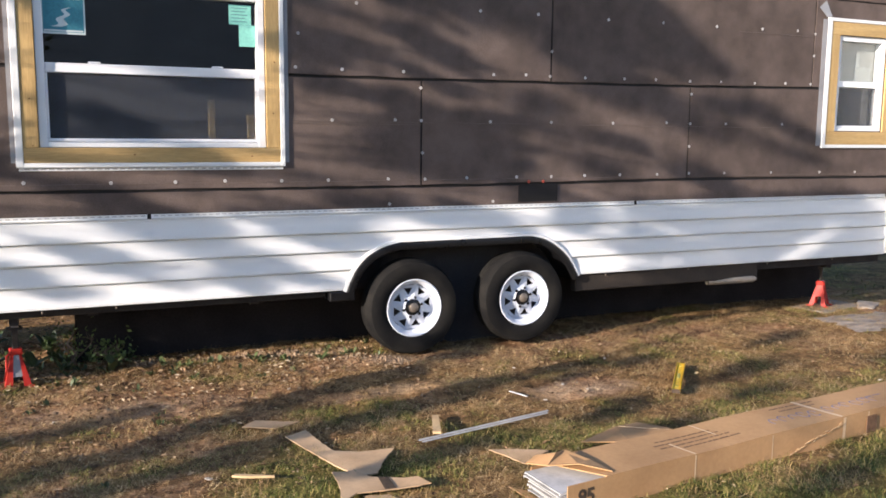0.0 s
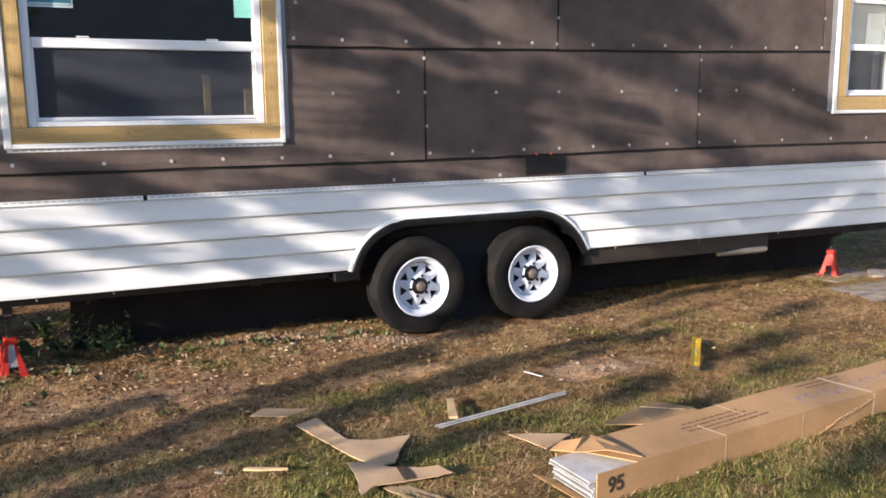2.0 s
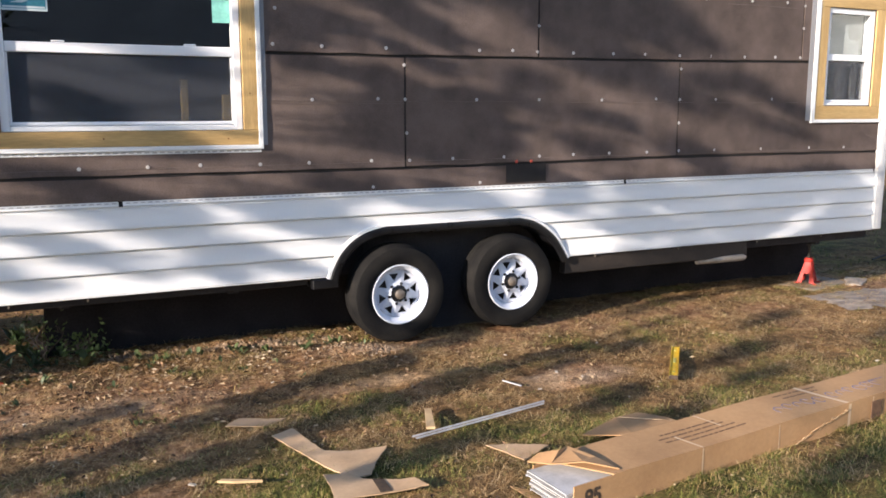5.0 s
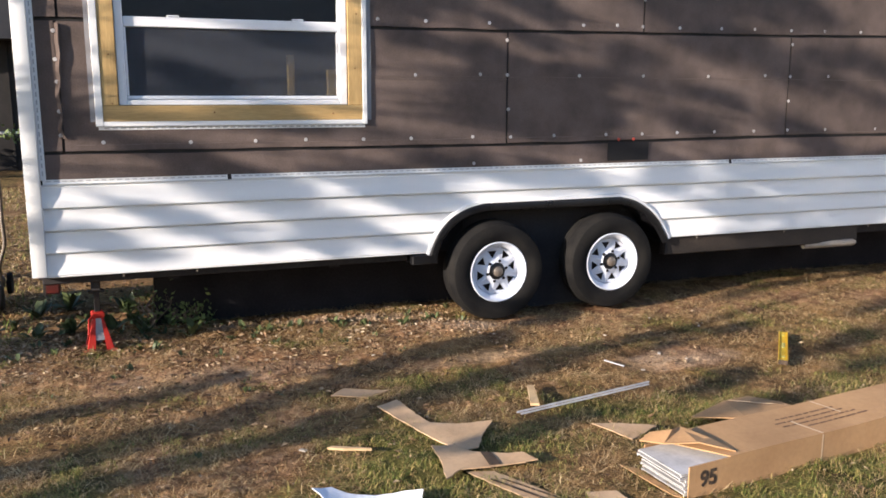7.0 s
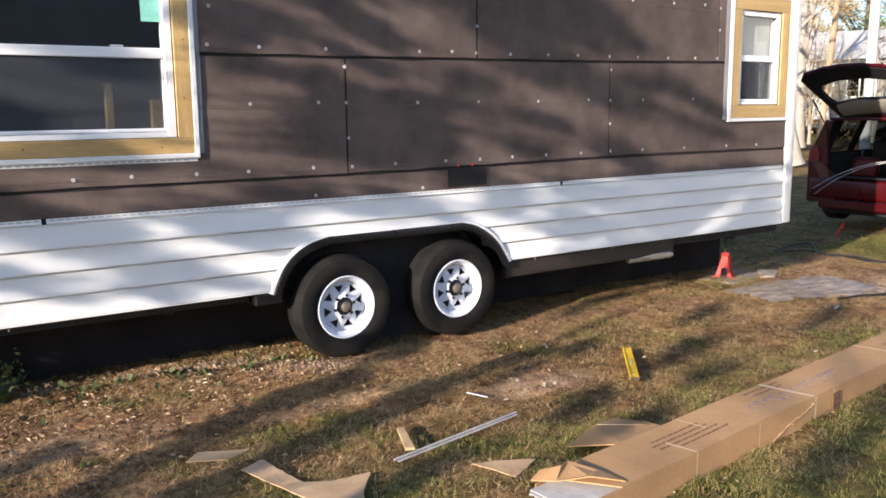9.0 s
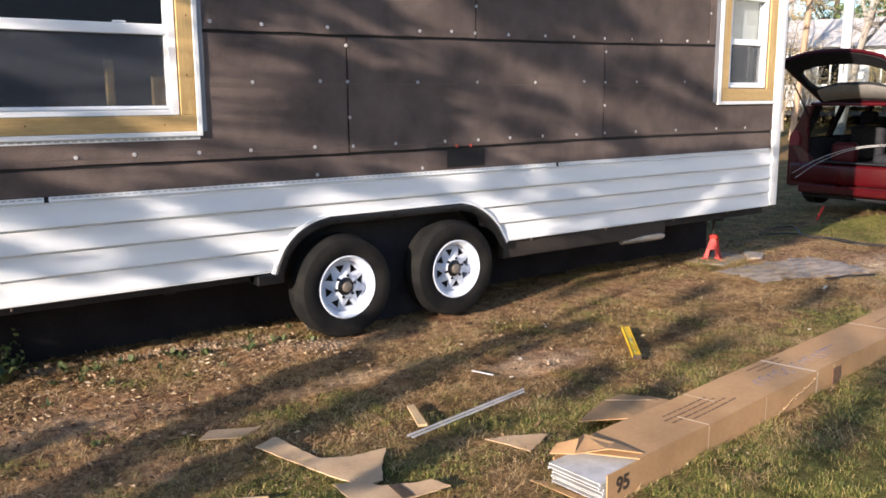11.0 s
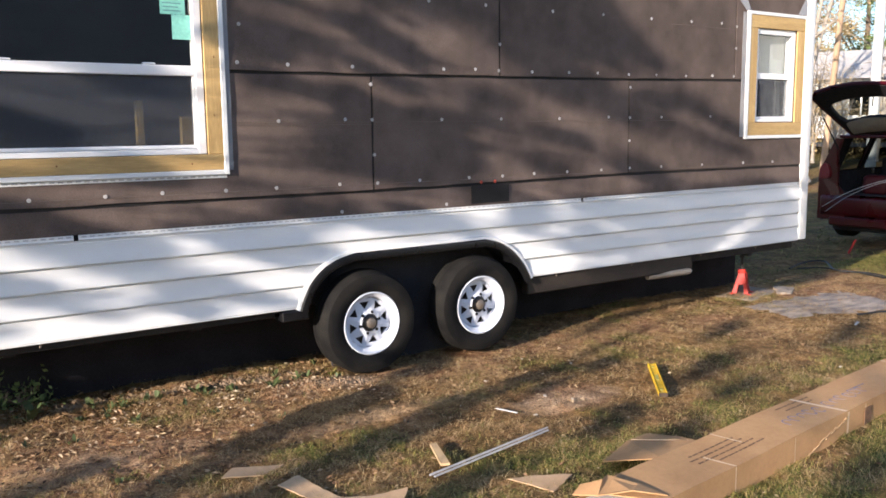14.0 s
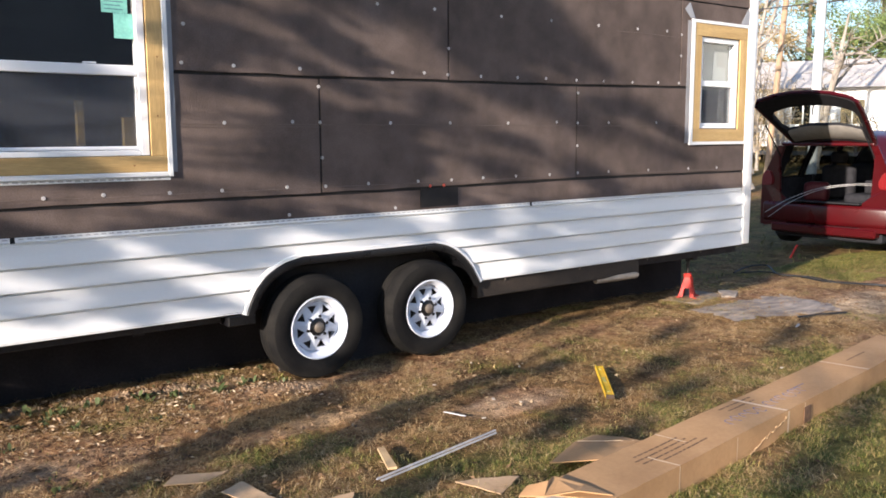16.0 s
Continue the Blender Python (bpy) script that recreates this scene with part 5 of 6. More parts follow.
part("front_side", carton_panel([(0, 0, 0), (CL, 0, 0), (CL, 0, CH), (0, 0, CH)], (0, 0.005, 0)), CARD, carton)
part("back_side", carton_panel([(0.02, CW, 0), (CL, CW, 0), (CL, CW, CH), (0.02, CW, CH - 0.02)], (0, -0.005, 0)), CARD, carton)
part("base", box(0, CL, 0.006, CW - 0.006, 0.001, 0.005), CARD, carton)
part("end", box(CL, CL + 0.005, 0.002, CW - 0.002, 0.002, CH - 0.002), CARD, carton)
part("lid", carton_panel([(0.21, 0.0, CH), (CL, 0.0, CH), (CL, CW, CH), (0.04, CW, CH)], (0, 0, 0.005)), CARD, carton)
# torn end of the lid, folded back
flap = bmesh.new()
O = [(-0.015, CW - 0.01, CH + 0.004), (0.05, CW + 0.005, CH + 0.022), (0.12, CW - 0.05, CH + 0.04), (0.19, CW - 0.02, CH + 0.03), (0.235, 0.14, CH + 0.018), (0.25, 0.015, CH + 0.008), (0.14, 0.1, CH + 0.032), (0.04, 0.19, CH + 0.012)]
fv = [flap.verts.new(p) for p in O]
for tri in ((0, 1, 2, 7), (2, 3, 4, 6, 7), (4, 5, 6)):
    flap.faces.new([fv[i] for i in tri])
made = bmesh.ops.extrude_face_region(flap, geom=flap.faces[:])
for v in made["geom"]:
    if isinstance(v, bmesh.types.BMVert):
        v.co.z += 0.005
part("torn_flap", flap, CARD, carton, "torn carton flap folded back")
part("lower_flap", prism([(-0.005, 0.0, 0.004), (-0.005, CW, 0.01), (-0.05, CW + 0.06, 0.012), (-0.035, 0.05, 0.006)], (0, 0, 0.004)), CARD, carton)
to_carton = carton.matrix_world.inverted()
side = bmesh.new()
prism([to_carton @ Vector(p) for p in ((2.6, 2.6, 0.105), (2.9, 2.645, 0.105), (2.99, 2.83, 0.05), (2.93, 2.99, 0.032), (2.78, 2.98, 0.03), (2.5, 2.86, 0.03))], (0, 0, 0.005), side)
part("side_flap", side, CARD, carton, "open side flap spread over the grass")
crease = [to_carton @ Vector(p) for p in ((2.92, 2.72, 0.086), (2.8, 2.975, 0.0375))]
part("flap_crease", tube(crease, 0.0018, 5), TAPE, carton)
for k in range(7):
    z = 0.018 + 0.014 * k
    bm = bmesh.new()
    x0 = -0.01 + 0.006 * math.sin(k * 2.1) - 0.02 * (k > 4)
    pts = [(x0, 0.012, z), (0.62, 0.012, z), (0.62, CW - 0.012, z), (x0 + 0.01, CW - 0.012, z)]
    prism(pts, (0, 0, 0.003), bm)
    box(x0, 0.62, 0.012, 0.016, z - 0.007, z + 0.001, bm=bm)
    box(x0 + 0.01, 0.62, CW - 0.016, CW - 0.012, z - 0.007, z + 0.001, bm=bm)
    part("siding_panel", bm, GREY_VINYL, carton, "pale vinyl siding panel")
# tape, creases and print on the lid
def on_lid(x, y, up=0.0):
    z, yy = wavy(x, y, CH)
    return Vector((x, yy, z + 0.0052 + up))


for x, w, y0, y1 in ((0.73, 0.0055, 0.0, 0.15), (1.0, 0.004, 0.13, CW), (1.78, 0.012, 0.0, CW), (2.9, 0.006, 0.0, CW)):
    bm = bmesh.new()
    rows = []
    for k in range(9):
        y = y0 + (y1 - y0) * k / 8
        rows.append([bm.verts.new(on_lid(x + d - 0.12 * (y - y0), y, 0.0012)) for d in (-w, w)])
    for p, q in zip(rows, rows[1:]):
        bm.faces.new((p[0], p[1], q[1], q[0]))
    part("tape", bm, TAPE, carton)
for x, w in ((0.73, 0.004), (1.25, 0.003), (1.8, 0.011), (2.0, 0.004)):
    bm = bmesh.new()
    rows = []
    for k in range(6):
        z = 0.01 + (CH - 0.012) * k / 5
        rows.append([bm.verts.new((x + d, wavy(x, 0, z)[1] - 0.0012, z)) for d in (-w, w)])
    for p, q in zip(rows, rows[1:]):
        bm.faces.new((p[0], p[1], q[1], q[0]))
    part("tape", bm, TAPE, carton)
for x0, x1, y, mt in ((0.66, 1.02, 0.19, INK), (0.62, 1.04, 0.155, INK), (0.63, 1.08, 0.12, INK), (0.74, 1.12, 0.085, INK), (1.52, 1.86, 0.245, INK), (1.55, 1.83, 0.205, INK), (2.15, 2.32, 0.15, INK_BLUE), (3.0, 3.3, 0.17, INK)):
    x = x0
    rng = random.Random(int(x0 * 100))
    bars = bmesh.new()
    while x < x1:
        ln = rng.uniform(0.02, 0.07)
        q = [on_lid(u, y + v, 0.001) for u, v in ((x, -0.005), (min(x1, x + ln), -0.005), (min(x1, x + ln), 0.005), (x, 0.005))]
        bars.faces.new([bars.verts.new(p) for p in q])
        x += ln + 0.008
    part("print_bar", bars, mt, carton)
bm = bmesh.new()
rng = random.Random(4)
for k in range(11):
    x = 1.4 + 0.075 * k + (0.05 if k > 4 else 0)
    own = tube([(0.026 * math.cos(a), 0.036 * math.sin(a), 0) for a in np.linspace(0.3, rng.uniform(3.4, 6.0), 10)], 0.0048, 4)
    own.transform(Matrix.Translation(on_lid(x, 0.11 + 0.01 * (k % 2), 0.0)) @ pose(0, 0, 0, 0, 0, rng.uniform(-15, 15)) @ Matrix.Diagonal((1, 1, 0.3, 1)))
    part("print_mark", own, INK_BLUE, carton, "faded blue carton print")
digits = bpy.data.curves.new("numeral", "FONT")
digits.body, digits.size, digits.extrude, digits.offset = "95", 0.088, 0.0003, 0.003
text = new("numeral", digits)
text.data.materials.append(INK_BLACK)
text.parent = carton
text.matrix_local = pose(0.055, -0.0012, 0.045, 90, 0, 0)
tagged(text, label="black printed numeral")
part("print_panel", box(1.98, 2.06, -0.0075, -0.0035, 0.02, 0.11), INK, carton)
# a ragged tear along the front side
tear = bmesh.new()
rng = random.Random(31)
for k in range(26):
    x = 1.38 + 0.0155 * k
    zt = 0.02 + 0.085 * (k / 25) + rng.uniform(-0.008, 0.008)
    prism([(x, -0.004, zt - 0.004), (x + 0.017, -0.004, zt - rng.uniform(0.001, 0.006)), (x + 0.015, -0.007, zt + rng.uniform(0.001, 0.009)), (x + 0.004, -0.007, zt + rng.uniform(0.0, 0.006))], (0, 0.003, 0), tear)
part("torn_edge", tear, CARD_EDGE, carton, "ragged torn edge")

# ---- tarp and hose by the corner ----
def tarp():
    t = thing("tarp", 6.6, 4.3, 0.004, category="tarp", label="flat grey plastic tarp lying on the lawn")
    a = [Vector(p) for p in ((6.05, 4.75, 0), (7.35, 4.62, 0), (7.1, 3.88, 0), (5.98, 4.2, 0))]
    bm = bmesh.new()
    n, m = 26, 14
    grid = []
    for i in range(n + 1):
        row = []
        for j in range(m + 1):
            p = a[0].lerp(a[1], i / n).lerp(a[3].lerp(a[2], i / n), j / m)
            rim = min(i, n - i, j, m - j)
            p.x += 0.14 * noise.noise((i * 0.4, j * 0.4, 1)) * (1 if i in (0, n) else 0.4)
            p.y += 0.14 * noise.noise((i * 0.4, j * 0.4, 2)) * (1 if j in (0, m) else 0.4)
            h = lie(p.x, p.y) + (0.002 if rim == 0 else 0.008) + 0.016 * abs(noise.noise((p.x * 5, p.y * 5, 6)))
            row.append(bm.verts.new((p.x - 6.6, p.y - 4.3, h)))
        grid.append(row)
    for p, q in zip(grid, grid[1:]):
        for j in range(m):
            bm.faces.new((p[j], q[j], q[j + 1], p[j + 1]))
    part("sheet", bm, TARP, t, smooth=True)
    return t


tarp()
for pts, r in (([(8.08, 5.65, 0.012), (8.5, 5.73, 0.03), (8.66, 5.6, 0.04), (8.33, 5.27, 0.02), (8.39, 5.05, 0.014), (8.3, 4.72, 0.014), (8.35, 4.55, 0.014), (8.5, 4.17, 0.014), (8.45, 3.4, 0.015), (8.8, 2.5, 0.01)], 0.01), ([(8.15, 5.6, 0.01), (8.4, 5.45, 0.012), (8.36, 5.2, 0.014), (8.46, 4.95, 0.012), (8.38, 4.6, 0.012), (8.58, 4.2, 0.012), (8.7, 3.4, 0.012)], 0.007)):
    hs = new("hose")
    hs.matrix_world = pose(pts[0][0], pts[0][1], 0)
    tagged(hs, label="black hose trailing across the lawn", category="hose", group="hoses")
    part("line", tube([Vector(p) - Vector((pts[0][0], pts[0][1], 0)) for p in smooth_line(pts, 8)], r, 8), HOSE, hs, smooth=True)

rod = thing("rod", 6.4, 3.9, 0.02, math.degrees(math.atan2(-0.14, 0.455)), category="rod", label="thin dark rod at the edge of the tarp")
part("shaft", tube([(0, 0, 0.005), (0.25, 0.01, 0.009), (0.52, 0, 0.005)], 0.008, 8), HOSE, rod)
chip = thing("trim_chip", 6.15, 3.76, 0.01, 20, category="trim offcut", label="small white vinyl chip on the grass")
part("chip", box(-0.06, 0.06, -0.009, 0.008, 0, 0.005, 0.001), GREY_VINYL, chip)
stake = thing("stake", 9.85, 6.02, 0.0, 0, category="stake", label="short orange-red plastic stake leaning in the grass")
part("shaft", tube([(0, 0, -0.03), (0.08, -0.04, 0.14)], 0.014, 8), RED, stake)


# ---- lawn mower behind the corner ----
mower = thing("lawn_mower", -1.02, 6.35, 0.0, 0, category="lawn mower", label="old push mower with a bent tubular handle")
for sx in (0.28, -0.28):
    part("handle_tube", tube(smooth_line([(sx * 0.8, 0.1, 0.14), (sx * 0.82, 0.02, 0.3), (sx, -0.03, 0.46), (sx, -0.05, 0.62), (sx, -0.06, 0.96), (sx * 0.86, -0.06, 1.02)], 5), 0.013, 10), RUST, mower, smooth=True)
part("handle_bar", tube([(-0.24, -0.06, 1.02), (0.24, -0.06, 1.02)], 0.014, 10), RUST, mower, smooth=True)
part("cross_bar", tube([(-0.28, -0.05, 0.69), (0.28, -0.05, 0.69)], 0.01, 8), RUST, mower, smooth=True)
part("deck", box(-0.27, 0.2, -0.1, 0.5, 0.05, 0.15, 0.03, seg=2), GREY, mower, smooth=True)
part("engine", box(-0.2, 0.14, 0.02, 0.36, 0.151, 0.3, 0.04, seg=3), BLACK, mower, "black mower engine", smooth=True)
for wx, wy in ((0.23, -0.06), (-0.3, -0.06), (0.23, 0.46), (-0.3, 0.46)):
    part("mower_wheel", lathe([(0.0, -0.02), (0.06, -0.02), (0.08, -0.016), (0.085, 0.0), (0.08, 0.016), (0.06, 0.02), (0.0, 0.02)], 20, "x"), RUBBER, mower, smooth=True, at=pose(wx, wy, 0.085))

# ---- red car with its tailgate open ----
PAINT = mat("red_car_paint", (0.05, 0.0022, 0.0036), (0.042, 0.0018, 0.003), 4, 0.3, fine=0.03, spec=0.3)
TRIM = mat("black_car_trim", (0.018, 0.018, 0.02), (0.028, 0.027, 0.029), 20, 0.7, spec=0.08)
GATE_GREY = mat("grey_gate_lining", (0.2, 0.185, 0.165), (0.24, 0.225, 0.2), 10, 0.8, fine=0.08)
CABIN = mat("dark_car_cabin", (0.02, 0.02, 0.023), (0.03, 0.03, 0.034), 15, 0.95, spec=0.03)
CAN_RED = mat("fuel_can_red", (0.06, 0.004, 0.006), (0.05, 0.003, 0.005), 20, 0.6)
LENS_RED = mat("red_lamp_lens", (0.17, 0.006, 0.008), (0.13, 0.005, 0.006), 40, 0.3, spec=0.4)
car = thing("car", 10.52, 6.02, 0.0, 0, category="car", label="red hatchback with its tailgate standing open")


def car_section(x, half, belt, roof, roof_half, low=0.28):
    """Points round the body at one station, from the sill on one side over the roof to the other."""
    tum = half - (half - roof_half) * 0.35
    side = [(half - 0.05, low), (half - 0.005, low + 0.12), (half, low + 0.34), (half - 0.015, belt - 0.12), (half - 0.04, belt)]
    if roof > belt + 0.1:
        side += [(roof_half + (half - 0.04 - roof_half) * 0.55, belt + (roof - belt) * 0.45), (roof_half + 0.03, roof - 0.07), (roof_half - 0.08, roof - 0.015), (0.0, roof + 0.012)]
    else:
        side += [(half - 0.12, belt + (roof - belt) * 0.4), (half - 0.22, roof - 0.01), (half - 0.4, roof), (0.0, roof + 0.01)]
    return [(x, -a, z) for a, z in side] + [(x, a, z) for a, z in side[-2::-1]]


stations = [car_section(*s) for s in ((0.06, 0.9, 0.92, 1.43, 0.63), (0.3, 0.925, 0.94, 1.52, 0.64), (0.45, 0.93, 0.94, 1.545, 0.645), (0.98, 0.95, 0.95, 1.58, 0.65), (1.08, 0.95, 0.95, 1.58, 0.65), (1.75, 0.95, 0.95, 1.57, 0.645), (1.85, 0.95, 0.95, 1.56, 0.645), (2.4, 0.95, 0.95, 1.48, 0.62), (2.5, 0.95, 0.95, 1.45, 0.62), (3.1, 0.94, 0.95, 1.02, 0.58), (3.8, 0.9, 0.88, 0.94, 0.5), (4.2, 0.8, 0.72, 0.76, 0.4))]
SIDE_OPEN = {(k, i) for k in (2, 4, 6) for i in (4, 5, 10, 11)} | {(8, i) for i in range(5, 11)}


def skin(rows_in, leave_out=SIDE_OPEN):
    """The body's sheet through its stations, with the window openings left open."""
    bm = bmesh.new()
    rows = [[bm.verts.new(p) for p in st] for st in rows_in]
    for k, (p, q) in enumerate(zip(rows, rows[1:])):
        for i in range(len(p) - 1):
            if (k, i) not in leave_out:
                bm.faces.new((p[i], q[i], q[i + 1], p[i + 1]))
    return bm, rows


body, rows = skin(stations)
body.faces.new(rows[-1])
part("body", body, PAINT, car, smooth=True)
shell, rows = skin([[(x + 0.02, y * 0.965, 0.9 + (z - 0.9) * 0.965) for x, y, z in st] for st in stations[:10]])
part("cabin_lining", shell, CABIN, car, smooth=True)
for k, name in ((2, "side_window"), (4, "side_window"), (6, "side_window")):
    for span in ((4, 5), (10, 11)):
        bm = bmesh.new()
        for i in span:
            bm.faces.new([bm.verts.new((x, y * 0.985, z)) for x, y, z in (stations[k][i], stations[k + 1][i], stations[k + 1][i + 1], stations[k][i + 1])])
        bmesh.ops.remove_doubles(bm, verts=bm.verts[:], dist=0.001)
        part(name, bm, PANE_DARK, car, smooth=True)
bm = bmesh.new()
for i in range(5, 11):
    bm.faces.new([bm.verts.new((x, y * 0.985, z - 0.01)) for x, y, z in (stations[8][i], stations[9][i], stations[9][i + 1], stations[8][i + 1])])
bmesh.ops.remove_doubles(bm, verts=bm.verts[:], dist=0.001)
part("windscreen", bm, PANE_DARK, car, smooth=True)
part("cargo_floor", box(0.08, 2.4, -0.78, 0.78, 0.3, 0.62), CABIN, car)
part("underbody", box(0.16, 4.0, -0.74, 0.74, 0.15, 0.299, 0.02), CABIN, car)
for s in (-1, 1):
    part("quarter_panel", prism([(0.05, s * 0.9, 0.3), (0.05, s * 0.9, 0.92), (0.05, s * 0.68, 1.39), (0.06, s * 0.58, 1.38), (0.06, s * 0.64, 1.2), (0.06, s * 0.62, 0.75), (0.05, s * 0.52, 0.66), (0.05, s * 0.5, 0.3)], (0.03, 0, 0)), PAINT, car)
    part("cargo_lining", box(0.1, 2.0, s * 0.74 - 0.02, s * 0.74 + 0.02, 0.6, 0.93), CABIN, car)
    lampm = prism([(0.03, s * 0.9, 0.84), (0.04, s * 0.895, 0.99), (0.045, s * 0.83, 1.07), (0.035, s * 0.76, 1.05), (0.025, s * 0.71, 0.93), (0.025, s * 0.73, 0.85)], (0.09, 0, 0))
    bmesh.ops.bevel(lampm, geom=lampm.edges[:], offset=0.014, segments=2, affect="EDGES")
    part("tail_lamp", lampm, LENS_RED, car, "red tail lamp", smooth=True)
part("roof_edge", box(0.045, 0.16, -0.63, 0.63, 1.385, 1.432, 0.018, seg=2), PAINT, car, smooth=True)
bump = box(-0.07, 0.12, -0.9, 0.9, 0.34, 0.64, 0.07, seg=4)
for v in bump.verts:
    v.co.x += 0.13 * (v.co.y / 0.9) ** 4 + (0.03 if 0.45 < v.co.z < 0.55 and v.co.x < 0 else 0.0)
part("bumper", bump, PAINT, car, smooth=True)
part("load_sill", box(-0.02, 0.11, -0.52, 0.52, 0.641, 0.662, 0.006), TRIM, car)
part("valance", box(0.02, 0.159, -0.72, 0.72, 0.22, 0.338, 0.02), PAINT, car)
for x in (0.75, 3.35):
    for s in (-1, 1):
        whl = part("wheel", lathe([(0.2, -0.1), (0.29, -0.1), (0.315, -0.08), (0.315, 0.08), (0.29, 0.1), (0.2, 0.1)], 36), RUBBER, car, smooth=True, at=pose(x, s * 0.84, 0.315))
        part("rim", lathe([(0.2, -0.09), (0.19, -0.06), (0.06, -0.07), (0.0, -0.075)], 30), STEEL, whl, smooth=True, at=pose(0, 0, 0, 0, 0, 0 if s < 0 else 180))
for x, y in ((1.15, -0.42), (1.15, 0.42), (1.95, -0.4), (1.95, 0.4)):
    seat = part("seat", box(x, x + 0.16, y - 0.24, y + 0.24, 0.621, 1.1, 0.06, seg=3), CABIN, car, smooth=True)
    part("headrest", box(x + 0.02, x + 0.12, y - 0.12, y + 0.12, 1.12, 1.3, 0.045, seg=3), CABIN, seat, smooth=True)
# the tailgate: a frame with its window, hinged at the roof
gate = new("tailgate")
gate.parent = car
gate.matrix_local = pose(0.1, -0.09, 1.45, 0, 35, 0) @ Matrix.Diagonal((1, 0.93, 1, 1))
tagged(gate, label="raised red tailgate with its window")


def bulge(x, y):
    return 0.05 - 0.1 * (y / 0.74) ** 2 + 0.05 * min(0.0, x + 0.75)


def ring_sheet(outer, inner, thick):
    """A curved panel between two outlines, with thickness."""
    bm = bmesh.new()
    lo = [[bm.verts.new((x, y, bulge(x, y) + dz)) for x, y in ring] for dz in (0.0, -thick) for ring in (outer, inner)]
    n = len(outer)
    for i in range(n):
        j = (i + 1) % n
        bm.faces.new((lo[0][i], lo[0][j], lo[1][j], lo[1][i]))
        bm.faces.new((lo[2][i], lo[3][i], lo[3][j], lo[2][j]))
        bm.faces.new((lo[0][i], lo[2][i], lo[2][j], lo[0][j]))
        bm.faces.new((lo[1][i], lo[1][j], lo[3][j], lo[3][i]))
    return bm


def both_sides(half):
    return half + [(x, -y) for x, y in half[::-1]]


GATE_OUT = both_sides([(0.02, -0.2), (0.0, -0.6), (-0.35, -0.66), (-0.7, -0.72), (-0.9, -0.74), (-1.0, -0.66), (-1.04, -0.4), (-1.05, -0.15)])
GATE_IN = both_sides([(-0.33, -0.2), (-0.29, -0.52), (-0.42, -0.585), (-0.6, -0.6), (-0.67, -0.59), (-0.72, -0.54), (-0.76, -0.36), (-0.77, -0.12)])
part("gate_frame", ring_sheet(GATE_OUT, GATE_IN, 0.035), PAINT, gate, smooth=True)
lining = ring_sheet([(x + 0.03 if x < -0.9 else x - 0.03, y * 0.94) for x, y in GATE_OUT], [(x * 1.01, y * 1.005) for x, y in GATE_IN], 0.01)
for v in lining.verts:
    v.co.z -= 0.036
part("gate_lining", lining, TRIM, gate, "black inner lining", smooth=True)
hem = ring_sheet([(x - 0.02 if x > -0.4 else x * 1.03, y * 1.03) for x, y in GATE_IN], [(x * 0.995, y * 0.99) for x, y in GATE_IN], 0.04)
part("window_seal", hem, TRIM, gate, "black seal round the window", smooth=True)
pad = bmesh.new()
cols = []
for k in range(17):
    y = -0.54 + 1.08 * k / 16
    drop = 0.05 * (abs(y) / 0.54) ** 3
    cols.append([pad.verts.new((x, y, bulge(x, y) - 0.042 - dz)) for x, dz in ((-0.04, 0.0), (-0.07, 0.015), (-0.2, 0.02), (-0.33 + drop, 0.012), (-0.35 + drop, 0.0))])
for p, q in zip(cols, cols[1:]):
    for i in range(4):
        pad.faces.new((p[i], q[i], q[i + 1], p[i + 1]))
part("gate_trim", pad, GATE_GREY, gate, "grey inner lining of the tailgate", smooth=True)
g = bmesh.new()
g.faces.new([g.verts.new((x * 1.005, y * 1.01, bulge(x, y) - 0.012)) for x, y in GATE_IN])
part("rear_window", g, PANE, gate).visible_shadow = False
part("wiper", tube([(-0.72, 0.0, 0.06), (-0.62, 0.06, 0.065), (-0.5, 0.12, 0.065)], 0.007, 6), TRIM, gate)
part("spoiler_lip", box(-0.02, 0.06, -0.55, 0.55, 0.045, 0.075, 0.012, seg=2), PAINT, gate, smooth=True)
for s in (-1, 1):
    part("gas_strut", tube([(0.1, s * 0.64, 1.2), (-0.34, s * 0.635, 1.66)], 0.009, 8), TRIM, car)
# load in the boot
can = thing("fuel_can", 11.02, 6.36, 0.62, 20, category="fuel can", label="red plastic fuel can in the car boot")
part("can", box(-0.12, 0.12, -0.16, 0.16, 0, 0.27, 0.06, seg=3), CAN_RED, can, smooth=True)
part("spout", tube([(0, 0.05, 0.29), (0, 0.05, 0.36)], 0.02, 10), BLACK, can)
bag = thing("bag", 11.02, 5.69, 0.62, 0, category="bag", label="dark bag lying in the car boot")
part("bag_body", box(-0.2, 0.25, -0.22, 0.2, 0, 0.14, 0.06, seg=3), CABIN, bag, smooth=True)
for k, pts in enumerate(([(10.2, 6.62, 0.50), (10.25, 6.3, 0.7), (10.4, 5.95, 0.85), (10.7, 5.65, 0.9), (11.1, 5.45, 0.88)], [(10.2, 6.57, 0.44), (10.26, 6.3, 0.65), (10.4, 5.98, 0.82), (10.7, 5.7, 0.88), (11.1, 5.5, 0.86)])):
    st = new("trim_strip")
    st.matrix_world = pose(pts[0][0], pts[0][1], pts[0][2])
    tagged(st, label="white trim strip sticking out of the car boot", category="trim strip", group="trim strips in the car")
    part("strip", tube([Vector(p) - Vector(pts[0]) for p in smooth_line(pts, 6)], 0.0042, 6), GREY_VINYL, st, smooth=True)

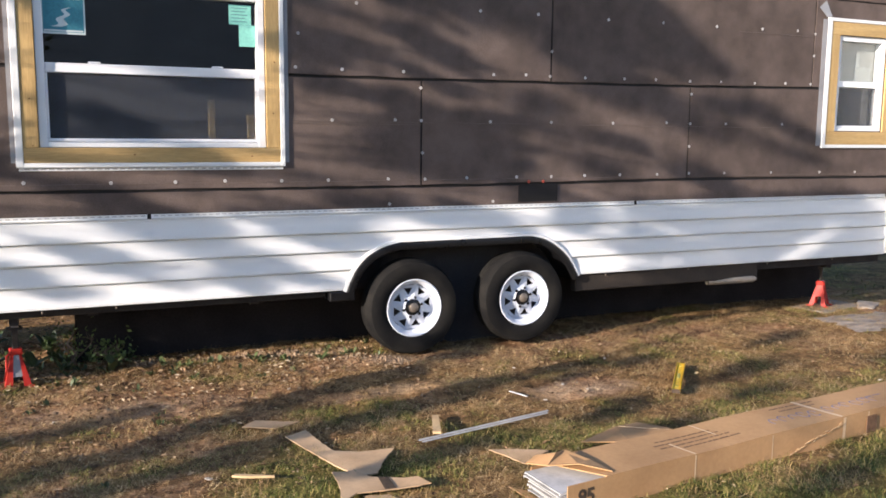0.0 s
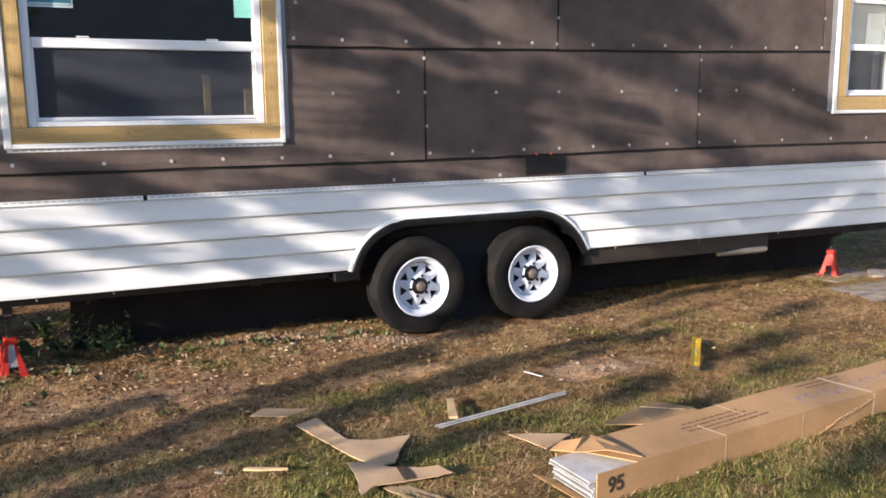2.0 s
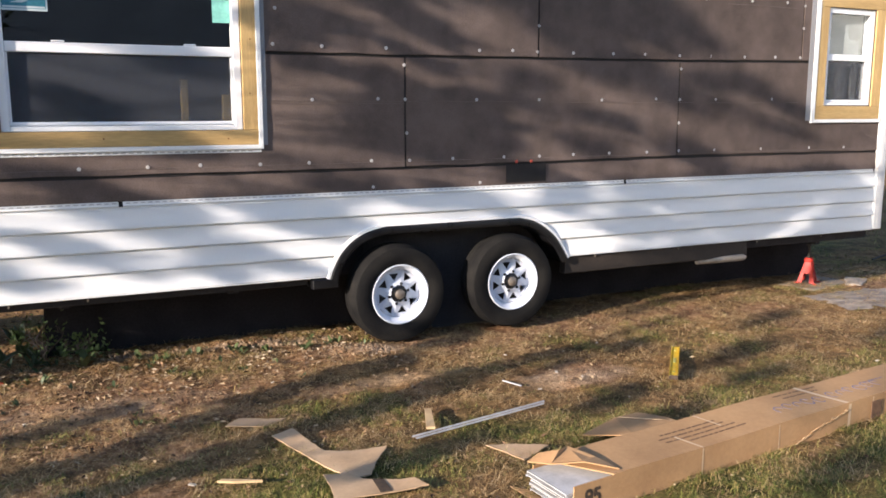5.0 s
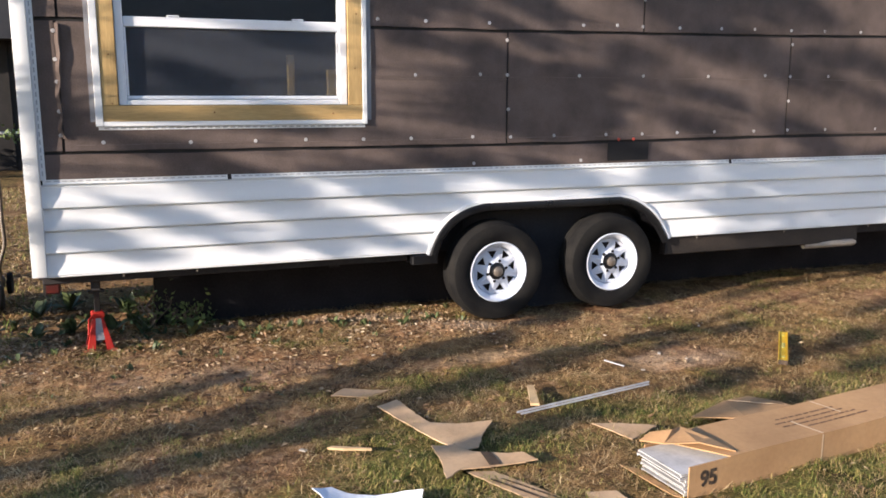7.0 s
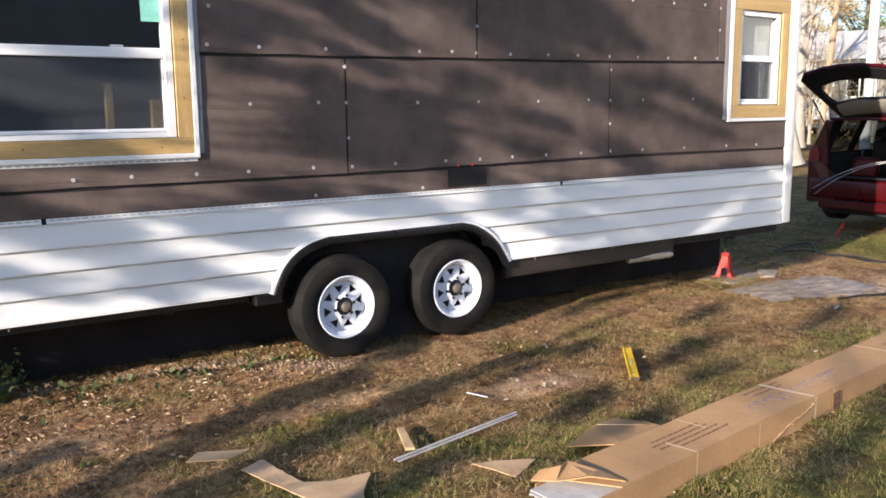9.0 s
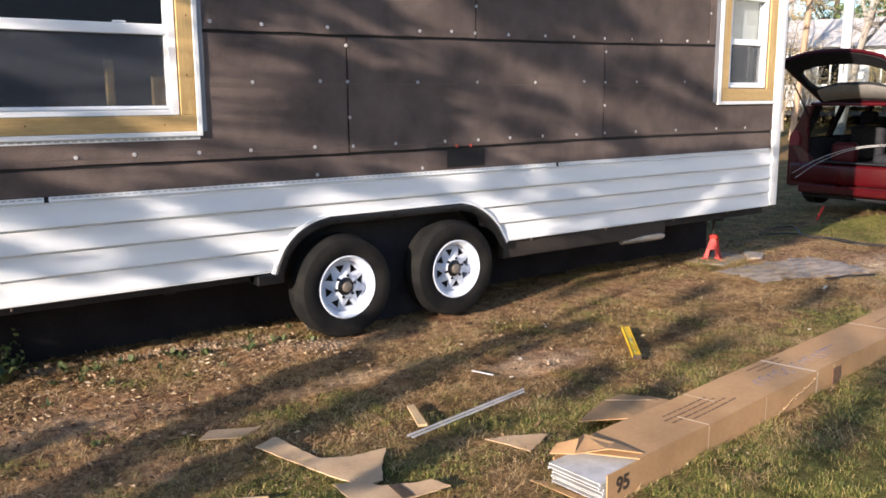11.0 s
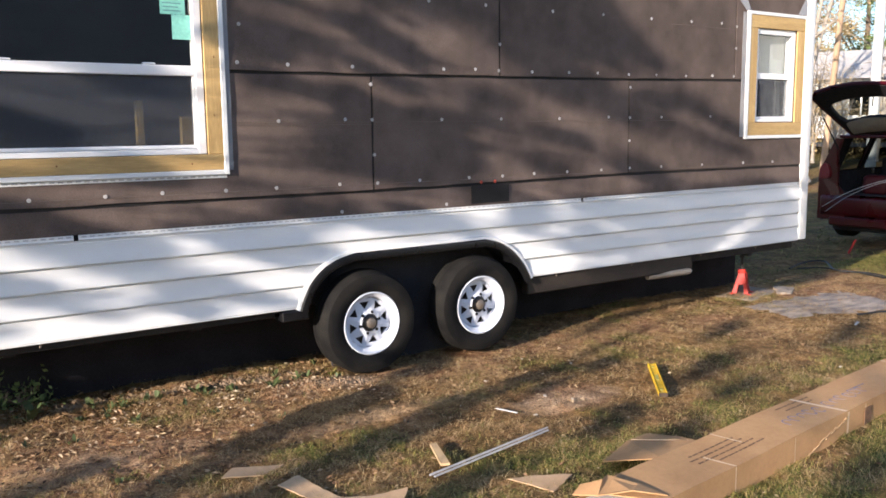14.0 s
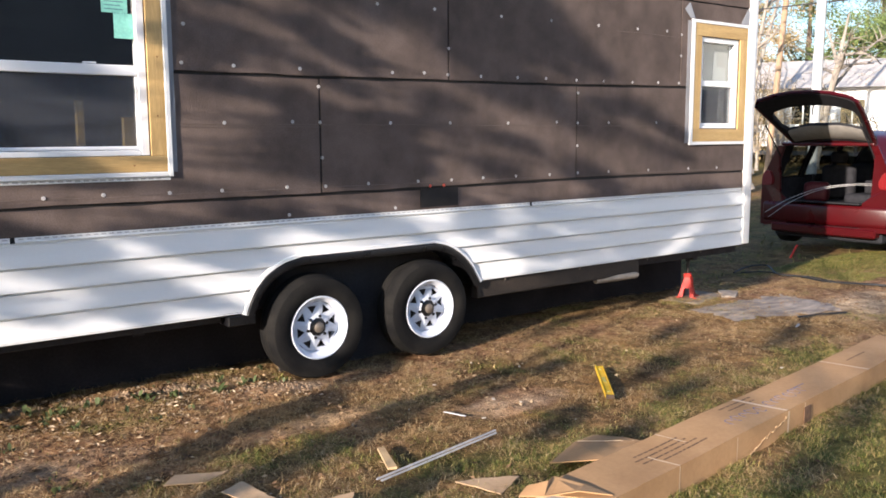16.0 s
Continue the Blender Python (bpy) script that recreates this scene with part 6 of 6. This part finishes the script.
# ---- what stands beyond ----
BARK = mat("bark", (0.11, 0.08, 0.06), (0.17, 0.13, 0.1), 6, 0.95, bump=0.6, bscale=25, fine=0.25, stretch=(1, 1, 0.25))
BARK_PALE = mat("pale_bark", (0.24, 0.205, 0.17), (0.32, 0.285, 0.24), 6, 0.95, bump=0.5, bscale=25, fine=0.25, stretch=(1, 1, 0.3))
LEAVES = mat("evergreen_leaf", (0.09, 0.13, 0.035), (0.14, 0.18, 0.06), 3, 0.6, fine=0.2, vary=0.5, island=True)
LEAVES_DRY = mat("dry_leaf", (0.26, 0.19, 0.09), (0.34, 0.25, 0.12), 3, 0.7, fine=0.2, vary=0.4, island=True)
ROOF_GREY = mat("grey_shingle", (0.42, 0.39, 0.36), (0.5, 0.46, 0.42), 3, 0.9, bump=0.4, bscale=30, fine=0.2)
WALL_WHITE = mat("white_wall_paint", (0.72, 0.72, 0.7), (0.65, 0.65, 0.63), 3, 0.7, fine=0.05)
WALL_DARK = mat("dark_shed_board", (0.012, 0.011, 0.01), (0.022, 0.019, 0.017), 3, 0.85, bump=0.3, bscale=20, fine=0.25)
FENCE = mat("fence_board", (0.5, 0.28, 0.11), (0.42, 0.23, 0.09), 3, 0.8, bump=0.2, fine=0.2, vary=0.15)
ASPHALT = mat("asphalt", (0.05, 0.05, 0.05), (0.07, 0.068, 0.065), 2, 0.9, bump=0.3, bscale=80, fine=0.2)
POLE_GREY = mat("pale_pole", (0.55, 0.54, 0.52), (0.48, 0.47, 0.45), 2, 0.6, fine=0.1)
POLE_WOOD = mat("pole_wood", (0.36, 0.25, 0.16), (0.28, 0.19, 0.12), 3, 0.9, bump=0.3, bscale=30, stretch=(4, 4, 0.4), fine=0.2)


def leaf_clump(verts, faces, c, r, n, rng, leaf, squash=0.7):
    """n small leaves round c."""
    for _ in range(n):
        p = Vector((rng.gauss(0, 0.45), rng.gauss(0, 0.45), rng.gauss(0, 0.45 * squash))) * r + c
        a = Vector((rng.uniform(-1, 1), rng.uniform(-1, 1), rng.uniform(-1, 1))).normalized() * leaf * rng.uniform(0.6, 1.4)
        b = a.orthogonal().normalized() * a.length * rng.uniform(0.35, 0.6)
        k = len(verts)
        verts += [p - a, p + b, p + a, p - b]
        faces.append((k, k + 1, k + 2, k + 3))


def tree(x, y, z, limbs, label, bark, trunk_r, height, lean=(0, 0), clumps=(), leaf=0.06, per=60, leaves=None, seed=0, twigs=5):
    """A tapered trunk, limbs as (start height, tip) and a crown of leaf clumps at given places; loose twigs on every limb."""
    rng = random.Random(seed)
    t = thing("tree", x, y, z, category="tree", label=label, group="trees round the lot")
    top = Vector((lean[0], lean[1], height))
    bm = tube([top * f + Vector((0.06 * math.sin(f * 9 + seed), 0.06 * math.cos(f * 7 + seed), 0)) * f for f in (0, 0.03, 0.15, 0.35, 0.6, 0.8, 1)], [trunk_r * 1.5, trunk_r * 1.15, trunk_r, trunk_r * 0.9, trunk_r * 0.7, trunk_r * 0.45, trunk_r * 0.15], 12)
    part("trunk", bm, bark, t, smooth=True)
    verts, faces = [], []
    for h, tip, thick in limbs:
        a, b = top * (h / height), Vector(tip)
        mid = a.lerp(b, 0.5) + Vector((rng.uniform(-0.1, 0.1), rng.uniform(-0.1, 0.1), 0.12 * (b - a).length * rng.uniform(0.3, 1)))
        line = smooth_line([a, mid, b], 6)
        n = len(line)
        bm = tube(line, [thick * (1 - 0.8 * k / (n - 1)) for k in range(n)], 7)
        for k in range(twigs):
            f = rng.uniform(0.3, 1)
            p = line[int(f * (n - 1))]
            q = p + Vector((rng.uniform(-1, 1), rng.uniform(-1, 1), rng.uniform(-0.3, 0.9))) * (b - a).length * 0.22
            tube([p, p.lerp(q, 0.5) + Vector((0, 0, 0.03)), q], [thick * 0.3, thick * 0.2, thick * 0.06], 5, bm)
        part("limb", bm, bark, t, smooth=True)
    for c, r in clumps:
        leaf_clump(verts, faces, Vector(c), r, per, rng, leaf)
    if verts:
        me = bpy.data.meshes.new("crown")
        me.from_pydata(verts, [], faces)
        me.materials.append(leaves or LEAVES)
        ob = new("crown", me)
        ob.parent = t
    return t


# beyond the right corner: lane, house, poles, trees
lane = bmesh.new()
box(26, 33, -60, 120, 0.0, 0.01, bm=lane)
bmesh.ops.subdivide_edges(lane, edges=[e for e in lane.edges if abs(e.verts[0].co.y - e.verts[1].co.y) > 50], cuts=30)
road = part("road", lane, ASPHALT)
road.location.z = 0.86
tagged(road, label="grey asphalt lane beyond the lawn", category="road", kind="structure")


def far_house(x, y, z, turn):
    h = thing("neighbour_house", x, y, z, turn, category="house", label="white bungalow with a grey shingled roof")
    part("wall", box(-5, 5, -4, 4, 0, 2.35), WALL_WHITE, h)
    part("roof", prism([(-5.5, -4.5, 2.3), (-5.5, 4.5, 2.3), (-5.5, 0, 3.7)], (11, 0, 0)), ROOF_GREY, h, "grey shingle roof")
    gable = prism([(2.2, -6.5, 0), (2.2, -6.5, 2.1), (4.0, -6.5, 3.1), (5.8, -6.5, 2.1), (5.8, -6.5, 0)], (0, 2.4, 0))
    part("gable", gable, WALL_WHITE, h)
    part("porch_roof", prism([(1.9, -6.8, 2.05), (4.0, -6.8, 3.22), (6.1, -6.8, 2.05), (6.1, -6.8, 2.2), (4.0, -6.8, 3.38), (1.9, -6.8, 2.2)], (0, 4.5, 0)), ROOF_GREY, h)
    for wx in (-4.2, -2.9, -1.2, 0.6):
        w = part("window", box(wx - 0.5, wx + 0.5, -4.05, -3.99, 0.8, 1.9), WALL_WHITE, h)
        part("pane", box(wx - 0.42, wx - 0.03, -4.07, -4.055, 0.88, 1.82), PANE_DARK, w)
        part("pane", box(wx + 0.03, wx + 0.42, -4.07, -4.055, 0.88, 1.82), PANE_DARK, w)
    return h


far_house(36.5, 19.8, 1.05, -62)
fence = thing("board_fence", 37.5, 26.3, 1.1, -56, category="fence", label="tall tan wooden board fence in the sun")
for k in range(64):
    part("board", box(-4.8 + k * 0.15, -4.8 + k * 0.15 + 0.142, -0.01, 0.01, 0, 1.42 + 0.02 * math.sin(k * 2.3)), FENCE, fence)
pole = thing("utility_pole", 17.24, 9.96, 0.06, category="pole", label="pale round metal pole", group="poles")
part("shaft", tube([(0, 0, 0), (0.02, -0.02, 3), (0.06, -0.06, 9)], [0.105, 0.1, 0.085], 14), POLE_GREY, pole, smooth=True)
pole2 = thing("utility_pole", 21.05, 13.4, 0.3, category="pole", label="weathered wooden utility pole leaning a little", group="poles")
part("shaft", tube([(0, 0, 0), (0.32, -0.5, 9.5)], [0.085, 0.065], 12), POLE_WOOD, pole2, smooth=True)
part("cross_arm", box(-0.9, 0.9, -0.05, 0.05, 8.6, 8.72), POLE_WOOD, pole2)
wire = thing("overhead_wire", 16, 20, 0, category="wire", label="thin black overhead wires", group="wires")
for dz in (0.0, 0.35):
    part("line", tube([(-4, 7, 4.2 + dz), (4.1, -7.0, 4.75 + dz), (9, -15.4, 5.3 + dz)], 0.02, 5), HOSE, wire)


def crown_at(centre, spread, n, r, seed):
    rng = random.Random(seed)
    return [(Vector(centre) + Vector((rng.gauss(0, spread[0]), rng.gauss(0, spread[1]), rng.gauss(0, spread[2]))), r * rng.uniform(0.6, 1.4)) for _ in range(n)]


# evergreen and bare trees behind the far house
for k, (x, y, h, sp, dry) in enumerate(((47, 24, 6.0, 2.6, False), (44, 19.5, 6.5, 2.4, False), (50, 17, 8.0, 3.2, False), (40, 27.5, 5.0, 2.2, True), (46, 31, 7.0, 3.0, True), (52, 22, 9.5, 3.0, False), (39, 13.5, 7.5, 2.0, False), (48, 20, 9.0, 3.4, False), (53, 26, 10.0, 3.6, False), (45, 15.5, 8.5, 2.8, False), (56, 23, 12.0, 4.0, True), (50, 29, 10.0, 3.4, False))):
    tree(x, y, 1.1, [(h * 0.35, (sp * math.cos(a), sp * math.sin(a), h * (0.6 + 0.1 * math.sin(3 * a))), 0.09) for a in np.linspace(0, 5.6, 7)], "tall evergreen tree behind the bungalow" if not dry else "tree with sparse dry leaves", BARK, 0.22, h, clumps=crown_at((0, 0, h * 0.8), (sp * 0.5, sp * 0.5, h * 0.2), 56, 0.85, k), leaf=0.085, per=190, leaves=LEAVES_DRY if dry else LEAVES, seed=k)
# bare sunlit trees nearer the corner
for k, (x, y, z, h, lean) in enumerate(((18.25, 12.15, 0.2, 5.2, (-0.9, 0.9)), (22.0, 14.6, 0.4, 7.5, (0.2, 0.3)), (24.5, 14.0, 0.5, 4.6, (0.5, -0.6)), (25.5, 17.2, 0.5, 8.0, (-0.3, 0.4)))):
    rng = random.Random(40 + k)
    limbs = [(h * rng.uniform(0.25, 0.75), (lean[0] + rng.uniform(-1.6, 1.6), lean[1] + rng.uniform(-1.6, 1.6), h * rng.uniform(0.6, 1.1)), 0.06) for _ in range(9)]
    tree(x, y, z, limbs, "bare winter tree with pale bark", BARK_PALE, 0.13, h, lean, seed=40 + k, twigs=14, clumps=crown_at((lean[0], lean[1], h * 0.8), (1.0, 1.0, 0.9), 16, 0.5, 70 + k), leaf=0.022, per=60, leaves=LEAVES_DRY)

# dry brush between the poles
for k, (x, y, h) in enumerate(((22.5, 14.0, 2.2), (24.0, 15.6, 2.6), (27.5, 17.0, 3.0), (31.0, 20.5, 3.4), (30.0, 15.5, 1.6), (28.5, 18.6, 4.0), (33.5, 22.5, 4.2))):
    tree(x, y, lie(x, y), [(h * 0.2, (0.5 * math.cos(a), 0.5 * math.sin(a), h * (0.8 + 0.2 * math.sin(5 * a))), 0.03) for a in np.linspace(0, 5.5, 8)], "tangled dry brush in the sun", BARK_PALE, 0.05, h * 0.8, clumps=crown_at((0, 0, h * 0.6), (0.7, 0.7, h * 0.22), 34, 0.45, 120 + k), leaf=0.03, per=60, leaves=LEAVES_DRY, seed=120 + k, twigs=14)

# beyond the left corner: a dark shed in the shade, a white pipe rail, shrubs
shed = thing("shed", -3.0, 18.6, 0, category="shed", label="dark weathered board shed in deep shade")
part("wall", box(-5, 6, -0.2, 4, 0, 2.55), WALL_DARK, shed)
part("roof", prism([(-5.3, -0.9, 2.5), (-5.3, 4.5, 2.5), (-5.3, 2, 4.2)], (11.6, 0, 0)), WALL_DARK, shed)
for k in range(26):
    part("batten", box(-4.9 + k * 0.42, -4.85 + k * 0.42, -0.23, -0.2, 0, 2.5), WALL_DARK, shed)
rail = thing("pipe_rail", -3.0, 17.4, 0, category="rail", label="thin white pipe rail before the shed")
part("rail_pipe", tube([(-4, 0, 0.76), (6, 0, 0.8)], 0.022, 8), POLE_GREY, rail)
for x in (-3.8, 0.0, 5.8):
    part("rail_post", tube([(x, 0, 0), (x, 0, 0.79)], 0.02, 8), POLE_GREY, rail)
for k, (x, y) in enumerate(((-3.0, 16.9), (-4.6, 17.2))):
    tree(x, y, 0, [(0.2, (0.5 * math.cos(a), 0.5 * math.sin(a), 0.9), 0.02) for a in (0, 1.5, 3, 4.5)], "low dark evergreen shrub before the shed", BARK, 0.04, 0.8, clumps=crown_at((0, 0, 0.7), (0.45, 0.4, 0.3), 26, 0.3, 90 + k), leaf=0.05, per=40, seed=90 + k, twigs=3)

# ---- behind the camera: the trees that shade the wall and the lawn, and the house that the glass mirrors ----
def wall_pt(x, z, s):
    """The place s metres towards the sun from a point of the front wall."""
    return Vector((x, W, z)) + SUN * s


def lawn_pt(x, y, s):
    return Vector((x, y, 0)) + SUN * s


def shade_tree(base, height, place, strokes, reach, label, seed, leaves=None, trunk_r=0.17):
    """A tree whose limbs carry leaf clumps over given strokes of shade: (from, to, width, fullness), each end a place on the wall or lawn; reach: how far sunward the leaves hang."""
    rng = random.Random(seed)
    o = Vector(base)
    limbs, clumps = [], []
    for (x0, q0), (x1, q1), width, full in strokes:
        dx, dq = x1 - x0, q1 - q0
        ln = math.hypot(dx, dq)
        s = reach + rng.uniform(-0.6, 0.6)
        tip = place(x1, q1, s) - o
        limbs.append((min(height * 0.85, max(1.0, tip.z * 0.72)), tip, 0.014))
        for _ in range(max(3, round(ln * width / 0.0115 * full))):
            f, g = rng.random(), rng.uniform(-0.5, 0.5) * width
            clumps.append((place(x0 + dx * f - dq / ln * g, q0 + dq * f + dx / ln * g, s + rng.uniform(-0.3, 0.3)) - o, 0.1 * rng.uniform(0.6, 1.25)))
    return tree(o.x, o.y, 0, limbs, label, BARK, trunk_r, height, clumps=clumps, leaf=0.045, per=42, leaves=leaves or LEAVES, seed=seed, twigs=3)


shade_tree((-11.9, -4.3, 0), 8.5, wall_pt, (
    ((2.5, 2.62), (3.3, 2.3), 0.24, 0.6),
    ((2.95, 2.6), (3.75, 2.15), 0.3, 0.8),
    ((3.4, 2.62), (4.25, 2.1), 0.34, 0.85),
    ((3.9, 2.6), (4.75, 2.08), 0.32, 0.8),
    ((4.3, 2.4), (5.0, 2.05), 0.12, 0.4),
    ((3.7, 1.98), (4.55, 1.7), 0.15, 0.5),
    ((4.5, 1.82), (5.1, 1.52), 0.13, 0.45),
    ((4.9, 2.0), (5.9, 1.62), 0.07, 0.3),
    ((5.2, 1.64), (6.05, 1.32), 0.07, 0.3),
    ((3.55, 1.46), (4.05, 1.22), 0.08, 0.5),
    ((4.7, 1.3), (5.5, 1.08), 0.06, 0.3),
    ((1.6, 2.42), (2.6, 2.0), 0.34, 0.14),
    ((1.6, 1.75), (2.6, 1.25), 0.34, 0.12),
    ((2.9, 1.95), (3.9, 1.5), 0.24, 0.16),
    ((0.2, 0.95), (1.8, 0.6), 0.2, 0.1),
), 13.5, "tall leafy tree that shades the wall", 201)
shade_tree((-6.8, 4.2, 0), 5.0, wall_pt, (
    ((-0.3, 2.5), (1.3, 1.75), 0.12, 0.3),
    ((-0.4, 2.0), (1.0, 1.35), 0.1, 0.3),
    ((-0.35, 1.35), (0.55, 1.1), 0.08, 0.3),
    ((0.0, 0.98), (0.85, 0.55), 0.06, 0.4),
    ((0.8, 1.02), (1.35, 0.52), 0.07, 0.45),
    ((1.68, 1.04), (2.05, 0.78), 0.05, 0.4),
    ((-0.35, 0.8), (0.15, 0.58), 0.05, 0.3),
    ((0.2, 1.04), (1.3, 0.84), 0.1, 0.25),
    ((1.2, 0.72), (1.9, 0.54), 0.1, 0.3),
    ((1.5, 0.98), (2.0, 0.7), 0.1, 0.25),
    ((1.9, 1.06), (3.4, 0.9), 0.14, 0.3),
    ((2.7, 0.98), (3.9, 0.8), 0.1, 0.25),
    ((3.6, 0.96), (4.7, 0.6), 0.18, 0.35),
    ((3.9, 1.06), (4.9, 0.9), 0.1, 0.25),
    ((2.2, 1.36), (3.4, 1.1), 0.12, 0.3),
    ((4.1, 1.5), (5.2, 1.15), 0.14, 0.3),
    ((5.0, 1.85), (6.1, 1.45), 0.16, 0.25),
), 7.6, "leafy tree beside the house that dapples the siding", 205, trunk_r=0.1)
shade_tree((-5.6, 6.3, 0), 5.0, wall_pt, (
    ((1.62, 2.1), (2.1, 1.94), 0.06, 0.7),
    ((1.66, 1.9), (2.2, 1.78), 0.05, 0.6),
    ((2.26, 1.84), (2.52, 1.34), 0.17, 0.7),
    ((2.5, 1.86), (2.8, 1.38), 0.24, 0.7),
    ((2.85, 1.7), (3.15, 1.38), 0.2, 0.6),
    ((2.17, 2.6), (2.4, 2.18), 0.08, 0.7),
    ((2.4, 2.18), (2.8, 1.98), 0.07, 0.6),
    ((2.55, 2.5), (2.95, 2.26), 0.1, 0.5),
), 6.9, "leafy tree beside the house whose branches shade the wall", 204, trunk_r=0.09)
shade_tree((-6.2, 1.23, 0), 3.4, lawn_pt, (
    ((-0.9, 3.24), (0.6, 3.76), 0.08, 0.8),
    ((0.6, 3.78), (1.25, 4.16), 0.12, 0.9),
    ((1.2, 4.22), (2.1, 4.42), 0.1, 0.8),
    ((0.0, 3.16), (1.2, 3.55), 0.07, 0.8),
    ((1.2, 3.56), (2.5, 4.04), 0.11, 0.9),
    ((2.5, 4.06), (3.4, 4.25), 0.06, 0.7),
    ((1.7, 4.3), (2.4, 4.6), 0.08, 0.8),
    ((2.4, 4.6), (3.0, 4.92), 0.06, 0.6),
    ((-0.9, 3.8), (0.5, 4.24), 0.06, 0.7),
    ((1.5, 3.0), (2.1, 3.2), 0.06, 0.6),
    ((2.9, 3.3), (3.5, 3.45), 0.06, 0.5),
    ((3.1, 4.0), (3.9, 4.2), 0.06, 0.5),
), 5.6, "slender tree that casts long shadows over the lawn", 202, trunk_r=0.07)
shade_tree((-8.4, -3.2, 0), 6.0, lawn_pt, (
    ((3.9, 3.58), (4.6, 3.74), 0.12, 0.5),
    ((3.95, 3.28), (4.4, 3.36), 0.05, 0.4),
    ((2.4, 2.8), (3.2, 3.0), 0.05, 0.5),
    ((3.2, 2.1), (4.9, 2.46), 0.09, 0.35),
    ((4.7, 4.12), (5.5, 4.4), 0.06, 0.35),
    ((5.5, 3.54), (6.3, 3.82), 0.06, 0.3),
    ((4.4, 4.94), (5.5, 5.22), 0.04, 0.35),
), 13.8, "bushy tree that dapples the lawn", 203, trunk_r=0.07)
# bare saplings whose thin shadows stripe the lawn
AZ_WAY = Vector((-SUN.x, -SUN.y)).normalized()
for k, (gx, gy, back, h, r) in enumerate(((0.0, 3.17, 6.5, 2.6, 0.12), (0.0, 3.54, 6.8, 2.3, 0.11), (0.0, 4.1, 6.6, 1.95, 0.07))):
    rng = random.Random(300 + k)
    b = Vector((gx, gy)) - AZ_WAY * back
    limbs = [(h * rng.uniform(0.45, 0.85), (rng.uniform(-0.3, 0.3), rng.uniform(-0.3, 0.3), h * rng.uniform(0.75, 1.05)), 0.018) for _ in range(5)]
    tree(b.x, b.y, 0, limbs, "bare sapling beside the lawn", BARK, r, h, seed=300 + k, twigs=5)
# dark brush and litter under the end of the house, before the dark board
for k, (x, y, h, w) in enumerate(((0.2, 5.56, 0.26, 0.12), (0.42, 5.5, 0.14, 0.1))):
    tree(x, y, lie(x, y), [(0.03, (w * math.cos(a), w * math.sin(a), h * (0.7 + 0.3 * math.sin(4 * a))), 0.007) for a in np.linspace(0, 5.4, 8)], "low tangled brush under the end of the house", BARK, 0.012, h, clumps=crown_at((0, 0, h * 0.5), (w * 0.6, w * 0.5, h * 0.3), 12, 0.16, 150 + k), leaf=0.017, per=16, leaves=LEAVES, seed=150 + k, twigs=5)
# an unseen bush, added to keep the sun off the brush and board under the house
for bx, by in ((-3.5, 4.4),):
    tree(bx, by, 0, [(0.3, (0.4 * math.cos(a), 0.4 * math.sin(a), 1.0), 0.02) for a in (0, 1.3, 2.6, 3.9, 5.2)], "unseen bush added to keep sun off the underside", BARK, 0.05, 1.1, clumps=crown_at((0, 0, 0.75), (0.25, 0.09, 0.34), 60, 0.2, 95), leaf=0.045, per=60, seed=95, twigs=4)

# an unseen tree, added so its leaves shade the siding beside the corner, with one bright gap
rng = random.Random(77)
gaps = []
while len(gaps) < 1500:
    x, z = rng.triangular(4.0, 7.3, 6.4), rng.uniform(0.2, 1.06)
    if not (z < 0.88 and 5.7 + (z - 0.49) * 2.05 < x < 6.19 + (z - 0.49) * 1.4):
        gaps.append((wall_pt(x, z, 7.4 + 0.2 * (x - 6)) - Vector((-4.6, 3.85, 0)), 0.035))
for k in range(80):
    z = 0.44 + 0.45 * (k // 2) / 40
    x = 5.7 + (z - 0.49) * 2.05 if k % 2 else 6.19 + (z - 0.49) * 1.4
    gaps.append((wall_pt(x, z, 7.2) - Vector((-4.6, 3.85, 0)), 0.012))
tree(-4.6, 3.85, 0, [(2.4, gaps[k][0], 0.008) for k in range(0, 300, 30)], "unseen young tree added to shade the siding", BARK, 0.06, 4.2, clumps=gaps, leaf=0.02, per=8, seed=77, twigs=0)

neighbour = thing("neighbour_house", 2.0, -11.0, 0, category="house", label="dark shingled house across the lawn")
part("wall", box(-9, 9, -4, 0, 0, 2.3), WALL_DARK, neighbour)
# unseen pale house, added to brighten what the small window mirrors
pale = thing("neighbour_house", 21.0, -6.5, 0, category="house", label="unseen pale house added for the small window to mirror")
part("wall", box(-3.5, 3.5, -8, 7, 0, 4.6), WALL_WHITE, pale)
part("roof", prism([(-4, -8.5, 4.6), (4, -8.5, 4.6), (0, -8.5, 6.4)], (0, 16, 0)), ROOF_GREY, pale)
for wy in (-6, -3, 0, 3, 5.5):
    part("window", box(-3.56, -3.5, wy - 0.5, wy + 0.5, 1.2, 2.6), PANE_DARK, pale)
SHINGLE_DARK = mat("dark_shingle", (0.2, 0.2, 0.205), (0.3, 0.295, 0.29), 3, 0.85, bump=0.3, bscale=30)
for k in range(36):
    y0, z0 = 0.6 - k * 0.2, 2.25 + k * 0.11
    part("shingle_course", prism([(-9.5, y0, z0), (-9.5, y0, z0 + 0.03), (-9.5, y0 - 0.24, z0 + 0.15), (-9.5, y0 - 0.24, z0 + 0.11)], (19, 0, 0)), SHINGLE_DARK, neighbour)
